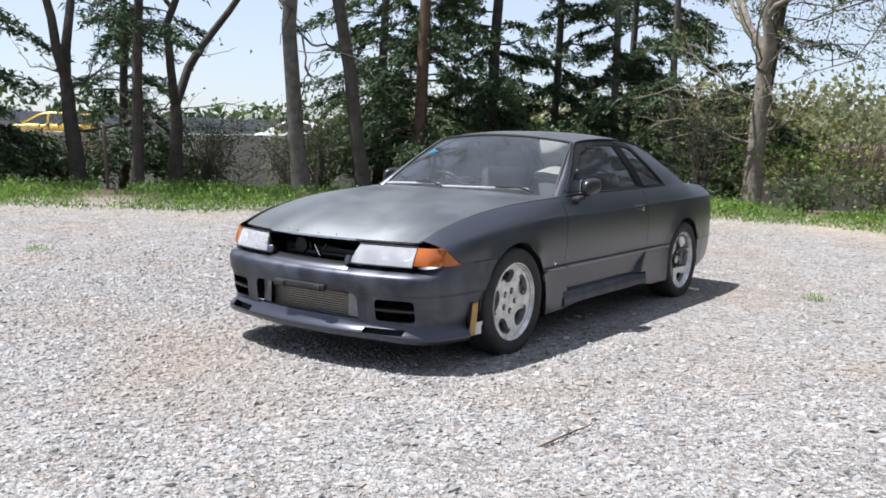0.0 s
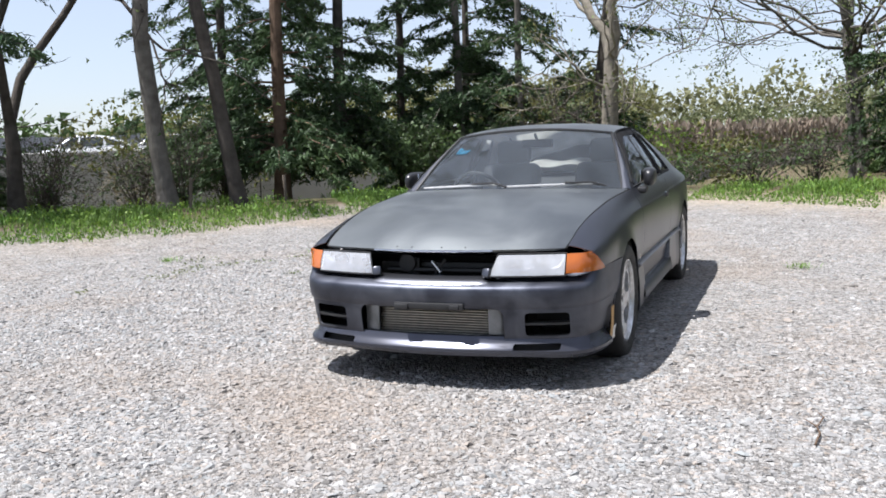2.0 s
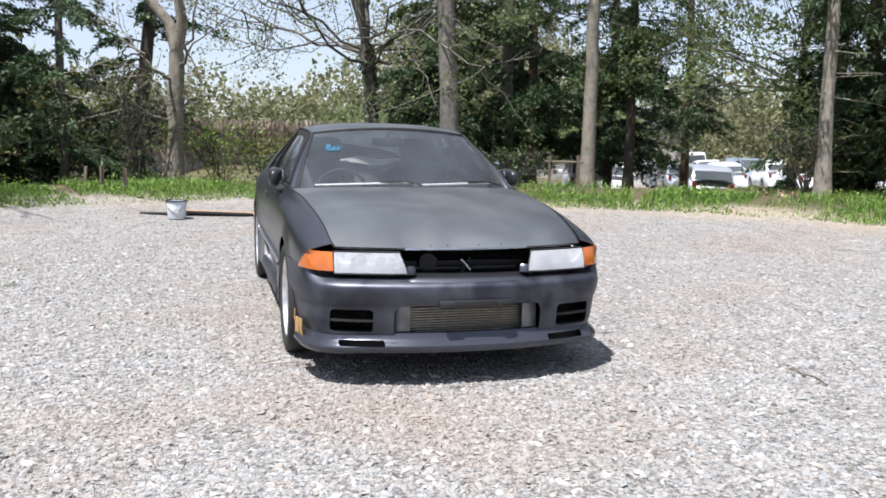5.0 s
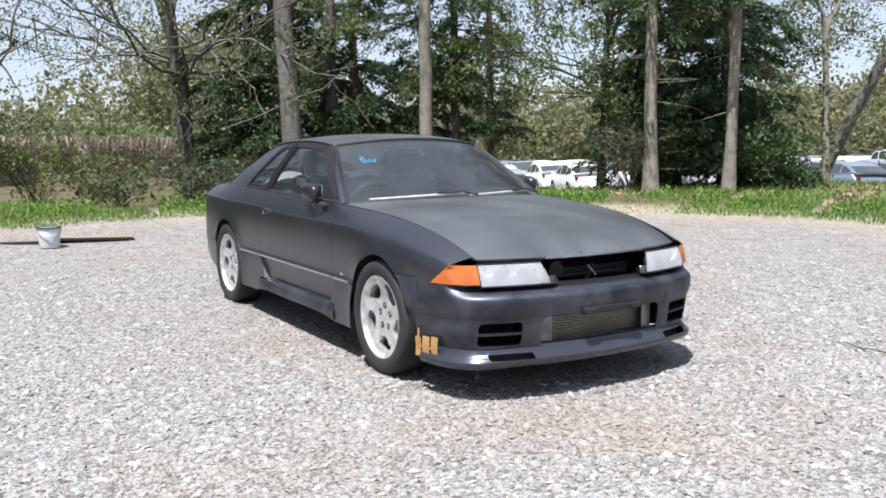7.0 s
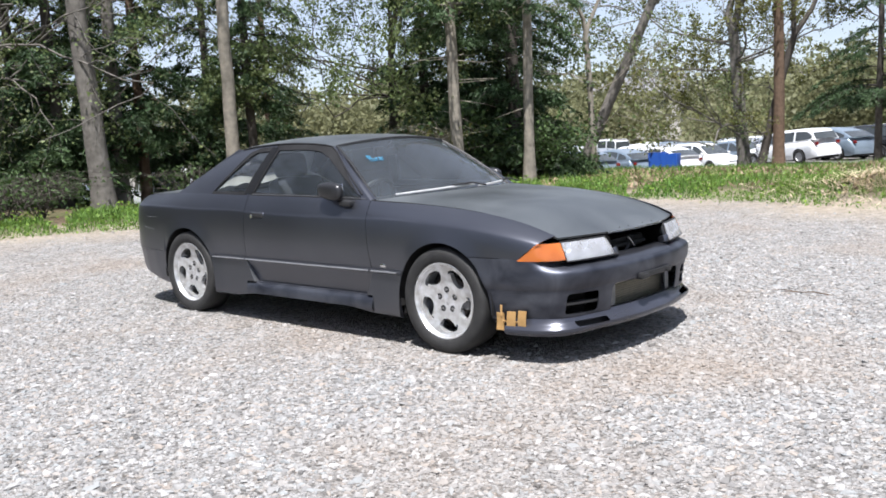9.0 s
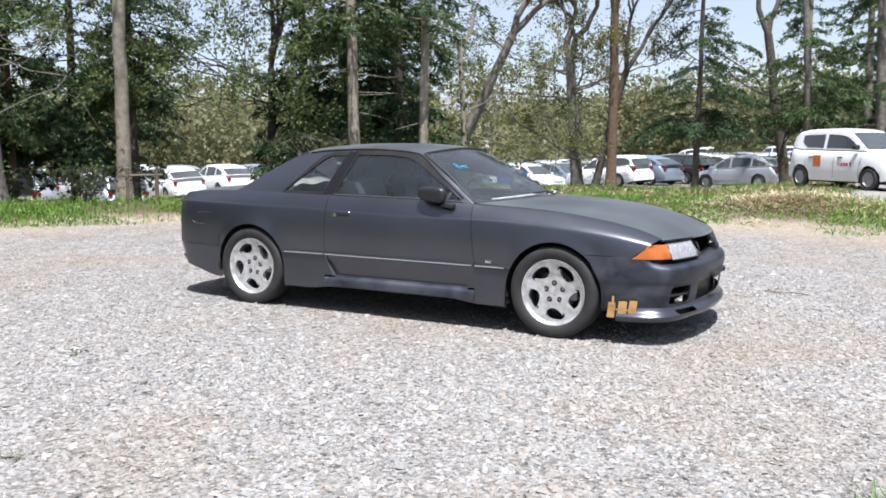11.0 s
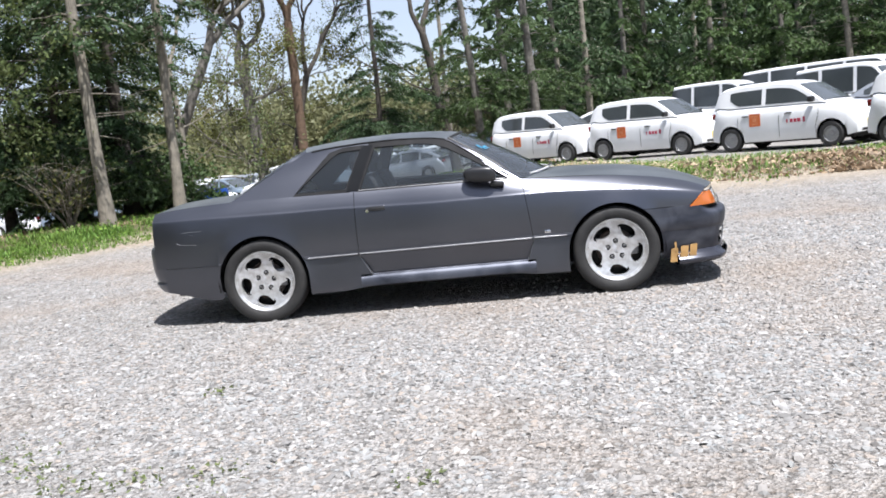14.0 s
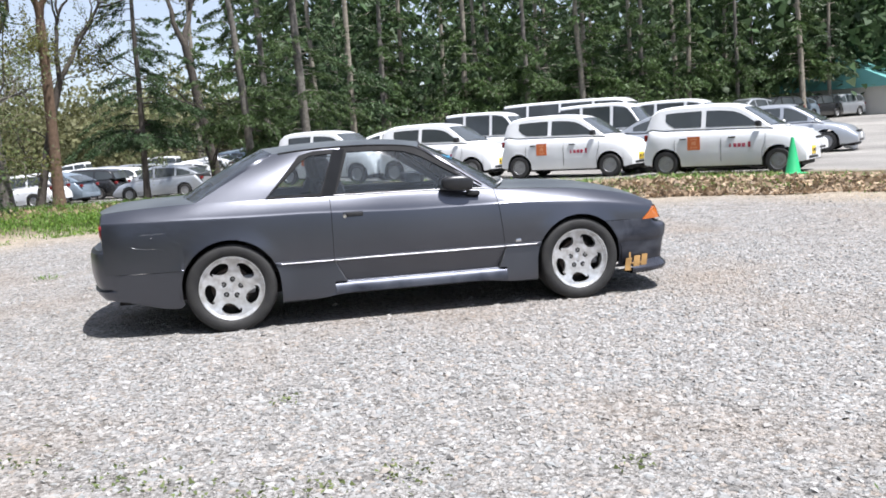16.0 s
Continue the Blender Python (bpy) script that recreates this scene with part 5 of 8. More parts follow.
class Wood:
    """Collects the tubes of one trunk and its limbs."""

    def __init__(self):
        self.v, self.f, self.n = [], [], 0

    def limb(self, pts, radii, sides=6):
        pts, radii = np.asarray(pts, float), np.asarray(radii, float)
        d = np.gradient(pts, axis=0)
        d /= np.maximum(np.linalg.norm(d, axis=1, keepdims=True), 1e-6)
        a = np.cross(d, np.array([0.31, 0.9, 0.17]))
        a /= np.maximum(np.linalg.norm(a, axis=1, keepdims=True), 1e-6)
        b = np.cross(d, a)
        t = np.linspace(0, 2 * math.pi, sides, endpoint=False)
        ring = pts[:, None] + radii[:, None, None] * (np.cos(t)[None, :, None] * a[:, None] + np.sin(t)[None, :, None] * b[:, None])
        m = len(pts)
        self.v.append(ring.reshape(-1, 3))
        i, j = np.meshgrid(np.arange(m - 1), np.arange(sides), indexing="ij")
        k = (j + 1) % sides
        q = np.stack([i * sides + j, i * sides + k, (i + 1) * sides + k, (i + 1) * sides + j], -1).reshape(-1, 4)
        self.f.append(q + self.n)
        self.n += m * sides

    def mesh(self, name, material, parent, label=""):
        return fast_mesh(name, np.concatenate(self.v), np.concatenate(self.f), material, parent, label, smooth=True)


def bark_mat(name, color, second):
    m = mat(name, color, 0.95, second=second, scale=7, amount=0.45, spec=0.15)
    n, l = m.node_tree.nodes, m.node_tree.links
    co = n.new("ShaderNodeTexCoord")
    mp = n.new("ShaderNodeMapping")
    mp.inputs["Scale"].default_value = (1, 1, 0.22)
    l.new(co.outputs["Object"], mp.inputs["Vector"])
    t = n.new("ShaderNodeTexNoise")
    t.inputs["Scale"].default_value, t.inputs["Detail"].default_value = 38, 6
    l.new(mp.outputs[0], t.inputs["Vector"])
    bp = n.new("ShaderNodeBump")
    bp.inputs["Strength"].default_value, bp.inputs["Distance"].default_value = 0.9, 0.03
    l.new(t.outputs["Fac"], bp.inputs["Height"])
    l.new(bp.outputs[0], n["Principled BSDF"].inputs["Normal"])
    return m


M["bark_grey"] = bark_mat("grey_bark", (0.2, 0.185, 0.165), (0.1, 0.092, 0.08))
M["bark_dark"] = bark_mat("dark_bark", (0.1, 0.088, 0.076), (0.055, 0.048, 0.042))
M["bark_pale"] = bark_mat("pale_bark", (0.3, 0.27, 0.22), (0.16, 0.145, 0.12))
M["bark_red"] = bark_mat("brown_bark", (0.17, 0.115, 0.08), (0.1, 0.07, 0.05))
M["needles"] = leaf_mat("cedar_needles", (0.034, 0.066, 0.03), (0.062, 0.1, 0.038), 0.5, 0.25)
M["needles_light"] = leaf_mat("fresh_needles", (0.075, 0.115, 0.04), (0.05, 0.085, 0.03), 0.5, 0.3)
M["spring"] = leaf_mat("spring_leaves", (0.17, 0.2, 0.08), (0.11, 0.15, 0.06), 0.45, 0.4)
M["bush"] = leaf_mat("evergreen_leaves", (0.04, 0.075, 0.024), (0.08, 0.125, 0.04), 0.5, 0.3)
M["vivid"] = leaf_mat("young_leaves", (0.2, 0.3, 0.045), (0.13, 0.22, 0.04), 0.45, 0.4)
M["grass"] = leaf_mat("grass", (0.085, 0.19, 0.03), (0.17, 0.26, 0.06), 0.5, 0.35)
M["dry"] = leaf_mat("dry_leaves", (0.36, 0.27, 0.18), (0.26, 0.185, 0.12), 0.5, 0.15)
M["vine_leaf"] = leaf_mat("buff_leaves", (0.2, 0.16, 0.09), (0.14, 0.13, 0.06), 0.4, 0.3)
M["olive_green"] = leaf_mat("loose_crown_leaves", (0.09, 0.13, 0.045), (0.14, 0.17, 0.065), 0.4, 0.4)
M["straw"] = leaf_mat("straw", (0.6, 0.5, 0.35), (0.45, 0.37, 0.25), 0.35, 0.15)
M["olive"] = leaf_mat("olive_leaves", (0.15, 0.14, 0.045), (0.1, 0.12, 0.035), 0.45, 0.35)


def trunk_line(base, lean, height, rng, wobble=0.12, n=14, bend=(0, 0)):
    hs = np.linspace(-0.15, height, n)
    p = np.zeros((n, 3))
    w = np.cumsum(rng.normal(size=(n, 2)) * wobble / n ** 0.5, axis=0)
    w -= w[1]
    u = np.clip(hs / height, 0, 1)
    p[:, 0] = base[0] + lean[0] * hs + w[:, 0] * u ** 0.5 + bend[0] * u * u
    p[:, 1] = base[1] + lean[1] * hs + w[:, 1] * u ** 0.5 + bend[1] * u * u
    p[:, 2] = base[2] + hs
    return p, hs


def trunk_radii(hs, dia, height):
    r = dia / 2 * np.clip(1 - 0.75 * hs / height, 0.12, 1)
    return r * (1 + 0.45 * np.exp(-np.maximum(hs, 0) / 0.22))


def conifer(base, dia, height, lean=(0, 0), low=1.2, limbs=55, reach=2.6, dense=1.0, seed=1, bark="bark_dark", leaves="needles",
            label="tall dark cedar with drooping sprays", dead=0, group="trees round the yard", detail=1.35, big=1.05):
    """A cedar: straight trunk, whorls of drooping limbs carrying flat sprays of needles."""
    rng = np.random.default_rng(seed)
    tree = empty("conifer_tree", label, "tree", Matrix.Translation(base), group)
    pts, hs = trunk_line((0, 0, 0), lean, height, rng, 0.1)
    wood = Wood()
    wood.limb(pts, trunk_radii(hs, dia, height), 12)
    C, A, LN = [], [], []
    twigs = Wood()
    for i in range(limbs):
        h = low + (height - low - 0.3) * (i / limbs) ** 2.4 + rng.normal() * 0.15
        h = min(max(h, 0.4), height - 0.4)
        at = np.array([np.interp(h, hs, pts[:, k]) for k in range(3)])
        az = rng.uniform(0, 2 * math.pi)
        L = reach * (1 - 0.75 * h / height) * rng.uniform(0.55, 1.1)
        u = np.linspace(0, 1, 7)
        out = np.array([math.cos(az), math.sin(az), 0])
        limb = at + out * (L * u)[:, None] + np.array([0, 0, 1]) * (L * (0.12 * u - rng.uniform(0.25, 0.5) * u * u))[:, None]
        limb[1:] += rng.normal(size=(6, 3)) * 0.035
        twigs.limb(limb, np.linspace(0.026, 0.005, 7) * (0.6 + 0.25 * L), 3)
        nb = int(24 * dense * L / 2 * detail) + 3
        us = rng.uniform(0.18, 1, nb)
        for w in us:
            o = np.array([np.interp(w, u, limb[:, k]) for k in range(3)])
            sgn = rng.choice((-1, 1))
            sd = np.array([-out[1], out[0], 0]) * sgn
            bl = rng.uniform(0.22, 0.55) * (1.15 - 0.6 * w) * (0.7 + 0.2 * L)
            dirn = out * rng.uniform(0.35, 0.9) + sd * rng.uniform(0.3, 1.0) + np.array([0, 0, rng.uniform(-0.5, 0.05)])
            dirn /= np.linalg.norm(dirn)
            nq = max(4, int(bl / 0.033 * detail))
            s = rng.uniform(0, 1, nq)
            c = o + dirn * (bl * s)[:, None] + np.array([0, 0, -1]) * (bl * 0.35 * s * s)[:, None] + rng.normal(size=(nq, 3)) * 0.035
            C.append(c)
            A.append(dirn + rng.normal(size=(nq, 3)) * 0.55 + np.array([0, 0, -0.25]))
            LN.append(rng.uniform(0.08, 0.18, nq) * big)
    for i in range(dead):
        h = rng.uniform(0.8, min(5, height * 0.6))
        at = np.array([np.interp(h, hs, pts[:, k]) for k in range(3)])
        az, L = rng.uniform(0, 2 * math.pi), rng.uniform(0.3, 1.3)
        u = np.linspace(0, 1, 5)
        d = np.array([math.cos(az), math.sin(az), rng.uniform(-0.4, 0.1)])
        twigs.limb(at + d * (L * u)[:, None] + rng.normal(size=(5, 3)) * 0.03 * u[:, None], np.linspace(0.014, 0.003, 5), 4)
    wood.mesh("trunk", bark, tree)
    twigs.mesh("branchwork", bark, tree)["kind"] = "stuff"
    C, A, LN = np.concatenate(C), np.concatenate(A), np.concatenate(LN)
    v, q = leaf_cloud(C, A, LN, LN * rng.uniform(0.13, 0.27, len(LN)), rng)
    fast_mesh("crown", v, q, leaves, tree)
    return tree


def broadleaf(base, dia, height, lean=(0, 0), fork=2.0, seed=2, leaves="spring", density=1.0, bark="bark_grey", spread=0.9, low_limbs=0, leaf=0.075,
              label="grey-barked tree with sparse young leaves", group="trees round the yard", prongs=2, bend=(0, 0), ivy=0, depth=3, reach=1.0, low_from=1.0):
    """A forked tree: limbs branch three times and end in loose sprays of small leaves."""
    rng = np.random.default_rng(seed)
    tree = empty("broadleaf_tree", label, "tree", Matrix.Translation(base), group)
    wood = Wood()
    pts, hs = trunk_line((0, 0, 0), lean, fork, rng, 0.06, 9, bend)
    r = dia / 2 * (1 - 0.25 * np.clip(hs / fork, 0, 1)) * (1 + 0.4 * np.exp(-np.maximum(hs, 0) / 0.2))
    wood.limb(pts, r, 12)
    C, A = [], []

    def grow(p, d, L, rad, level):
        n = 6
        u = np.linspace(0, 1, n)
        bendv = rng.normal(size=3) * 0.22
        bendv[2] += 0.12
        line = p + d * (L * u)[:, None] + bendv * (L * u * u)[:, None]
        line[1:] += rng.normal(size=(n - 1, 3)) * 0.02 * L
        wood.limb(line, np.linspace(rad, rad * 0.5, n), 8 if level == 0 else 5 if level < 3 else 3)
        if level >= depth:
            k = int(14 * density)
            if k:
                s = rng.uniform(0.2, 1.1, k)
                c = p + d * (L * s)[:, None] + bendv * (L * s * s)[:, None] + rng.normal(size=(k, 3)) * 0.11
                C.append(c)
                A.append(rng.normal(size=(k, 3)) + np.array([0, 0, -0.3]))
            return
        kids = (3, 4, 5, 4)[level] if level < 4 else 2
        for i in range(kids):
            w = rng.uniform(0.35, 1.0) if i else 1.0
            o = np.array([np.interp(w, u, line[:, k]) for k in range(3)])
            nd = d + rng.normal(size=3) * (0.5 + 0.12 * level) * spread
            nd[2] += 0.1
            nd /= np.linalg.norm(nd)
            grow(o, nd, L * rng.uniform(0.5, 0.78), rad * (0.5 if i else 0.55), level + 1)

    top = pts[-1]
    L0 = (height - fork) * 0.42
    for i in range(prongs):
        a = rng.uniform(0, 2 * math.pi) if prongs > 2 else (0.6 + math.pi * i + rng.uniform(-0.4, 0.4))
        d = np.array([math.cos(a) * 0.32 + lean[0], math.sin(a) * 0.32 + lean[1], 1.0])
        grow(top, d / np.linalg.norm(d), L0, r[-1] * (0.85 if prongs < 3 else 0.7), 0)
    for i in range(low_limbs):
        h = rng.uniform(min(low_from, fork * 0.8), fork)
        o = np.array([np.interp(h, hs, pts[:, k]) for k in range(3)])
        a = rng.uniform(0, 2 * math.pi)
        d = np.array([math.cos(a), math.sin(a), rng.uniform(0.0, 0.45)])
        grow(o, d / np.linalg.norm(d), rng.uniform(0.9, 1.6) * reach, dia * 0.1, 1)
    wood.mesh("trunk", bark, tree)
    if ivy:
        h = rng.uniform(0, fork, ivy)
        a = rng.uniform(0, 2 * math.pi, ivy)
        rr = np.interp(h, hs, r) + rng.uniform(0, 0.07, ivy)
        c = np.stack([np.interp(h, hs, pts[:, 0]) + rr * np.cos(a), np.interp(h, hs, pts[:, 1]) + rr * np.sin(a), h], -1)
        v, q = leaf_cloud(c, rng.normal(size=(ivy, 3)), np.full(ivy, 0.09), np.full(ivy, 0.07), rng)
        fast_mesh("ivy", v, q, "bush", tree, "ivy on the trunk")
    if C:
        C, A = np.concatenate(C), np.concatenate(A)
        ln = rng.uniform(0.6, 1.3, len(C)) * leaf
        v, q = leaf_cloud(C, A, ln, ln * 0.6, rng)
        fast_mesh("crown", v, q, leaves, tree)
    return tree


def shrub(base, width, height, seed, leaves="bush", count=900, leaf=0.07, label="dense evergreen shrub at the edge of the yard", twiggy=10, group="shrubs"):
    rng = np.random.default_rng(seed)
    ob = empty("shrub", label, "shrub", Matrix.Translation(base), group)
    wood = Wood()
    tips = []
    for i in range(twiggy):
        a, s = rng.uniform(0, 2 * math.pi), rng.uniform(0.1, 0.5)
        u = np.linspace(0, 1, 6)
        end = np.array([math.cos(a) * width * s, math.sin(a) * width * s, height * rng.uniform(0.55, 1.05)])
        line = end * u[:, None] + rng.normal(size=(6, 3)) * 0.05 * width * u[:, None] * 0.6
        line[0, 2] = -0.1
        wood.limb(line, np.linspace(0.012, 0.003, 6), 3)
        tips.append(line)
        for k in range(4):
            w = rng.uniform(0.3, 0.9)
            o = np.array([np.interp(w, u, line[:, j]) for j in range(3)])
            d = rng.normal(size=3) * 0.35 * width
            d[2] = abs(d[2])
            side = o + d * u[:, None]
            side[:, 2] = np.minimum(side[:, 2], height * (0.75 + 0.25 * (1 - u)))
            wood.limb(side, np.linspace(0.006, 0.002, 6), 3)
            tips.append(side)
    wood.mesh("stemwork", "bark_pale" if leaves in ("dry", "vine_leaf", "olive") else "bark_dark", ob)["kind"] = "stuff"
    if count:
        pick = rng.integers(0, len(tips), count)
        w = rng.uniform(0.25, 1.05, count)
        c = np.array([tips[p][min(5, int(5 * x))] for p, x in zip(pick, w)]) + rng.normal(size=(count, 3)) * np.array([0.1, 0.1, 0.08]) * max(width, height) * 0.7
        c[:, 2] = np.maximum(c[:, 2], 0.02)
        ln = rng.uniform(0.6, 1.4, count) * leaf
        v, q = leaf_cloud(c, rng.normal(size=(count, 3)) + np.array([0, 0, 0.3]), ln, ln * 0.55, rng)
        fast_mesh("leaves", v, q, leaves, ob)
    return ob


def G(x, y, dz=-0.03):
    d = edge_distance(x, y)
    z = ground_z(x, y)
    if -0.6 < d < 6:
        z += 0.07 * smooth01(-0.3, 0.8, d) * (1 - smooth01(1.5, 4.5, d))
    if d > 2.5 and y < 3 and x < 2:
        z -= 0.6 * smooth01(2.5, 9, d) + 1.5 * smooth01(5, 13, d) * smooth01(0, -6, y)
    return (x, y, z + mound(x, y) + dz)


def plant_woods():
    # behind the left of the coupe, towards the road
    broadleaf(G(-3.2, -10.7), 0.29, 9, (0.05, -0.03), 1.9, 11, density=0.25, bark="bark_dark", label="dark forked tree with few leaves", low_limbs=2)
    conifer(G(-3.3, -9.2), 0.19, 10, (-0.01, 0.01), 2.6, 26, 1.9, 0.5, 12, "bark_dark", label="slender dark trunk with thin crown")
    broadleaf(G(-4.6, -9.9), 0.27, 9, (-0.03, 0.02), 1.55, 13, density=0.12, bark="bark_dark", spread=1.1, label="dark bare tree forked low", low_limbs=1)
    broadleaf(G(-5.6, -7.7), 0.29, 10, (0.12, -0.12), 4.6, 14, density=0.15, bark="bark_grey", bend=(-0.35, 0.5), label="leaning grey trunk at the verge")
    broadleaf(G(-6.1, -6.7), 0.25, 10, (0.1, -0.12), 4.4, 15, density=0.4, bark="bark_dark", bend=(0.1, -0.1), label="leaning mossy trunk at the verge")
    conifer(G(-8.4, -7.3), 0.27, 13, (-0.01, 0.01), 0.9, 75, 2.3, 1.2, 16, "bark_red", dead=6)
    conifer(G(-11.4, -7.6), 0.30, 13, (-0.01, 0.0), 1.5, 85, 2.5, 1.2, 17, "bark_dark", dead=4)
    conifer(G(-13.6, -5.5), 0.23, 12, (0.0, -0.05), 0.5, 90, 2.4, 1.3, 18, "bark_grey")
    conifer(G(-12.8, -3.9), 0.19, 11, (0.0, 0.0), 0.6, 66, 1.9, 1.0, 19, "bark_grey", leaves="needles")
    conifer(G(-15.5, -6.2), 0.24, 13, (0.0, 0.02), 0.6, 95, 3.2, 1.3, 20, "bark_dark")
    conifer(G(-9.9, -9.6), 0.24, 12, (0.0, 0.02), 1.5, 90, 2.7, 1.2, 21, "bark_dark")
    conifer(G(-12.9, -6.8), 0.22, 12, (0.0, 0.01), 2.0, 48, 2.3, 1.0, 211, "bark_dark")
    conifer(G(-5.4, -12.6), 0.2, 11, (0.0, 0.02), 0.9, 70, 2.3, 0.8, 23, "bark_dark")
    conifer(G(-2.0, -12.3), 0.2, 10, (0.0, 0.02), 0.7, 80, 2.4, 0.8, 24, "bark_dark")
    conifer(G(-0.6, -12.6), 0.2, 10, (0.02, 0.02), 0.7, 48, 2.4, 0.8, 241, "bark_dark")
    broadleaf(G(-11.75, -1.8), 0.38, 9, (0.0, 0.02), 2.6, 25, density=0.8, bark="bark_pale", low_limbs=5, leaves="olive", label="pale-barked tree forked above eye height", leaf=0.06, reach=1.2)
    conifer(G(-14.3, -2.7), 0.34, 12, (0.0, 0.1), 1.6, 46, 2.1, 0.9, 26, "bark_dark")
    shrub(G(-10.6, -2.4), 1.9, 2.3, 27, "needles_light", 500, 0.06, "arching shrub with small buds", 26)
    shrub(G(-12.6, -0.9), 2.2, 1.4, 28, "vivid", 900, 0.07, "bright green young shrub beside the yard", 20)
    shrub(G(-13.6, 0.3), 2.6, 1.2, 29, "olive", 1500, 0.085, "bright green young shrub beside the yard")
    shrub(G(-9.2, 1.1), 1.7, 0.65, 30, "bush", 450, 0.06, twiggy=20)
    shrub(G(-9.0, -0.2), 1.5, 0.55, 301, "bush", 400, 0.07)
    shrub(G(-10.0, 2.0), 1.6, 0.8, 302, "bush", 500, 0.06, twiggy=22)
    shrub(G(-9.6, 4.4), 1.5, 0.8, 303, "bush", 500, 0.06, twiggy=18)
    # tree with spreading pale crown, far corner
    broadleaf(G(-16.5, 3.1), 0.42, 9, (0.0, -0.09), 3.3, 31, low_from=2.6, density=2.9, leaf=0.065, bark="bark_grey", spread=1.15, low_limbs=11, reach=2.8, ivy=250, label="forked ivy-grown tree with spreading pale crown", prongs=3)
    conifer(G(-17.2, 4.9), 0.3, 11, (0, 0), 0.5, 120, 2.0, 1.6, 311, "bark_dark", leaves="bush", label="dense mid-green evergreen behind the forked tree", big=1.3)
    # trunks in a row towards the car park
    broadleaf(G(-10.7, 3.5), 0.4, 11, (-0.005, -0.03), 5.5, 32, density=0.7, bark="bark_grey", label="thick straight grey trunk at the verge")
    broadleaf(G(-14.3, 5.9), 0.33, 11, (0.0, -0.03), 5, 33, density=0.7, bark="bark_grey", label="straight grey trunk behind the verge", bend=(0.2, 0.1))
    conifer(G(-14.5, 6.6), 0.26, 13, (0, 0), 1.8, 90, 2.2, 1.2, 34, "bark_red")
    conifer(G(-14.0, 4.4), 0.26, 13, (0, 0), 1.0, 95, 2.0, 1.1, 340, "bark_dark")
    broadleaf(G(-10.8, 6.45), 0.3, 11, (0.01, 0.01), 5.2, 35, density=0.6, bark="bark_pale", label="pale lichen-spotted straight trunk", low_limbs=0)
    conifer(G(-17.0, 12.3), 0.28, 13, (0, 0), 2.8, 45, 2.2, 0.8, 36, "bark_red")
    conifer(G(-12.4, 8.2), 0.24, 13, (0, 0), 2.7, 60, 1.7, 1.1, 37, "bark_dark")
    conifer(G(-15.6, 9.2), 0.26, 13, (0, 0), 2.0, 90, 2.3, 1.2, 38, "bark_dark")
    conifer(G(-18.2, 7.6), 0.26, 13, (0, 0), 1.6, 90, 2.4, 1.2, 381, "bark_dark")
    conifer(G(-7.1, 9.3), 0.26, 13, (-0.01, 0.0), 3.6, 34, 1.9, 0.7, 39, "bark_pale", dead=12, label="straight pale cedar trunk with dead lower twigs")
    conifer(G(-6.0, 10.2), 0.22, 13, (0.03, 0.02), 3.6, 34, 1.9, 0.7, 40, "bark_pale", dead=6, label="straight pale cedar trunk")
    conifer(G(-9.0, 11.8), 0.3, 13, (0, 0), 0.8, 100, 2.1, 1.3, 41, "bark_dark")
    conifer(G(-7.9, 12.4), 0.34, 13, (0, 0), 0.6, 105, 2.2, 1.3, 42, "bark_dark")
    broadleaf(G(-11.4, 11.8), 0.24, 10, (0.0, 0.01), 3.4, 424, density=7.0, bark="bark_dark", spread=1.2, low_limbs=13, low_from=2.4, reach=2.5, leaf=0.08, leaves="olive_green", label="dark forked tree with a loose pale crown", prongs=3)
    conifer(G(-10.9, 12.6), 0.26, 13, (0, 0), 1.4, 80, 1.8, 1.2, 425, "bark_dark")
    conifer(G(-10.2, 14.8), 0.3, 13, (0, 0), 1.4, 90, 2.3, 1.2, 421, "bark_dark")
    shrub(G(-8.0, 9.6), 1.6, 1.5, 423, "olive", 500, 0.07, "brown-tipped cypress bush below the cedars", 22)
    broadleaf(G(-7.4, 15.0), 0.17, 9, (-0.02, -0.01), 3.4, 43, density=1.3, bark="bark_pale", low_limbs=5, reach=1.4, label="thin forked trunk beside the car park", ivy=120)
    broadleaf(G(-9.3, 17.2), 0.34, 10, (0.4, 0.25), 4.5, 44, density=0.25, bark="bark_grey", label="strongly leaning grey trunk")
    broadleaf(G(-6.9, 25.9), 0.4, 12, (0.02, 0.0), 6.5, 45, density=0.3, bark="bark_red", label="straight brown trunk beside the car park")
    broadleaf(G(-9.0, 28.1), 0.5, 11, (-0.05, -0.02), 5.2, 46, density=6.0, bark="bark_grey", leaves="olive", low_limbs=10, reach=2.6, label="forked tree with yellowing leaves", leaf=0.1, ivy=200)
    broadleaf(G(-7.6, 26.0), 0.3, 10, (0.24, 0.1), 4.5, 47, low_limbs=3, reach=1.6, density=1.5, bark="bark_dark", label="leaning dark trunk beside the car park")
    conifer(G(-4.1, 27.2), 0.25, 12, (0.02, 0.0), 2.4, 70, 2.9, 1.0, 48, "bark_dark")
    broadleaf(G(-1.5, 31.6), 0.42, 12, (-0.15, 0.0), 6, 49, low_limbs=6, reach=2.2, density=3.0, bark="bark_dark", label="leaning dark trunk above the car park")
    conifer(G(-0.2, 27.5), 0.34, 13, (-0.05, 0), 2.2, 64, 2.6, 0.9, 50, "bark_grey", dead=6, leaves="needles_light")
    conifer(G(2.0, 28.4), 0.42, 14, (-0.02, 0), 1.5, 64, 2.8, 1.0, 51, "bark_grey", dead=8, leaves="needles_light")
    # wood behind the vans
    rng = np.random.default_rng(77)
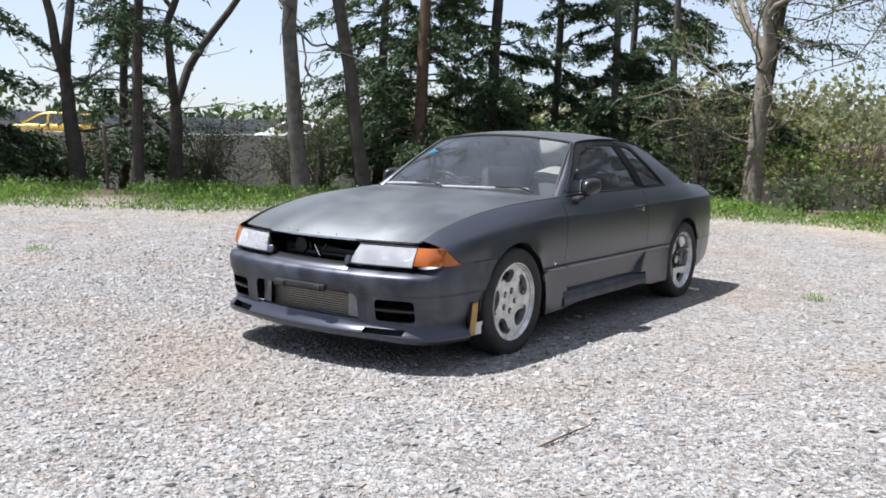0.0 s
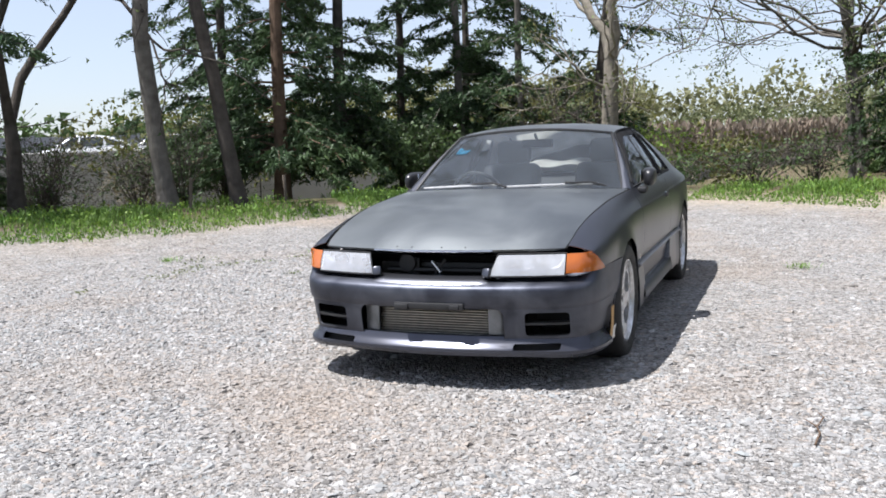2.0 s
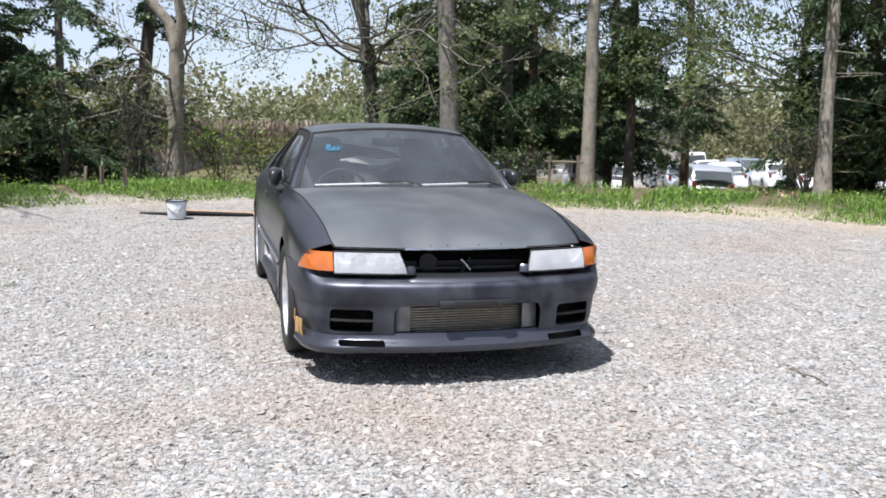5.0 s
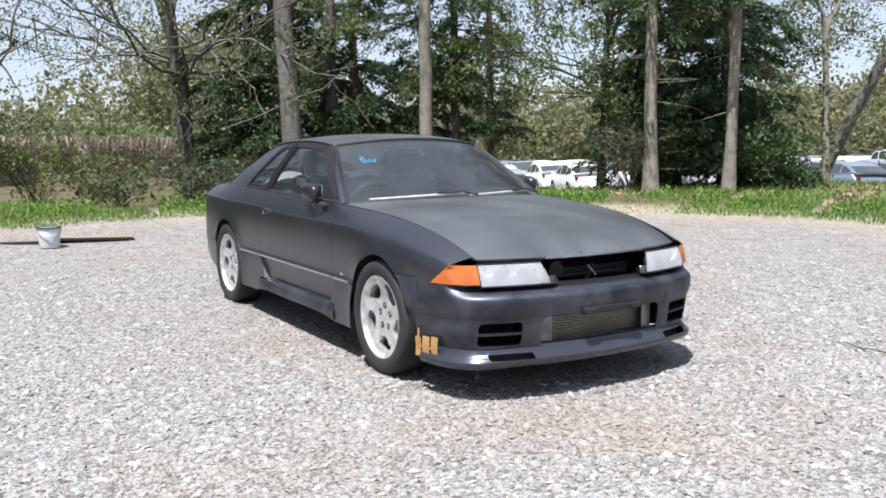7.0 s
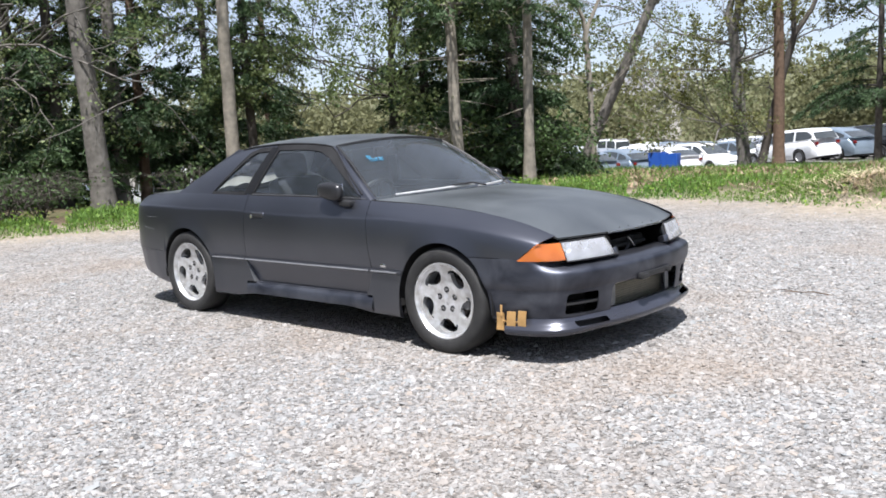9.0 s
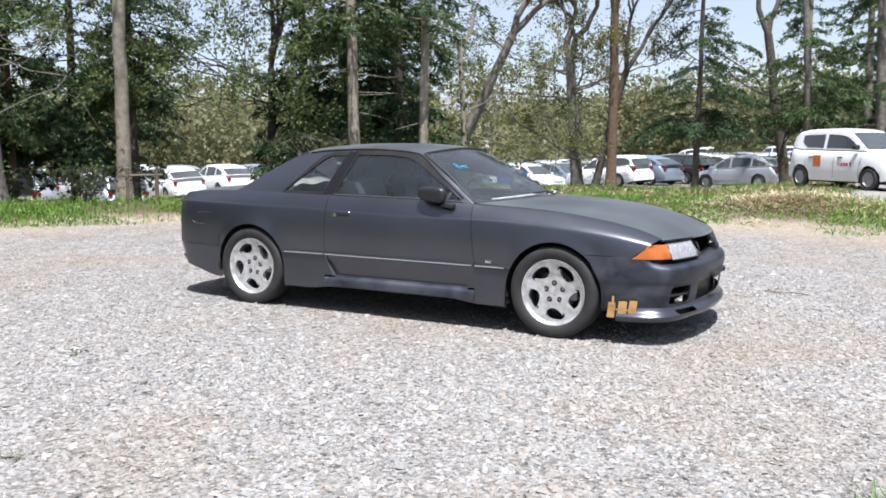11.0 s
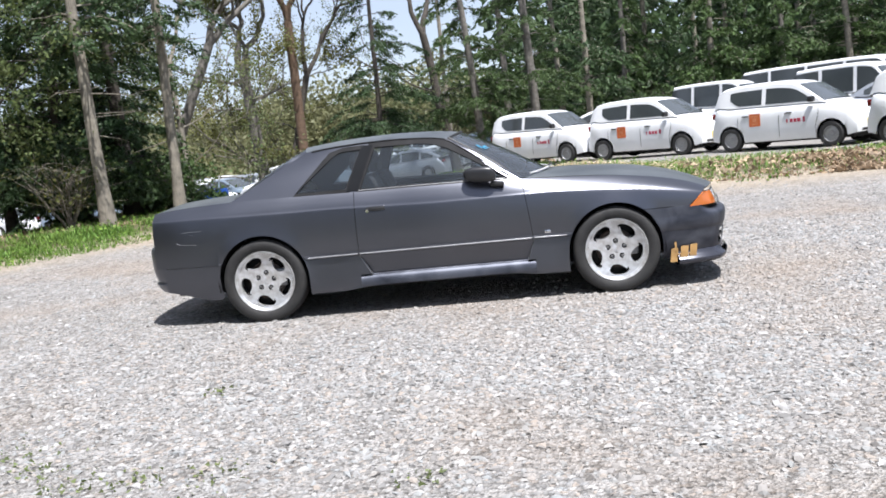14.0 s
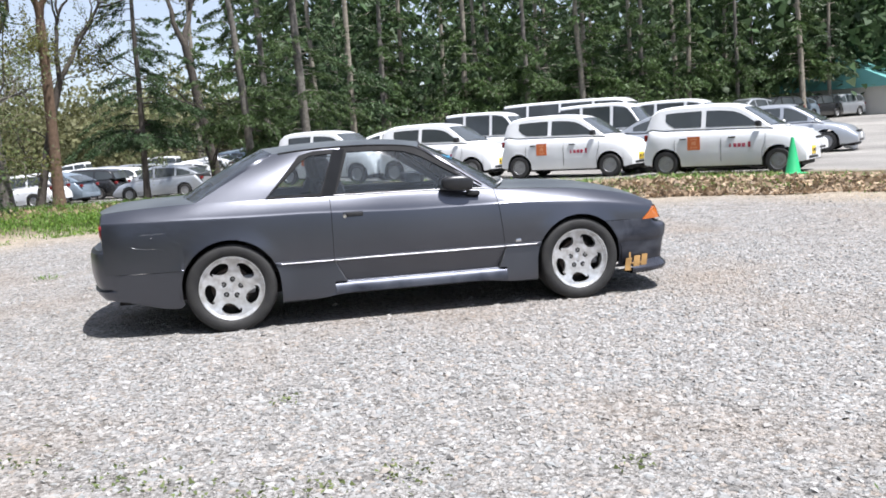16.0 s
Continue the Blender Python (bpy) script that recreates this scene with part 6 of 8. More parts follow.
    kinds = [conifer((0, 0, -400), 0.32, 17, (0.01, 0.0), 2.8, 62, 2.8, 1.0, 60 + i, ("bark_pale", "bark_grey", "bark_pale")[i % 3], leaves=("needles", "bush", "needles", "bush")[i % 4],
                     dead=6, label="tall straight conifer in the wood behind the vans", group="wood behind the vans", detail=0.7, big=2.2) for i in range(4)]
    spots = [(4.5, 33), (6.9, 38.5), (8.2, 39.5), (10.5, 36), (12.4, 40), (14.2, 37), (16.3, 41), (17.5, 37.5), (19.5, 42), (21.5, 39), (23.4, 44), (25.5, 41), (27.5, 46), (30, 43), (32, 48),
             (33.5, 41.5), (12.0, 46), (15.6, 48), (20, 50), (24.5, 52), (29, 54), (35.5, 50), (38, 45), (8.5, 46), (4.0, 42), (1.0, 38), (6.0, 50), (-2.5, 46), (40.5, 52)]
    for i, (x, y) in enumerate(spots):
        src = kinds[i % 4]
        m = Matrix.Translation(G(x, y)) @ pose(0, 0, 0, rng.uniform(-1.5, 1.5), rng.uniform(-1.5, 1.5), rng.uniform(0, 360))
        s = rng.uniform(0.85, 1.2)
        if i < 4:
            src.matrix_world = m
            continue
        copy_thing(src, m).scale = (s, s, rng.uniform(0.9, 1.15))
    for i, (x, y) in enumerate(((-6.9, -9.4), (-8.0, -10.2), (-6.2, -10.8), (-7.4, -11.8), (-9.2, -11.4), (-5.4, -10.2), (-8.8, -8.9), (-4.0, -12.2), (-6.6, -8.2), (-10.2, -12.4))):
        shrub(G(x, y), 2.0, 1.3 + 0.2 * (i % 3), 700 + i, ("bush", "vine_leaf", "bush")[i % 3], 420, 0.06, "bare twiggy scrub with a few buds", 20)
    # undergrowth under the wood and round the yard
    shr = [shrub((0, 0, -400), 2.4, 1.6, 80 + i, ("bush", "needles_light", "bush")[i], 1500, 0.1, "dark undergrowth below the trees") for i in range(3)]
    places = [(-8.4, 11.0), (-10.6, -5.4), (-9.8, 12.8), (-6.8, 12.0), (8, 36), (11, 35.5), (14, 36.5), (17, 38), (20, 38.5), (23, 40), (26, 41.5), (29, 43), (5, 34), (32, 44.5)]
    for i, (x, y) in enumerate(places):
        m = Matrix.Translation(G(x, y)) @ pose(0, 0, 0, 0, 0, rng.uniform(0, 360))
        s = rng.uniform(0.6, 1.0) if y < 20 else rng.uniform(1.2, 1.9)
        if i < 3:
            shr[i].matrix_world = m
            continue
        copy_thing(shr[i % 3], m).scale = (s, s, s * rng.uniform(0.7, 1.0))


plant_woods()


def verge():
    """Grass blades and weeds along the edge of the yard, each one a separate small blade."""
    rng = np.random.default_rng(5)
    segs = [(EDGE[i], EDGE[i + 1]) for i in range(4, len(EDGE) - 3)]
    lens = np.array([math.dist(a, b) for a, b in segs])
    n = 84000
    pick = rng.choice(len(segs), n, p=lens / lens.sum())
    t, off = rng.uniform(0, 1, n), rng.gamma(1.7, 0.8, n) - 0.3
    a, b = np.array([s[0] for s in segs])[pick], np.array([s[1] for s in segs])[pick]
    d = (b - a) / lens[pick][:, None]
    nrm = np.stack([-d[:, 1], d[:, 0]], -1)
    # outside lies away from the coupe
    mid = (a + b) / 2
    nrm *= np.sign((nrm * mid).sum(1))[:, None]
    p = a + (b - a) * t[:, None] + nrm * off[:, None]
    keep = np.ones(n, bool)
    patch = np.array([noise.noise(Vector((x * 0.7, y * 0.7, 3.3))) for x, y in p])
    keep &= (patch > -0.12) | (rng.uniform(0, 1, n) < 0.2)
    keep &= (p[:, 0] < 0.9) | (p[:, 1] < 0) | (rng.uniform(0, 1, n) < np.where(p[:, 0] < 2.2, 0.3, 0.5))
    keep &= ~((p[:, 0] > 4.6) & (rng.uniform(0, 1, n) < 0.9) & (p[:, 1] < 7.2))
    p, off, patch = p[keep], off[keep], patch[keep]
    n = len(p)
    z = np.array([G(x, y, 0)[2] for x, y in p])
    h = rng.uniform(0.025, 0.105, n) * (0.6 + 0.8 * np.clip(off, 0, 1)) * (1 + 0.9 * np.clip(patch, 0, 1))
    w = rng.uniform(0.004, 0.011, n)
    az = rng.uniform(0, 2 * math.pi, n)
    lean = rng.uniform(0.1, 0.7, n) * h
    side = np.stack([-np.sin(az), np.cos(az), np.zeros(n)], -1) * w[:, None]
    root = np.column_stack([p, z - 0.01])
    tip = root + np.column_stack([np.cos(az) * lean, np.sin(az) * lean, h])
    midp = (root + tip) / 2 + np.column_stack([-np.cos(az) * lean * 0.2, -np.sin(az) * lean * 0.2, h * 0.12])
    v = np.empty((n, 4, 3))
    v[:, 0], v[:, 1], v[:, 2], v[:, 3] = root - side, midp + side * 0.9, tip, midp - side * 0.9
    ob = fast_mesh("verge_grass", v.reshape(-1, 3), np.arange(4 * n).reshape(n, 4), "grass")
    tagged(ob, "fresh green grass along the edge of the gravel", "grass", kind="stuff")
    # broad weeds
    m_ = 8000
    k = rng.integers(0, n, m_)
    c = root[k] + rng.normal(size=(m_, 3)) * np.array([0.12, 0.12, 0.0])
    c[:, 2] += rng.uniform(0.01, 0.16, m_) * (0.4 + np.clip(off[k], 0, 1))
    ln = rng.uniform(0.025, 0.06, m_)
    vv, q = leaf_cloud(c, rng.normal(size=(m_, 3)) * np.array([1, 1, 0.35]), ln, ln * 0.6, rng)
    ob = fast_mesh("verge_weeds", vv, q, "vivid")
    tagged(ob, "leafy weeds in the verge", "weeds", kind="stuff")
    # dead leaves on the bank before the car park
    m_ = 22000
    x = rng.uniform(3.4, 14, m_)
    base_y = np.interp(x, [3.4, 5.6, 6.8, 8.2, 12, 14], [6.3, 5.5, 4.3, 2.6, -1.0, -2.2])
    y = base_y + 5.4 * rng.uniform(0.0, 1, m_) ** 1.5
    ok = (x > 5.2) | (rng.uniform(0, 1, m_) < 0.25)
    x, y = x[ok], y[ok]
    zz = np.array([G(i, j, 0)[2] for i, j in zip(x, y)])
    bump_ = 0.16 * np.exp(-((y - np.interp(x, [3.4, 5.6, 6.8, 8.2, 12, 14], [6.3, 5.5, 4.3, 2.6, -1.0, -2.2]) - 1.3) / 0.8) ** 2)
    c = np.column_stack([x, y, zz + bump_ * rng.uniform(0, 1, len(x)) + 0.01])
    ln = rng.uniform(0.04, 0.12, len(x))
    vv, q = leaf_cloud(c, rng.normal(size=(len(x), 3)) * np.array([1, 1, 0.35]), ln, ln * 0.5, rng)
    ob = fast_mesh("dead_leaves", vv, q, "dry")
    tagged(ob, "dry brown leaves heaped along the bank", "leaves", kind="stuff")
    # leaf litter and scattered grass between the verge and the car park
    m_ = 9000
    x, y = rng.uniform(-9.5, 2.0, m_), rng.uniform(8.5, 24, m_)
    far = np.array([edge_distance(i, j) for i, j in zip(x, y)])
    ok = far > 0.8
    x, y = x[ok], y[ok]
    c = np.column_stack([x, y, [G(i, j, 0)[2] + 0.02 for i, j in zip(x, y)]])
    ln = rng.uniform(0.06, 0.2, len(x))
    vv, q = leaf_cloud(c, rng.normal(size=(len(x), 3)) * np.array([1, 1, 0.45]), ln, ln * 0.35, rng)
    tagged(fast_mesh("leaf_litter", vv, q, "dry"), "brown leaf litter and twigs before the car park", "leaves", kind="stuff")
    m_ = 7000
    seed_ = rng.integers(0, len(x), m_)
    p = np.column_stack([x[seed_], y[seed_]]) + rng.normal(size=(m_, 2)) * 0.15
    root = np.column_stack([p, [G(i, j, 0)[2] for i, j in p]])
    vv, q = leaf_cloud(root + np.array([0, 0, 0.06]), rng.normal(size=(m_, 3)) * 0.4 + np.array([0, 0, 1]), rng.uniform(0.1, 0.26, m_), np.full(m_, 0.016), rng)
    tagged(fast_mesh("rough_grass", vv, q, "grass"), "thin rough grass before the car park", "grass", kind="stuff")
    # dry straw tufts and grass on the bank
    m_ = 20000
    x = rng.uniform(0.5, 9.5, m_)
    y = np.interp(x, [0.5, 1.6, 2.8, 4.4, 5.6, 6.8], [7.3, 6.8, 6.4, 6.1, 5.5, 4.3]) + rng.uniform(0.3, 6.4, m_)
    heap = rng.uniform(0, 1, m_) < 0.36
    x = np.where(heap, rng.normal(1.9, 0.9, m_), x)
    y = np.where(heap, rng.normal(8.5, 0.5, m_), y)
    zz = np.array([G(i, j, 0)[2] for i, j in zip(x, y)])
    root = np.column_stack([x, y, zz - 0.01])
    az, h = rng.uniform(0, 2 * math.pi, m_), np.where(heap, rng.uniform(0.12, 0.38, m_), rng.uniform(0.04, 0.13, m_))
    rise = np.where(heap, rng.uniform(-0.1, 0.3, m_), 1.0) * h
    root[:, 2] += np.where(heap, rng.uniform(0, 0.07, m_), 0)
    flat = np.where(heap, 1.0, 0.7) * h
    tip = root + np.column_stack([np.cos(az) * flat, np.sin(az) * flat, rise])
    sd = np.stack([-np.sin(az), np.cos(az), np.zeros(m_)], -1) * 0.009
    v = np.empty((m_, 4, 3))
    v[:, 0], v[:, 1], v[:, 2], v[:, 3] = root - sd, (root + tip) / 2 + sd, tip, (root + tip) / 2 - sd
    half = heap | ((x > 2.6) & (rng.uniform(0, 1, m_) < 0.25))
    for nm, sel, mt, lab in (("straw_grass", half, "straw", "dry straw-coloured grass on the bank"), ("bank_grass", ~half, "grass", "green grass on the bank")):
        ob = fast_mesh(nm, v[sel].reshape(-1, 3), np.arange(4 * sel.sum()).reshape(-1, 4), mt)
        tagged(ob, lab, "grass", kind="stuff")




def yard_weeds():
    """Low green weeds that have come up between the stones."""
    rng = np.random.default_rng(61)
    tufts = [(-1.82, -3.58, 0.14), (-1.52, -3.79, 0.1), (-1.27, -4.02, 0.13), (-1.05, -3.99, 0.1), (-1.06, -2.74, 0.06), (-0.74, -3.98, 0.12), (-2.2, -3.3, 0.12), (-1.7, -4.3, 0.16), (0.15, -4.15, 0.07)]
    C = []
    for x, y, w in tufts:
        k = int(420 * w)
        p = rng.normal(size=(k, 2)) * w * 0.8 + (x, y)
        C.append(np.column_stack([p, [ground_z(i, j) + 0.006 + rng.uniform(0, 0.018) for i, j in p]]))
    C = np.concatenate(C)
    ln = rng.uniform(0.012, 0.032, len(C))
    v, q = leaf_cloud(C, rng.normal(size=(len(C), 3)) * np.array([1, 1, 0.5]), ln, ln * 0.5, rng)
    tagged(fast_mesh("yard_weeds", v, q, "spring"), "low green weeds between the stones", "weeds", kind="stuff")


verge()
yard_weeds()


def stone_mat():
    """Crushed stone: every loose stone takes its own tone, from near black through grey and tan to almost white."""
    m = bpy.data.materials.new("loose_stone")
    m.use_nodes = True
    n, l = m.node_tree.nodes, m.node_tree.links
    b = n["Principled BSDF"]
    b.inputs["Roughness"].default_value, b.inputs["Specular IOR Level"].default_value = 0.88, 0.2
    geo, ramp_ = n.new("ShaderNodeNewGeometry"), n.new("ShaderNodeValToRGB")
    e = ramp_.color_ramp.elements
    tones = [(0, (0.09, 0.087, 0.0842)), (0.04, (0.17, 0.166, 0.1605)), (0.2, (0.232, 0.227, 0.2217)), (0.38, (0.27, 0.264, 0.2568)), (0.5, (0.302, 0.265, 0.2308)), (0.58, (0.284, 0.278, 0.2688)),
             (0.7, (0.25, 0.262, 0.2629)), (0.8, (0.3, 0.294, 0.2848)), (0.95, (0.345, 0.338, 0.328)), (1, (0.42, 0.412, 0.4012))]
    e[0].position, e[0].color = tones[0][0], (*tones[0][1], 1)
    e[1].position, e[1].color = tones[-1][0], (*tones[-1][1], 1)
    for p, c in tones[1:-1]:
        e.new(p).color = (*c, 1)
    l.new(geo.outputs["Random Per Island"], ramp_.inputs[0])
    co, t, mx = n.new("ShaderNodeTexCoord"), n.new("ShaderNodeTexNoise"), n.new("ShaderNodeMix")
    t.inputs["Scale"].default_value, t.inputs["Detail"].default_value = 160, 3
    l.new(co.outputs["Object"], t.inputs["Vector"])
    grain = n.new("ShaderNodeMapRange")
    grain.inputs[3].default_value, grain.inputs[4].default_value = 0.8, 1.2
    l.new(t.outputs["Fac"], grain.inputs[0])
    mx.data_type, mx.blend_type = "RGBA", "MULTIPLY"
    mx.inputs[0].default_value = 1.0
    l.new(ramp_.outputs[0], mx.inputs[6])
    l.new(grain.outputs[0], mx.inputs[7])
    # warmer patches where soil comes through
    patch, fac, warm = n.new("ShaderNodeTexNoise"), n.new("ShaderNodeMapRange"), n.new("ShaderNodeMix")
    patch.inputs["Scale"].default_value, patch.inputs["Detail"].default_value = 0.55, 5
    l.new(co.outputs["Object"], patch.inputs["Vector"])
    fac.inputs[1].default_value, fac.inputs[2].default_value, fac.inputs[4].default_value = 0.48, 0.74, 0.6
    l.new(patch.outputs["Fac"], fac.inputs[0])
    warm.data_type = "RGBA"
    warm.inputs[7].default_value = (0.255, 0.212, 0.172, 1)
    l.new(fac.outputs[0], warm.inputs[0])
    l.new(mx.outputs[2], warm.inputs[6])
    l.new(warm.outputs[2], b.inputs["Base Color"])
    return m


def gravel():
    """Loose crushed stones over the yard, thickest on the open side of the coupe, where one looks down on them."""
    rng = np.random.default_rng(9)
    dense, thin = 52000, 22000
    a = np.concatenate([radians(-38) + radians(72) * rng.normal(size=dense), rng.uniform(0, 2 * math.pi, thin)])
    r = np.concatenate([np.abs(3.3 + 1.1 * rng.normal(size=dense)), 2.2 + 6.6 * rng.uniform(0, 1, thin) ** 0.8])
    x, y = r * np.cos(a), r * np.sin(a)
    ok = np.array([edge_distance(i, j) < -0.2 for i, j in zip(x, y)])
    ok &= (np.abs(x) > 2.1) | (np.abs(y) > 0.8) | (rng.uniform(0, 1, len(x)) < 0.2)
    x, y = x[ok], y[ok]
    n = len(x)
    z = np.array([ground_z(i, j) + 0.03 * noise.noise(Vector((i * 0.35, j * 0.35, 2.0))) * smooth01(2.5, 5, math.hypot(i, j)) for i, j in zip(x, y)])
    s = np.clip(rng.lognormal(-4.5, 0.36, n), 0.005, 0.026)
    base = np.array([(1, 0.1, -0.3), (0.0, 0.95, -0.3), (-1.0, 0.0, -0.3), (-0.05, -0.9, -0.3), (0.5, 0.2, 0.5), (-0.45, 0.35, 0.55), (0.0, -0.5, 0.5)])
    tri = np.array([(0, 1, 4), (1, 5, 4), (1, 2, 5), (2, 3, 6), (2, 6, 5), (3, 0, 6), (0, 4, 6), (4, 5, 6)])
    v = base[None] * (1 + rng.normal(size=(n, 7, 3)) * 0.24)
    v *= s[:, None, None] * np.stack([rng.uniform(0.85, 1.6, n), rng.uniform(0.7, 1.1, n), rng.uniform(0.35, 0.75, n)], -1)[:, None]
    t = rng.uniform(0, 2 * math.pi, n)
    c, sn = np.cos(t)[:, None], np.sin(t)[:, None]
    vx, vy = v[:, :, 0] * c - v[:, :, 1] * sn, v[:, :, 0] * sn + v[:, :, 1] * c
    tilt = rng.normal(size=(n, 2)) * 0.14
    vz = v[:, :, 2] + vx * tilt[:, :1] + vy * tilt[:, 1:]
    v = np.stack([vx + x[:, None], vy + y[:, None], vz + z[:, None] + s[:, None] * 0.18], -1)
    q = (np.arange(n) * 7)[:, None, None] + tri[None]
    ob = fast_mesh("gravel_stones", v.reshape(-1, 3), q.reshape(-1, 3), stone_mat())
    tagged(ob, "loose pale crushed stones on the yard", "gravel", kind="stuff")


gravel()

# ---- parked vehicles ----
M["white"] = mat("white_car_paint", (0.78, 0.79, 0.8), 0.25, second=(0.7, 0.71, 0.72), scale=2, coat=0.5, amount=0.3)
M["silver"] = mat("silver_car_paint", (0.45, 0.47, 0.5), 0.3, 0.6, second=(0.4, 0.42, 0.45), scale=2, coat=0.4)
M["slate"] = mat("pale_blue_car_paint", (0.27, 0.33, 0.39), 0.3, 0.5, second=(0.23, 0.29, 0.35), scale=2, coat=0.4)
M["charcoal"] = mat("black_car_paint", (0.02, 0.021, 0.023), 0.2, 0.2, second=(0.03, 0.03, 0.032), scale=2, coat=0.5)
M["taxi"] = mat("yellow_car_paint", (0.75, 0.42, 0.02), 0.3, second=(0.68, 0.38, 0.02), scale=2, coat=0.4)
M["hub"] = mat("steel_hub", (0.4, 0.4, 0.41), 0.4, 0.6, second=(0.28, 0.28, 0.28), scale=15)
M["clear"] = mat("lamp_clear", (0.7, 0.72, 0.74), 0.12, 0.3, second=(0.55, 0.57, 0.6), scale=12, coat=0.5)
M["red"] = mat("lamp_red", (0.2, 0.012, 0.012), 0.2, second=(0.14, 0.01, 0.01), scale=12, coat=0.5)
M["plate_yellow"] = mat("plate_yellow", (0.75, 0.55, 0.06), 0.45, second=(0.7, 0.5, 0.05))
M["plate_white"] = mat("plate_white", (0.75, 0.76, 0.75), 0.45, second=(0.68, 0.69, 0.68))
M["logo_orange"] = mat("logo_orange", (0.62, 0.16, 0.05), 0.5, second=(0.58, 0.14, 0.04))
M["emblem_pale"] = mat("emblem_pale", (0.75, 0.36, 0.2), 0.5, second=(0.7, 0.33, 0.18))
M["logo_red"] = mat("logo_red", (0.45, 0.05, 0.09), 0.5, second=(0.4, 0.04, 0.08))

# length, width, wheelbase, wheel radius, body line (x, z), cabin line (x, z) from tail to nose, window breaks
KINDS = {
    "kei": dict(L=3.4, W=1.475, wb=2.36, r=0.27, body=[(-1.7, 0.62), (-1.68, 0.98), (-1.2, 1.0), (0.0, 0.985), (0.75, 0.97), (1.05, 0.95), (1.4, 0.88), (1.58, 0.8), (1.67, 0.68), (1.7, 0.5)],
                cabin=[(-1.66, 0.97), (-1.57, 1.3), (-1.36, 1.45), (-0.6, 1.5), (0.1, 1.48), (0.42, 1.4), (1.08, 0.95)], posts=(-0.95, 0.02), roof_in=0.12, panes=(-1.36, -0.36, 0.9), glass_top=0.14, tail_rise=0.2),
    "van": dict(L=3.4, W=1.475, wb=2.42, r=0.27, body=[(-1.7, 0.7), (-1.69, 1.1), (0, 1.1), (0.95, 1.08), (1.3, 0.98), (1.55, 0.9), (1.66, 0.72), (1.7, 0.5)],
                cabin=[(-1.68, 1.1), (-1.62, 1.75), (-1.5, 1.87), (0, 1.9), (0.55, 1.85), (0.75, 1.75), (1.3, 0.98)], posts=(-0.8, 0.2), roof_in=0.08),
    "bus": dict(L=6.0, W=1.95, wb=3.4, r=0.34, body=[(-3.0, 0.8), (-2.98, 1.25), (0, 1.25), (2.2, 1.2), (2.7, 1.1), (2.95, 0.8), (3.0, 0.55)],
                cabin=[(-2.97, 1.25), (-2.9, 2.05), (-2.7, 2.2), (0, 2.24), (1.8, 2.2), (2.1, 2.08), (2.65, 1.15)], posts=(-1.7, -0.4, 0.9), roof_in=0.1),
    "hatch": dict(L=4.4, W=1.74, wb=2.7, r=0.31, body=[(-2.2, 0.6), (-2.18, 0.95), (-1.6, 0.98), (0, 0.93), (0.9, 0.92), (1.3, 0.87), (1.8, 0.76), (2.1, 0.62), (2.2, 0.48)],
                  cabin=[(-2.1, 0.98), (-1.5, 1.28), (-0.7, 1.46), (0.0, 1.48), (0.4, 1.42), (1.3, 0.88)], posts=(-0.95, 0.1), roof_in=0.2),
    "wagon": dict(L=4.5, W=1.7, wb=2.7, r=0.31, body=[(-2.25, 0.6), (-2.24, 0.95), (-1.6, 0.97), (0, 0.93), (0.9, 0.91), (1.4, 0.86), (1.9, 0.78), (2.15, 0.65), (2.25, 0.48)],
                  cabin=[(-2.2, 0.96), (-2.0, 1.3), (-1.7, 1.45), (-0.5, 1.5), (0.1, 1.48), (0.45, 1.38), (1.2, 0.9)], posts=(-1.1, 0.02), roof_in=0.16),
}


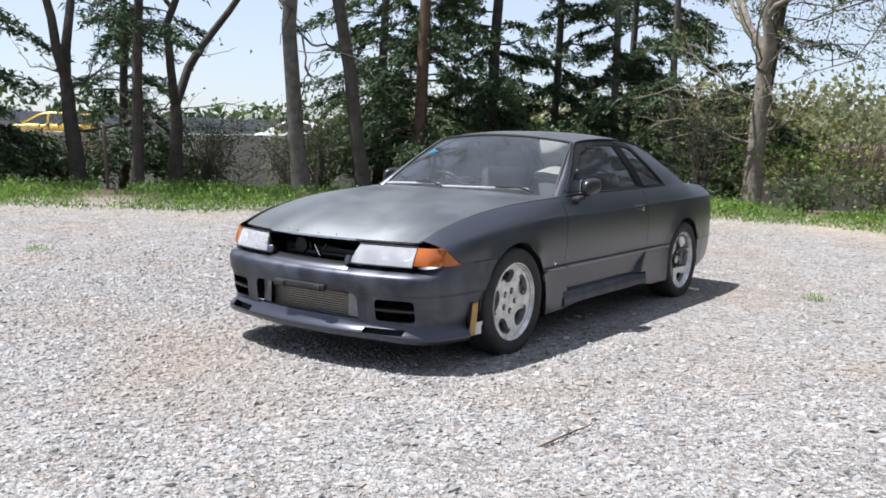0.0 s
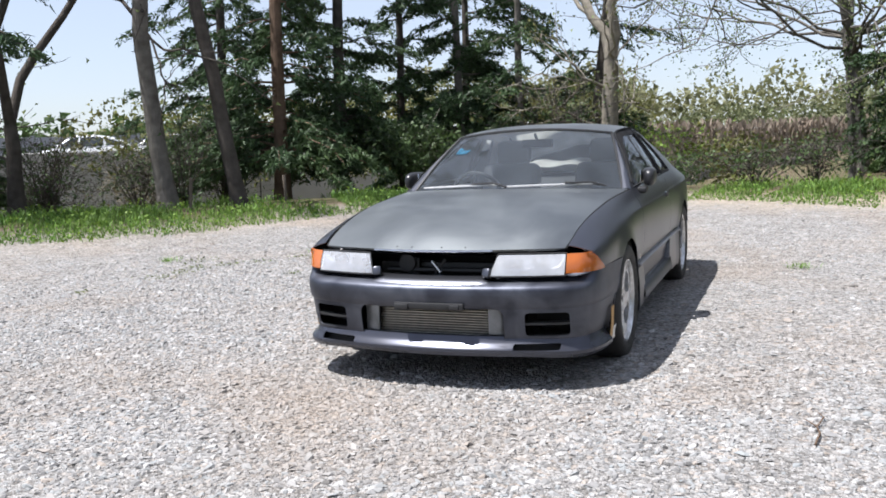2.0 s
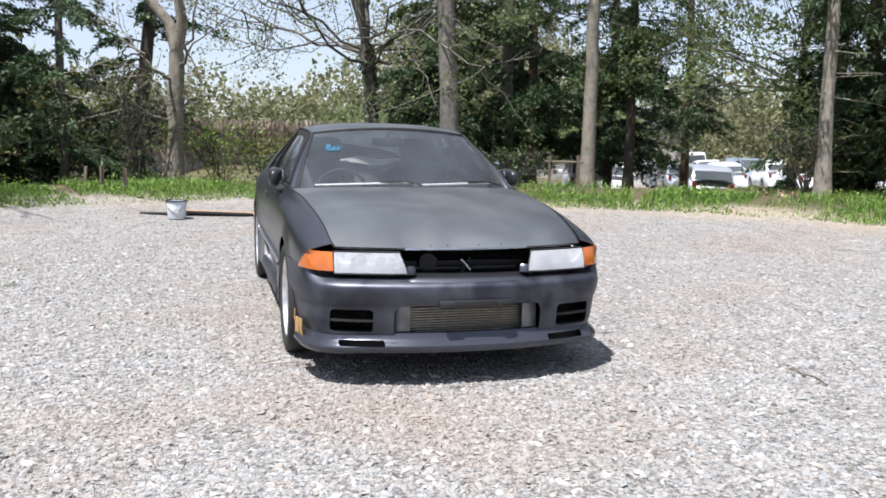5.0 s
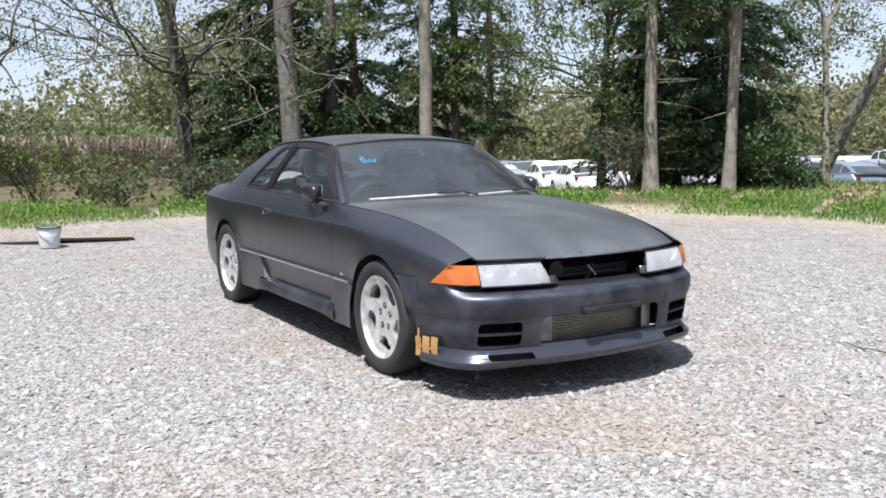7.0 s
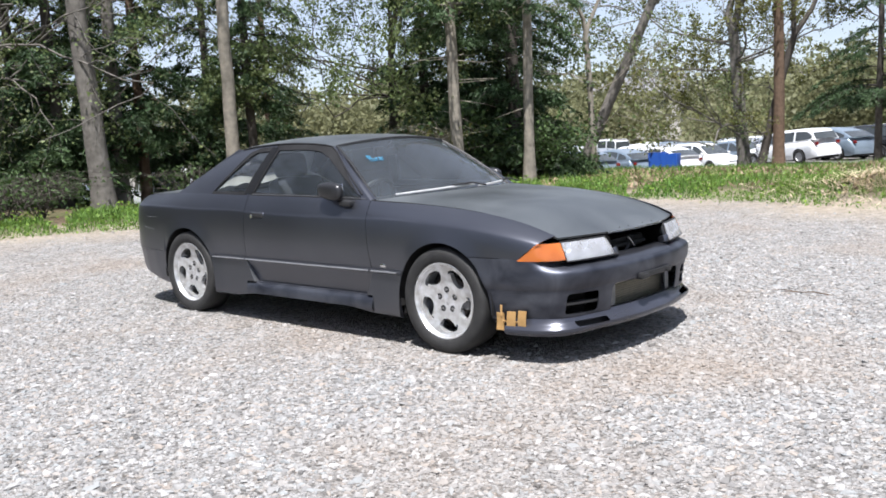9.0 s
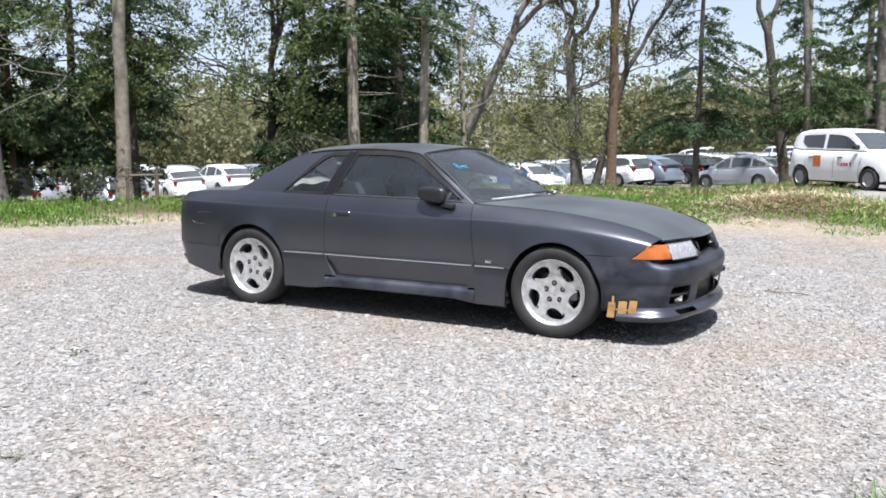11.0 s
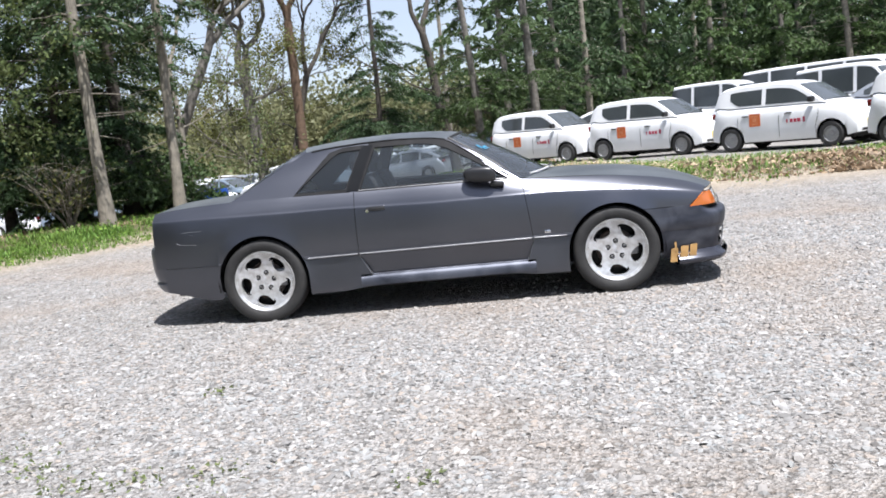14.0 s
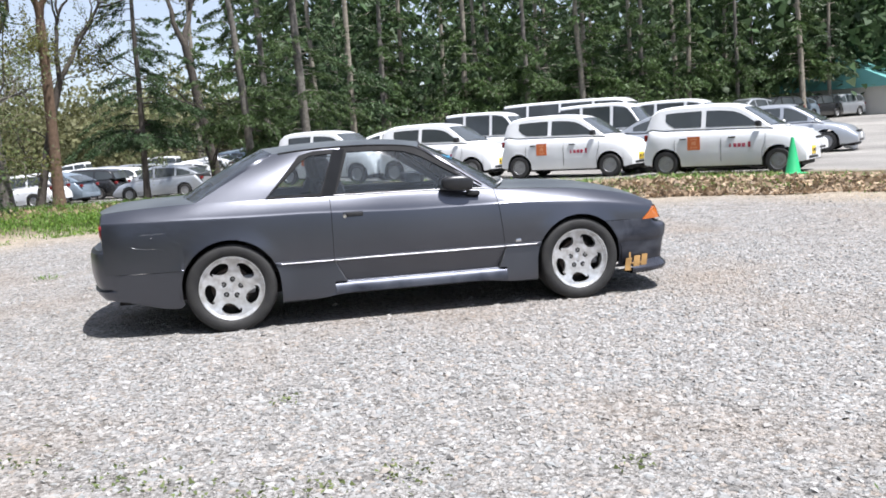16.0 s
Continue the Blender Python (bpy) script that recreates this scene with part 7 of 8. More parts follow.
def parked(kind, paint, label, detail=False, name="parked_car", category="car", group="cars in the car park"):
    """A parked vehicle: body with wheel arches, cabin with separate panes, wheels, lamps, plate and mirrors."""
    K = KINDS[kind]
    L, W, r = K["L"], K["W"] / 2, K["r"]
    car = empty(name, label, category, Matrix.Translation((0, 0, -400)), group)
    ax = K["wb"] / 2
    xs = set(np.round(np.linspace(-L / 2, L / 2, 30 if detail else 15), 4))
    R = r + 0.06
    for c in (-ax, ax):
        xs |= {round(c + R * math.cos(radians(a)), 4) for a in range(0, 181, 15 if detail else 30)} | {round(c - R - 0.003, 4), round(c + R + 0.003, 4)}
    xs = sorted(x for x in xs if -L / 2 <= x <= L / 2)

    def plan(x):
        u = abs(x) / (L / 2)
        return W * (1 - 0.13 * max(0, (u - 0.72) / 0.28) ** 2.2)

    bm = bmesh.new()
    rows = []
    for x in xs:
        top = lerp_table(K["body"], x)
        w = plan(x)
        floor = 0.2 + 0.06 * max(0, (abs(x) / (L / 2) - 0.85) / 0.15)
        for c in (-ax, ax):
            if abs(x - c) < R + 0.001:
                floor = max(floor, r + math.sqrt(max(0, R * R - (x - c) ** 2)))
        half = []
        for f, d in ((0.0, 0.05), (0.06, 0.015), (0.35, 0.0), (0.62, 0.004), (0.75, 0.012), (0.88, 0.04), (0.96, 0.08), (1.0, 0.15)):
            z = max(0.2 + (top - 0.2) * f, min(floor, top))
            half.append((w - d, z))
        row = [(x, -y, z) for y, z in half] + [(x, 0, top + 0.025)] + [(x, y, z) for y, z in half[::-1]]
        rows.append(row)
    vs = grid(bm, rows)
    for end, flip in ((vs[0], False), (vs[-1], True)):
        bm.faces.new(end if flip else end[::-1])
    bmesh.ops.remove_doubles(bm, verts=list(bm.verts), dist=0.001)
    bmesh.ops.recalc_face_normals(bm, faces=list(bm.faces))
    body = part("body", bm, paint, car, sharp=38)
    # cabin
    cab = K["cabin"]
    x0, x1 = cab[0][0], cab[-1][0]
    def roof_z(x):
        return lerp_table(cab, x)
    def side(x, t):
        zb = lerp_table(K["body"], x) - 0.01
        zt = max(zb + 0.001, roof_z(x) - 0.05)
        z = zb + (zt - zb) * t
        return Vector((x, plan(x) - 0.07 - K["roof_in"] * max(0, (z - zb)) / 0.55, z))
    bm = bmesh.new()
    cx = sorted(set(np.round(np.linspace(x0, x1, 22), 4)))
    rows = []
    for x in cx:
        e = side(x, 1.0)
        zt = roof_z(x)
        half = [side(x, t) for t in (0, 0.5, 0.9, 1.0)]
        arc = [Vector((x, e.y - 0.05, zt - 0.012)), Vector((x, e.y - 0.14, zt + 0.004))]
        row = [(p.x, -p.y, p.z) for p in half + arc] + [(x, 0, zt + 0.02)] + [(p.x, p.y, p.z) for p in (half + arc)[::-1]]
        rows.append(row)
    grid(bm, rows)
    bmesh.ops.remove_doubles(bm, verts=list(bm.verts), dist=0.001)
    bmesh.ops.recalc_face_normals(bm, faces=list(bm.faces))
    part("cabin", bm, paint, car, sharp=38)

    def pane(nm, pts):
        bm = bmesh.new()
        f = bm.faces.new([bm.verts.new(p) for p in pts])
        bm.normal_update()
        part(nm, bm, "farglass", car, smooth=False)

    # side panes
    breaks = list(K.get("panes", (x0, *K["posts"], x1)))
    for sign in (-1, 1):
        for a, b in zip(breaks, breaks[1:]):
            n = 8
            lo, hi = [], []
            for i in range(n + 1):
                x = a + 0.05 + (b - a - 0.1) * i / n
                zb = lerp_table(K["body"], x) + 0.03
                zb += K.get("tail_rise", 0) * max(0, (-0.95 - x) / 0.3) ** 1.6
                zt = roof_z(x) - K.get("glass_top", 0.1)
                if zt - zb < 0.06:
                    continue
                for lst, z in ((lo, zb), (hi, zt)):
                    foot = lerp_table(K["body"], x) - 0.01
                    t = (z - foot) / max(0.001, roof_z(x) - 0.05 - foot)
                    p = side(x, t)
                    lst.append((p.x, sign * (p.y + 0.006), p.z))
            if len(lo) > 1:
                bm = bmesh.new()
                grid(bm, [lo, hi])
                bmesh.ops.recalc_face_normals(bm, faces=list(bm.faces))
                if sum((f.normal.y for f in bm.faces)) * sign < 0:
                    bmesh.ops.reverse_faces(bm, faces=list(bm.faces))
                part("side_window", bm, "farglass", car, smooth=False)
    # windscreen and rear pane follow the end slopes of the cabin line
    for seg, nm in (((cab[-2], cab[-1]), "windscreen"), ((cab[1], cab[0]), "rear_window")):
        (xa, za), (xb, zb) = seg
        u0, u1 = 0.04, 0.92
        if abs(xa - xb) < 0.02:
            continue
        pts = []
        dx, dz = xb - xa, zb - za
        no = Vector((abs(dz), 0, abs(dx))).normalized() if nm == "windscreen" else Vector((-abs(dz), 0, abs(dx))).normalized()
        for u in (u0, u1):
            x, z = xa + dx * u, za + dz * u
            y = side(x, 0.98).y - 0.05
            pts.append((x, y, z))
        (xa2, ya, za2), (xb2, yb, zb2) = pts
        rows = []
        for k in range(-4, 5):
            q = k / 4
            bow = 0.03 * (1 - q * q)
            rows.append([Vector((xa2, ya * q, za2)) + no * (0.012 + bow * 0.6), Vector((xb2, yb * q, zb2)) + no * (0.012 + bow)])
        bm = bmesh.new()
        grid(bm, rows)
        bmesh.ops.recalc_face_normals(bm, faces=list(bm.faces))
        part(nm, bm, "farglass", car)
    # wheels
    for c in (-ax, ax):
        for sign in (-1, 1):
            bm = bmesh.new()
            lathe(bm, [(r * 0.62, -0.07), (r * 0.66, -0.085), (r * 0.9, -0.085), (r * 0.99, -0.06), (r, 0), (r * 0.99, 0.06), (r * 0.7, 0.08)], 22 if detail else 12)
            bmesh.ops.recalc_face_normals(bm, faces=list(bm.faces))
            wh = part("wheel", bm, "rubber", car)
            wh.matrix_local = pose(c, sign * (W - 0.085), r, 0, 0, 0 if sign < 0 else 180)
            bm = bmesh.new()
            lathe(bm, [(0.002, -0.06), (r * 0.18, -0.068), (r * 0.24, -0.05), (r * 0.42, -0.062), (r * 0.56, -0.05), (r * 0.6, -0.072), (r * 0.66, -0.075), (r * 0.66, -0.02)], 18 if detail else 10)
            bmesh.ops.recalc_face_normals(bm, faces=list(bm.faces))
            part("wheel_cover", bm, "hub", wh)
    bm = bmesh.new()
    box(bm, -L / 2 + 0.1, L / 2 - 0.1, -W + 0.17, W - 0.17, 0.16, 0.5)
    part("underbody", bm, "dark", car)
    # lamps, plate, mirrors
    zf = lerp_table(K["body"], L / 2 - 0.12)
    for sign in (-1, 1):
        bm = bmesh.new()
        box(bm, L / 2 - 0.34, L / 2 - 0.02, -0.1, 0.1, -0.07, 0.075, 0.035, pose(0, sign * (W - 0.2), zf - 0.02, 0, 14, sign * -14))
        part("headlight", bm, "clear", car)
        bm = bmesh.new()
        zt = lerp_table(K["body"], -L / 2 + 0.05)
        box(bm, -L / 2 - 0.008, -L / 2 + 0.12, -0.07, 0.07, -0.07, 0.07, 0.02, pose(0, sign * (plan(L / 2) - 0.1), zt - 0.16, 0, 0, 0))
        part("tail_lamp", bm, "red", car)
        bm = bmesh.new()
        mx = x1 - 0.28
        box(bm, mx - 0.05, mx + 0.06, -0.08, 0.08, -0.06, 0.06, 0.025, pose(0, sign * (W + 0.04), lerp_table(K["body"], mx) + 0.07))
        part("door_mirror", bm, "black" if detail else paint, car)
    bm = bmesh.new()
    box(bm, L / 2 - 0.05, L / 2 + 0.012, -0.165, 0.165, 0.36, 0.525, 0.006)
    part("number_plate", bm, "plate_yellow" if detail else "plate_white", car)
    bm = bmesh.new()
    box(bm, L / 2 - 0.06, L / 2 + 0.006, -0.42, 0.42, 0.27, 0.34, 0.02)
    if not detail:
        box(bm, L / 2 - 0.1, L / 2 - 0.02, -0.36, 0.36, 0.55, 0.6, 0.01)
    part("grille", bm, "black", car)
    if detail:
        for sign in (-1, 1):
            w = lambda x: plan(x) - 0.002
            for x in (-0.98, 0.05):
                bm = bmesh.new()
                box(bm, x + 0.12, x + 0.27, sign * w(x) - 0.012, sign * w(x) + 0.018, 0.775, 0.8, 0.006)
                part("door_handle", bm, "black", car)
            for x in (-0.98, 0.02, 0.86):
                bm = bmesh.new()
                tube(bm, [(x + (0.06 if z > 0.5 and x > 0.5 else 0), sign * (plan(x) + 0.001 - (0.03 if z > 0.8 else 0)), z) for z in (0.3, 0.5, 0.7, 0.84)], 0.004, 4)
                part("door_seam", bm, "seam", car)
            # plain bars for the lettering, plain panel for the emblem
            for i in range(4):
                bm = bmesh.new()
                x = 0.2 + i * 0.085
                box(bm, x, x + (0.03, 0.06, 0.065, 0.07)[i], sign * plan(x) - 0.004, sign * plan(x) + 0.004, 0.58, 0.655)
                part("lettering_bar", bm, "logo_red", car)
            bm = bmesh.new()
            box(bm, 0.58, 0.63, sign * plan(0.6) - 0.004, sign * plan(0.6) + 0.004, 0.57, 0.68)
            part("lettering_bar", bm, "logo_red", car)
            bm = bmesh.new()
            box(bm, -0.69, -0.42, sign * plan(-0.5) - 0.004, sign * plan(-0.5) + 0.004, 0.55, 0.83)
            part("emblem_panel", bm, "logo_orange", car)
            bm = bmesh.new()
            for z0, z1, x0_, x1_ in ((0.76, 0.785, -0.63, -0.48), (0.65, 0.73, -0.6, -0.51), (0.59, 0.615, -0.63, -0.48)):
                box(bm, x0_, x1_, sign * plan(-0.5) - 0.004, sign * plan(-0.5) + 0.007, z0, z1)
            part("emblem_bar", bm, "emblem_pale", car, "paler shapes on the orange panel")
        for dy in (-0.1, 0.0, 0.1):
            bm = bmesh.new()
            box(bm, L / 2 + 0.008, L / 2 + 0.016, dy - 0.025, dy + 0.025, 0.41, 0.48)
            part("plate_bar", bm, "dark", car)
    return car


def stand(car, x, y, yaw, first=False):
    """Sets a vehicle (or a copy of it) on the land, tilted with the slope."""
    c, s = math.cos(radians(yaw)), math.sin(radians(yaw))
    zf, zr = ground_z(x + c, y + s), ground_z(x - c, y - s)
    zl, zr2 = ground_z(x - s * 0.7, y + c * 0.7), ground_z(x + s * 0.7, y - c * 0.7)
    m = pose(x, y, (zf + zr) / 2, 0, 0, yaw) @ pose(0, 0, 0, math.degrees(math.atan2(zl - zr2, 1.4)), -math.degrees(math.atan2(zf - zr, 2.0)), 0)
    if first:
        car.matrix_world = m
        return car
    return copy_thing(car, m)


def fill_car_park():
    kei = parked("kei", "white", "white company hatchback with red lettering on its doors", True, group="white company cars")
    row = [(1.86, 18.6, -43), (4.5, 16.3, -43.4), (7.15, 13.63, -45.3), (9.35, 10.2, -48)]
    for i, (x, y, a) in enumerate(row[:4]):
        stand(kei, x, y, a, i == 0)
    van = parked("van", "white", "white small box van behind the company cars", name="parked_van", category="van", group="white vans")
    for i, (x, y, a) in enumerate(((7.8, 22.5, -43), (10.7, 19.1, -46), (13.7, 20.0, -46))):
        stand(van, x, y, a, i == 0)
    stand(parked("bus", "white", "white minibus with a long window band", name="minibus", category="bus", group="white vans"), 11.9, 24.9, -42, True)
    hatch_w = parked("hatch", "white", "white hatchback in the crowded car park")
    hatch_s = parked("hatch", "silver", "silver hatchback in the crowded car park")
    hatch_l = parked("hatch", "slate", "pale blue hatchback in the crowded car park")
    wag_w = parked("wagon", "white", "white estate car in the crowded car park")
    wag_s = parked("wagon", "silver", "silver estate car in the crowded car park")
    wag_c = parked("wagon", "charcoal", "black estate car in the crowded car park")
    taxi = parked("wagon", "taxi", "yellow taxi on the road above the wall", group="cars on the road")
    stand(hatch_w, 4.6, 19.8, -42, True)
    stand(hatch_s, 10.2, 12.45, -50, True)
    stand(hatch_w, 13.6, 16.6, -46)
    stand(hatch_w, 12.2, 14.6, -48)
    stand(hatch_s, 15.6, 17.4, -46)
    rng = np.random.default_rng(31)
    pool = [hatch_w, hatch_s, wag_w, hatch_w, wag_s, hatch_l, hatch_w, hatch_l, wag_w, wag_c, hatch_s, hatch_w, hatch_s]
    used = {hatch_w.name, hatch_s.name, van.name}
    trunks = [(-9.0, 28.1), (-7.6, 26.0), (-4.1, 27.2), (-1.5, 31.6), (-0.2, 27.5), (2.0, 28.4), (4.5, 33), (1.0, 38), (4, 42), (-2.5, 46), (-9.3, 17.2), (-6.9, 25.9), (-17, 12.3), (-18.2, 7.6), (-13.5, 22.5)]
    yaw0 = 157
    ux, uy = math.cos(radians(yaw0)), math.sin(radians(yaw0))
    for i in range(-4, 14):
        for j in range(-6, 30):
            x, y = -8 + ux * 5.7 * i - uy * -2.5 * j, 27 + uy * 5.7 * i + -ux * 2.5 * j
            away, bearing = math.hypot(x - 3, y + 6.6), math.degrees(math.atan2(y + 6.6, x - 3))
            if not 43 < away < 71 or not 93 < bearing < 146 or y < 13 or (away > 62 and bearing > 128) or math.hypot(x + 9.5, y - 22.6) < 2.4:
                continue
            if rng.uniform() < 0.03 or any(abs((a - x) * ux + (b - y) * uy) < 2.6 and abs((b - y) * ux - (a - x) * uy) < 1.25 for a, b in trunks):
                continue
            yaw = yaw0 + rng.normal() * 2.0 + (180 if rng.uniform() < 0.12 else 0)
            src = van if away > 57 and rng.uniform() < 0.3 else pool[int(rng.integers(0, len(pool)))]
            src = wag_s if src is wag_c and away < 46 else src
            first = src.name not in used
            used.add(src.name)
            stand(src, x + rng.normal() * 0.1, y + rng.normal() * 0.15, yaw, first)
    for x, y, yaw, src in ((-21.5, 11.2, 160, van), (-24.5, 13.5, 155, hatch_w), (-22.8, 16.4, 158, wag_s), (-26.0, 10.2, 160, hatch_l), (-27.4, 14.6, 150, hatch_w)):
        stand(src, x, y, yaw)
    # far side of the open lot
    for x, y, src in ((31, 41, wag_c), (33.5, 43, hatch_l), (29.0, 40.5, hatch_s), (36, 44, wag_c), (38.5, 45, wag_s)):
        stand(src, x, y, 200)
    # on the road above the retaining wall
    for src, b, z in ((taxi, 13.2, 0.35), (hatch_w, 2.0, 0.4), (hatch_w, -1.4, 0.4), (van, -15.5, 0.1), (van, -19.5, 0.1), (wag_w, -11.0, 0.35)):
        x, y = wall_point(b, 4.0)
        m = pose(x, y, z + 0.35, 0, 0, -49.9)
        if src is taxi:
            src.matrix_world = m
        else:
            copy_thing(src, m)["group"] = "cars on the road"


def wall_point(b, back=0.0):
    """A place along the retaining wall, b metres from its middle, back metres behind its face."""
    return (-23.56 + 0.644 * b - 0.765 * back, -23.75 - 0.765 * b - 0.644 * back)


fill_car_park()

# ---- road wall, hills, distant buildings ----
M["vine"] = leaf_mat("dry_vines", (0.3, 0.25, 0.2), (0.22, 0.17, 0.13), 0.4, 0.1)
M["panel"] = mat("barrier_panel", (0.34, 0.34, 0.35), 0.6, 0.1, second=(0.26, 0.26, 0.27), scale=0.6)
M["woods"] = leaf_mat("far_woods", (0.11, 0.135, 0.066), (0.165, 0.17, 0.085), 0.2, 0.35)
M["far_olive"] = leaf_mat("far_olive_leaves", (0.21, 0.205, 0.105), (0.16, 0.17, 0.085), 0.15, 0.4)
M["hill"] = mat("hill_ground", (0.08, 0.09, 0.045), 0.95, second=(0.14, 0.13, 0.075), scale=0.05, amount=0.4)
M["pylon"] = mat("pylon_steel", (0.45, 0.47, 0.5), 0.5, 0.6, second=(0.4, 0.42, 0.45))
M["roof_tile"] = mat("roof_tiles", (0.2, 0.2, 0.21), 0.7, second=(0.14, 0.14, 0.15), scale=1.5)
M["roof_teal"] = mat("teal_roof", (0.14, 0.36, 0.34), 0.5, second=(0.1, 0.3, 0.29), scale=1.0)
M["plaster"] = mat("plaster", (0.5, 0.48, 0.44), 0.85, second=(0.4, 0.38, 0.35), scale=0.8)
M["far_pane"] = mat("far_window", (0.03, 0.035, 0.04), 0.1, second=(0.05, 0.055, 0.06), scale=0.5)


def road_wall():
    wall = empty("wall_road", "weathered grey concrete retaining wall below a road", "wall", kind="structure")
    n = 34
    for i in range(n):
        b0 = -66 + 3.2 * i
        b1 = b0 + 3.16
        bm = bmesh.new()
        top = 1.5 - 0.008 * b0 if b0 < 0 else 1.5 - 0.02 * b0
        quad = []
        for b, k in ((b0, 0), (b1, 0), (b1, 0.5), (b0, 0.5)):
            quad.append(wall_point(b, k))
        lo = [bm.verts.new((x, y, -6)) for x, y in quad]
        hi = [bm.verts.new((x, y, top)) for x, y in quad]
        for k in range(4):
            bm.faces.new((lo[k], lo[(k + 1) % 4], hi[(k + 1) % 4], hi[k]))
        bm.faces.new(hi)
        bmesh.ops.recalc_face_normals(bm, faces=list(bm.faces))
        bmesh.ops.bevel(bm, geom=list(bm.edges), offset=0.03, segments=1, affect="EDGES")
        part("panel", bm, "concrete", wall, smooth=False)
    # road deck
    bm = bmesh.new()
    q = [wall_point(-66, 0.5), wall_point(44, 0.5), wall_point(44, 9), wall_point(-66, 9)]
    lo = [bm.verts.new((x, y, -6)) for x, y in q]
    hi = [bm.verts.new((x, y, 0.7)) for x, y in q]
    for k in range(4):
        bm.faces.new((lo[k], lo[(k + 1) % 4], hi[(k + 1) % 4], hi[k]))
    bm.faces.new(hi)
    bmesh.ops.recalc_face_normals(bm, faces=list(bm.faces))
    ob = part("road", bm, mat("asphalt", (0.06, 0.06, 0.062), 0.9, second=(0.08, 0.08, 0.08), scale=2), None, smooth=False)
    tagged(ob, "grey asphalt road behind the wall", "road", kind="structure")
    bar = empty("noise_barrier", "grey panelled noise barrier beside the road", "barrier")
    for i in range(28):
        b = -22 + 2.4 * i
        bm = bmesh.new()
        x, y = wall_point(b, 8)
        box(bm, -0.07, 0.07, -0.07, 0.07, 0, 1.72, 0.0, pose(x, y, 0.65, 0, 0, -49.9))
        part("post", bm, "panel", bar, smooth=False)
        for k in range(3):
            bm = bmesh.new()
            box(bm, 0.09, 2.31, -0.03, 0.03, 0.1 + 0.53 * k, 0.58 + 0.53 * k, 0.0, pose(x, y, 0.65, 0, 0, -49.9))
            part("panel", bm, "panel", bar, smooth=False)
    # dry vines hanging over the wall
    rng = np.random.default_rng(3)
    m_ = 9000
    b = rng.uniform(-66, -16, m_)
    pts = np.array([wall_point(v, -0.15 - 0.5 * rng.uniform()) for v in b])
    top = 1.45 - 0.008 * b
    c = np.column_stack([pts, top - rng.exponential(0.9, m_) + 0.25])
    ln = rng.uniform(0.3, 0.9, m_)
    v, q = leaf_cloud(c, rng.normal(size=(m_, 3)) * np.array([0.25, 0.25, 0.2]) + np.array([0, 0, -1]), ln, ln * 0.12, rng)
    ob = fast_mesh("hanging_vines", v, q, "vine")
    tagged(ob, "dry vines hanging over the concrete wall", "vines", kind="stuff")


road_wall()


def clump_trees(spots, rng, leaves, name, label, leaf=0.55, per=120):
    """Far trees, each a loose heap of leaf clumps on a short stem, joined into one stretch of wood."""
    C, S = [], []
    for x, y, z, w, h in spots:
        k = int(per * rng.uniform(0.7, 1.3))
        u = rng.normal(size=(k, 3))
        u /= np.linalg.norm(u, axis=1, keepdims=True)
        rad = rng.uniform(0.35, 1.0, k) ** 0.5 * (1 + 0.25 * np.sin(u[:, 0] * 5 + x) * np.cos(u[:, 1] * 4 + y))
        c = np.array([x, y, z + h * 0.55]) + u * rad[:, None] * np.array([w / 2, w / 2, h * 0.5])
        C.append(c)
        S.append(rng.uniform(0.6, 1.4, k) * leaf * (w / 6) ** 0.5)
    C, S = np.concatenate(C), np.concatenate(S)
    v, q = leaf_cloud(C, rng.normal(size=(len(C), 3)), S, S * 0.7, rng)
    ob = fast_mesh(name, v, q, leaves)
    return tagged(ob, label, "woods", kind="stuff")


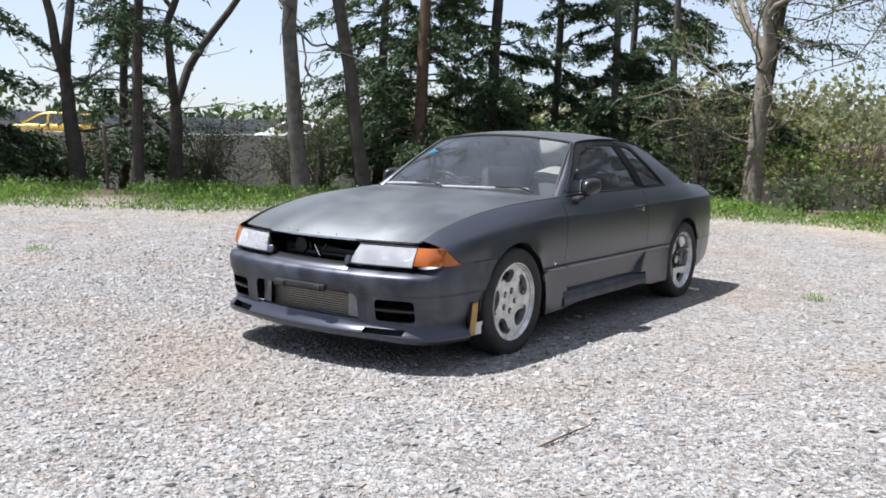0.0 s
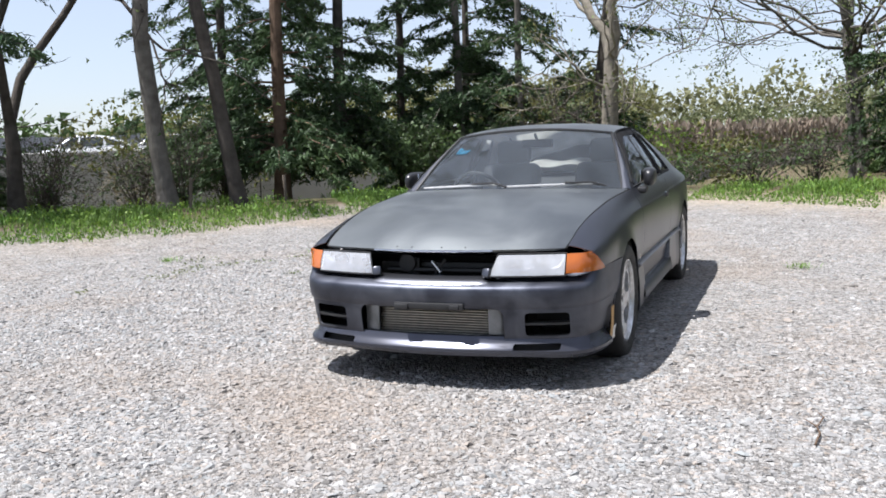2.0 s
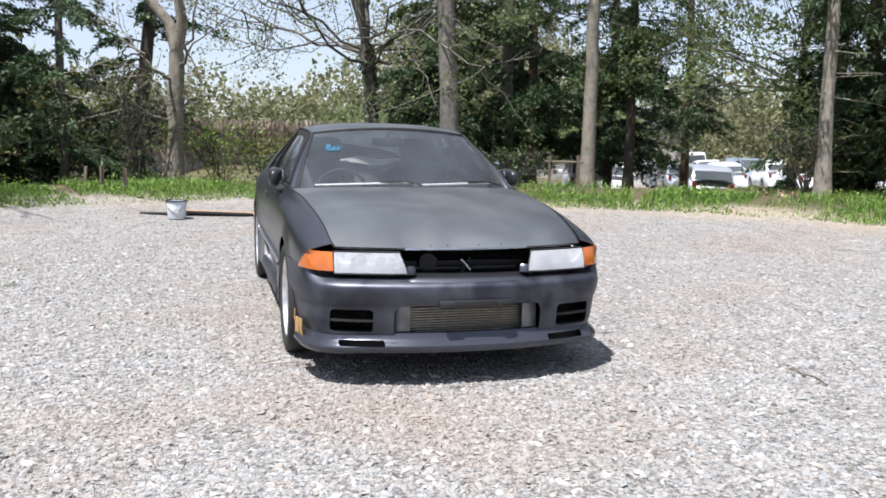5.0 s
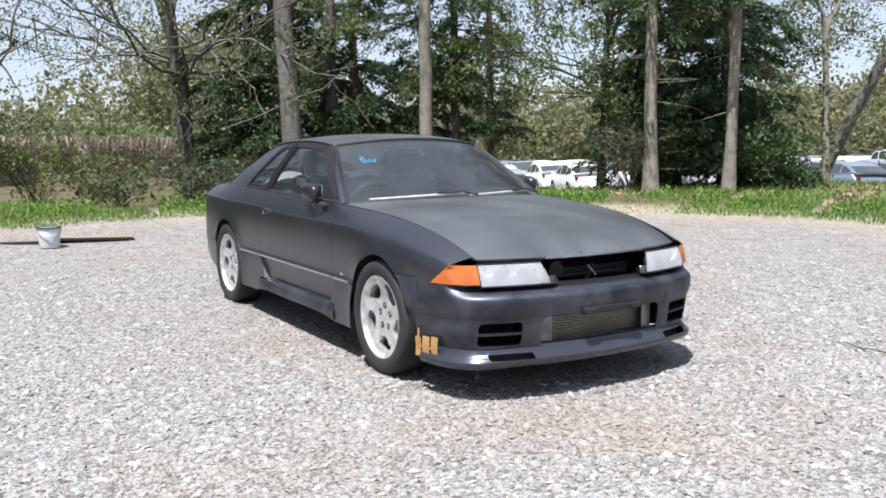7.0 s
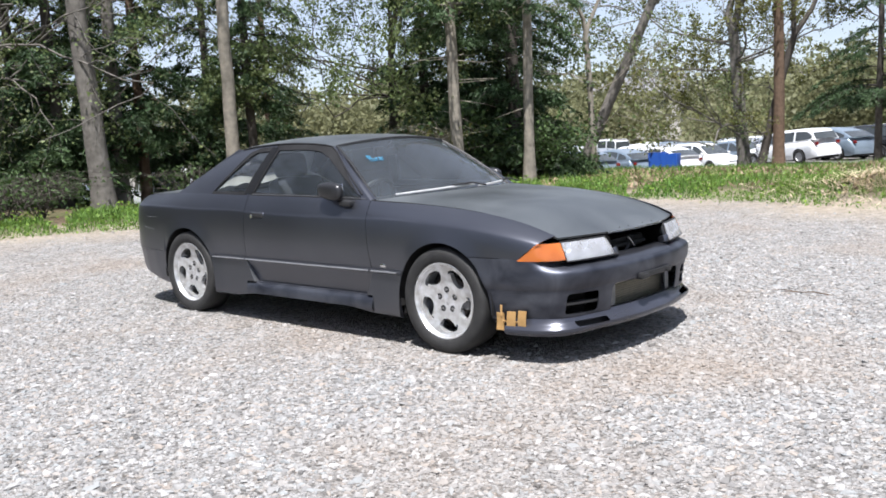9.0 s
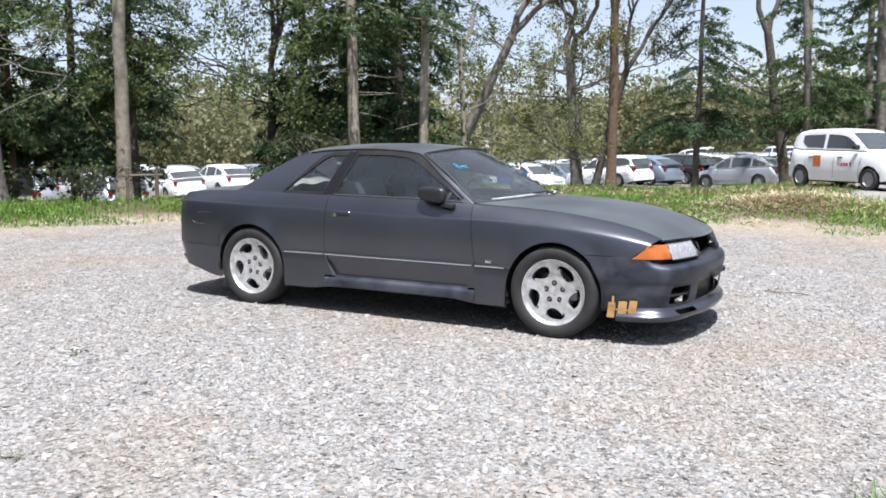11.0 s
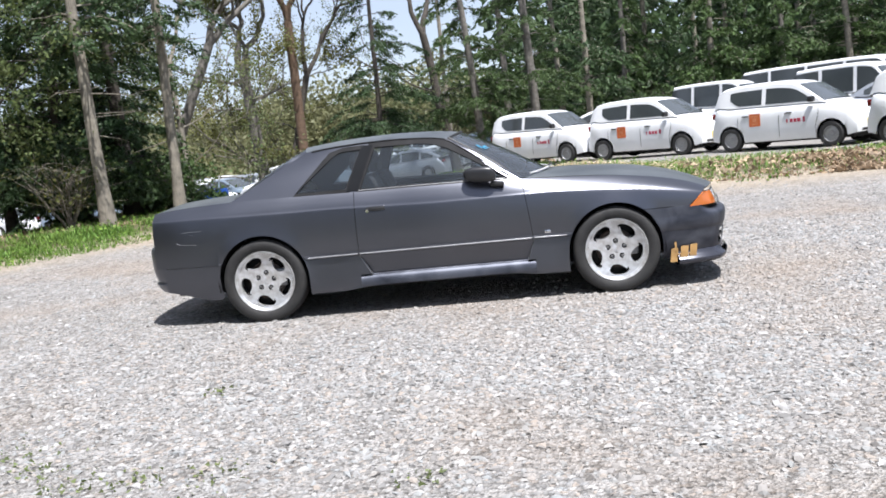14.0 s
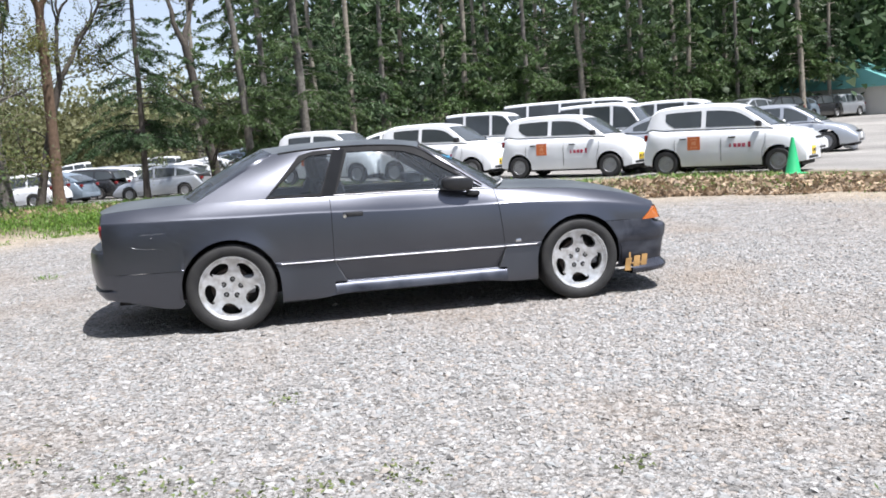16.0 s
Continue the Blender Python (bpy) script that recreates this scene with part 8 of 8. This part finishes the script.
def distance():
    rng = np.random.default_rng(8)
    # rolling hills all round
    n, rings = 120, [90, 110, 140, 180, 240, 320, 450]
    verts, faces = [], []
    for j, rr in enumerate(rings):
        for i in range(n):
            a = 2 * math.pi * i / n
            x, y = rr * math.cos(a), rr * math.sin(a)
            rise = (0, 0.2, 0.6, 0.9, 1.0, 0.8, 0.0)[j]
            tilt = 2.5 + 0.03 * max(0, min(y, 150))
            h = (7.5 + 3.5 * noise.noise(Vector((math.cos(a) * 2.2, math.sin(a) * 2.2, 1))) + 3 * noise.noise(Vector((math.cos(a) * 7, math.sin(a) * 7, 4)))) * rise
            verts.append((x, y, tilt - 4 + h if j else -12 + tilt))
    for j in range(len(rings) - 1):
        for i in range(n):
            k = (i + 1) % n
            faces.append((j * n + i, j * n + k, (j + 1) * n + k, (j + 1) * n + i))
    hill = raw("hills", verts, faces, "hill")
    tagged(hill, "low wooded hills on the horizon", "hill", kind="backdrop")
    hill["kind"] = "structure"

    def spots(count, a0, a1, r0, r1, w, h, base=-5.0):
        out = []
        for i in range(count):
            a = radians(rng.uniform(a0, a1))
            rr = rng.uniform(r0, r1)
            x, y = rr * math.cos(a), rr * math.sin(a)
            z = base + 2.3 + 3.0 * smooth01(90, 150, rr)
            s = rng.uniform(0.7, 1.3)
            if 172.5 < math.degrees(a) < 190:
                s *= 0.62
            out.append((x, y, z, w * s, h * s * rng.uniform(0.8, 1.2)))
        return out

    clump_trees(spots(150, 60, 200, 85, 150, 9, 7.5, -3.6), rng, "woods", "far_woods", "mixed woods on the far slope", 0.45, 520)
    clump_trees(spots(60, 88, 150, 66, 86, 8, 6.5, -3.2), rng, "far_olive", "far_woods_pale", "yellow-green trees beyond the car park", 0.3, 1200)
    clump_trees(spots(70, 168, 203, 140, 215, 12, 11, -2.0), rng, "far_olive", "far_hill_woods", "hazy green woods on the hill beyond the wall", 0.7, 170)
    clump_trees(spots(60, 200, 245, 80, 120, 7, 5, -3.5), rng, "bush", "far_woods_road", "trees beyond the road", 0.8, 140)
    clump_trees(spots(70, 150, 192, 58, 84, 6, 3.0, -2.6), rng, "spring", "far_thicket", "pale spring thicket on the slope", 0.3, 700)
    clump_trees(spots(24, 154, 170.5, 86, 116, 8.5, 15, -3.4), rng, "far_olive", "far_woods_tall", "tall pale budding wood on the far slope", 0.32, 1600)
    clump_trees(spots(120, 15, 88, 58, 84, 8, 15, -3.5), rng, "needles", "far_conifers", "dark wood beyond the vans", 0.65, 330)
    clump_trees([(x, y, ground_z(x, y) - 0.3, 4.5, 3.2) for x, y in [(-22 + rng.uniform(-3, 3), -14 + rng.uniform(-8, 10)) for _ in range(26)]], rng, "olive", "rough_scrub", "bare and budding scrub below the wall", 0.18, 500)

    # pylon
    py = empty("power_pylon", "pale lattice power pylon on the skyline", "pylon", Matrix.Translation((-394, 14, 9.5)))
    for k in range(4):
        sx, sy = (1, 1, -1, -1)[k], (1, -1, -1, 1)[k]
        bm = bmesh.new()
        tube(bm, [(sx * 3.2, sy * 3.2, 0), (sx * 1.4, sy * 1.4, 11), (sx * 0.6, sy * 0.6, 19)], 0.2, 4)
        part("leg", bm, "pylon", py)
    for z, w in ((2, 2.9), (5, 2.4), (8, 1.9), (11, 1.4), (14, 1.0), (16.5, 0.8)):
        for k in range(4):
            a, b = ((1, 1), (1, -1), (-1, -1), (-1, 1))[k], ((1, -1), (-1, -1), (-1, 1), (1, 1))[k]
            bm = bmesh.new()
            tube(bm, [(a[0] * w, a[1] * w, z), (b[0] * w * 0.82, b[1] * w * 0.82, z + 2.7)], 0.13, 4)
            part("brace", bm, "pylon", py)
    for z, w in ((12, 4.5), (15, 4.0), (18, 3.2)):
        bm = bmesh.new()
        tube(bm, [(0, -w, z), (0, 0, z + 0.7), (0, w, z)], 0.18, 4)
        part("cross_arm", bm, "pylon", py)

    def house(at, yaw, w, d, h, roof, label):
        ho = empty("house", label, "house", pose(*at, 0, 0, yaw), "distant houses")
        bm = bmesh.new()
        box(bm, -w / 2, w / 2, -d / 2, d / 2, -3, h)
        part("wall", bm, "plaster", ho, smooth=False)
        bm = bmesh.new()
        e, r_ = 0.5, h + d * 0.28
        vs = [bm.verts.new(p) for p in ((-w / 2 - e, -d / 2 - e, h), (w / 2 + e, -d / 2 - e, h), (w / 2 + e, d / 2 + e, h), (-w / 2 - e, d / 2 + e, h), (-w / 2 - e, 0, r_), (w / 2 + e, 0, r_))]
        for f in ((0, 1, 5, 4), (2, 3, 4, 5), (0, 4, 3), (1, 2, 5), (3, 2, 1, 0)):
            bm.faces.new([vs[i] for i in f])
        bmesh.ops.recalc_face_normals(bm, faces=list(bm.faces))
        part("roof", bm, roof, ho, smooth=False)
        for k in range(3):
            for s in (-1, 1):
                bm = bmesh.new()
                x = -w * 0.32 + k * w * 0.32
                box(bm, x - 0.6, x + 0.6, s * (d / 2 + 0.02) - 0.03, s * (d / 2 + 0.02) + 0.03, h - 1.9, h - 0.8)
                part("window", bm, "far_pane", ho, smooth=False)

    house((44.8, 50.5, 0.7), 35, 12, 8, 2.0, "roof_teal", "low building with a teal metal roof")
    house((-51.0, 96.0, 2.6), 20, 11, 8, 3.0, "roof_tile", "grey-roofed house among trees")
    house((-79.5, 46.5, -0.2), -30, 11, 8, 3.0, "roof_tile", "pale house with a grey roof")
    house((-66.0, 36.5, -0.3), -20, 9, 7, 2.6, "roof_tile", "pale house with a grey roof")
    # board fence at the far side of the open lot
    fence = empty("site_fence", "grey steel panel fence across the far lot", "fence")
    for i in range(16):
        bm = bmesh.new()
        x, y = 30 + i * 1.9, 47.5 + i * 0.5
        box(bm, 0, 1.86, -0.03, 0.03, -0.6, 1.6, 0.0, pose(x, y, ground_z(x, y), 0, 0, 14.7))
        part("panel", bm, "panel", fence, smooth=False)


distance()

# ---- small things in the yard ----
M["bucket"] = mat("pail_plastic", (0.62, 0.65, 0.68), 0.45, second=(0.5, 0.52, 0.54), scale=10)
M["rust"] = mat("weathered_board", (0.28, 0.15, 0.08), 0.85, second=(0.38, 0.25, 0.15), scale=9, amount=0.5, bump=0.3, bump_scale=40)
M["cone"] = mat("green_cone", (0.02, 0.42, 0.16), 0.45, second=(0.02, 0.35, 0.13), scale=9)
M["crate"] = mat("blue_plastic", (0.015, 0.07, 0.32), 0.4, second=(0.02, 0.09, 0.38), scale=8)
M["stake"] = mat("stake_wood", (0.16, 0.13, 0.1), 0.9, second=(0.1, 0.08, 0.06), scale=12, bump=0.3, bump_scale=60)


def spot(x, y, dz=0.0):
    return ground_z(x, y) + 0.03 * noise.noise(Vector((x * 0.35, y * 0.35, 2.0))) * smooth01(2.5, 5, math.hypot(x, y)) + dz


def small_things():
    x, y = -5.55, -1.6
    pail = empty("bucket", "pale grey plastic bucket with a dark rim on the gravel", "bucket", pose(x, y, spot(x, y)))
    bm = bmesh.new()
    lathe(bm, [(0.001, 0.005), (0.105, 0.005), (0.11, 0.02), (0.13, 0.235), (0.128, 0.24), (0.122, 0.235), (0.102, 0.03), (0.001, 0.025)], 32, axis="Z")
    bmesh.ops.recalc_face_normals(bm, faces=list(bm.faces))
    part("pail", bm, "bucket", pail)
    bm = bmesh.new()
    tube(bm, [(0.132 * math.cos(t), 0.132 * math.sin(t), 0.238) for t in np.linspace(0, 2 * math.pi, 33)], 0.009, 6, cap=False)
    part("rim", bm, "black", pail)
    bm = bmesh.new()
    tube(bm, [(0.0, 0.132 * math.cos(t), 0.225 - 0.1 * math.sin(t)) for t in np.linspace(0, math.pi, 17)], 0.004, 5)
    for v in bm.verts:
        v.co.x += 0.135 * (0.225 - v.co.z) / 0.1
    part("handle", bm, "chrome", pail)
    bm = bmesh.new()
    box(bm, -0.22, 0.22, -0.05, 0.05, -0.003, 0.03, 0.006, pose(-5.95, -1.86, spot(-5.95, -1.86), 0, 0, 70))
    ob = part("scrap_bar", bm, "black")
    tagged(ob, "dark metal scrap lying on the gravel", "scrap")
    board = empty("board", "weathered brown board lying at the edge of the gravel", "board", pose(-5.95, -1.0, spot(-5.95, -1.0, 0.012), 0, 2, 82))
    bm = bmesh.new()
    box(bm, -0.5, 0.42, -0.16, 0.16, 0, 0.02, 0.004)
    part("plank", bm, "rust", board)
    bm = bmesh.new()
    box(bm, -0.52, 0.4, -0.2, -0.165, 0, 0.035, 0.006)
    part("batten", bm, "black", board)
    # cone on the bank
    x, y = 9.0, 7.5
    cone = empty("traffic_cone", "bright green plastic traffic cone on the leafy bank", "cone", pose(x, y, G(x, y, 0.0)[2] + 0.05))
    bm = bmesh.new()
    lathe(bm, [(0.15, 0.03), (0.135, 0.05), (0.03, 0.66), (0.022, 0.69), (0.012, 0.69), (0.02, 0.6)], 24, axis="Z")
    bmesh.ops.recalc_face_normals(bm, faces=list(bm.faces))
    part("body", bm, "cone", cone)
    bm = bmesh.new()
    box(bm, -0.19, 0.19, -0.19, 0.19, 0, 0.03, 0.01)
    part("base", bm, "cone", cone)
    # blue crates beside the car park
    for i, (x, y, w, h, a) in enumerate(((-9.75, 22.75, 0.54, 0.6, 20), (-9.15, 22.5, 0.52, 0.54, 12))):
        cr = empty("crate", "blue plastic bin standing beside the car park", "crate", pose(x, y, G(x, y, 0)[2], 0, 0, a), "blue crates")
        for k in range(4):
            bm = bmesh.new()
            box(bm, -w / 2, w / 2, -0.012, 0.012, 0.0, h, 0.005, pose(0, 0, 0, 0, 0, 90 * k) @ pose(0, w / 2 - 0.014, 0))
            part("side_panel", bm, "crate", cr)
        bm = bmesh.new()
        box(bm, -w / 2 + 0.03, w / 2 - 0.03, -w / 2 + 0.03, w / 2 - 0.03, 0.01, h * 0.6)
        part("filling", bm, "dark", cr)
    # stakes at the verge
    for i, (x, y, h, a, b) in enumerate(((-2.96, -9.5, 1.05, 2, 3), (-5.2, -7.0, 0.5, -4, 2), (-6.7, -6.2, 0.45, 2, -3), (-8.2, -3.0, 0.35, 0, 4), (-8.0, -2.4, 0.33, 2, 0), (-8.15, -2.75, 0.36, -3, 2), (-9.0, 4.9, 0.62, 0, 0), (-8.75, 5.35, 0.62, 0, 0))):
        bm = bmesh.new()
        box(bm, -0.022, 0.022, -0.022, 0.022, -0.2, h, 0.005, pose(*G(x, y, 0), a, b, 25 * i))
        ob = part("stake", bm, "stake")
        tagged(ob, "weathered wooden stake in the verge", "stake", "stakes in the verge")
    bm = bmesh.new()
    p, q = Vector(G(-9.0, 4.9, 0.5)), Vector(G(-8.75, 5.35, 0.5))
    tube(bm, [p + (p - q) * 0.2, q + (q - p) * 0.2], 0.022, 6)
    ob = part("cross_rail", bm, "stake")
    tagged(ob, "weathered wooden rail across two stakes", "rail")
    # twig on the gravel
    bm = bmesh.new()
    pts = [(2.64, 1.78), (2.52, 1.80), (2.42, 1.79), (2.30, 1.82), (2.22, 1.80)]
    tube(bm, [(x, y, spot(x, y, 0.012 + 0.008 * (i % 2))) for i, (x, y) in enumerate(pts)], [0.0045, 0.0045, 0.004, 0.003, 0.002], 6)
    tube(bm, [(2.42, 1.79, spot(2.42, 1.79, 0.015)), (2.34, 1.74, spot(2.34, 1.74, 0.02))], [0.003, 0.0015], 5)
    ob = part("twig", bm, "bark_red")
    tagged(ob, "dry brown twig lying on the gravel", "twig")
    # grass tufts that grow through the gravel
    rng = np.random.default_rng(4)
    for i, (x, y) in enumerate(((-1.9, 1.75), (3.4, -2.9), (-2.6, -3.3), (-1.6, -4.6), (0.9, -4.9), (-3.2, 2.9), (2.2, -5.2))):
        n = 60
        root = np.column_stack([x + rng.normal(size=n) * 0.06, y + rng.normal(size=n) * 0.06, np.full(n, spot(x, y))])
        az, h = rng.uniform(0, 2 * math.pi, n), rng.uniform(0.02, 0.07, n)
        tip = root + np.column_stack([np.cos(az) * h, np.sin(az) * h, h])
        sd = np.stack([-np.sin(az), np.cos(az), np.zeros(n)], -1) * 0.004
        v = np.empty((n, 4, 3))
        v[:, 0], v[:, 1], v[:, 2], v[:, 3] = root - sd, (root + tip) / 2 + sd, tip, (root + tip) / 2 - sd
        ob = fast_mesh("grass_tuft", v.reshape(-1, 3), np.arange(4 * n).reshape(n, 4), "grass")
        tagged(ob, "small grass tuft growing through the gravel", "grass", "grass tufts")


small_things()
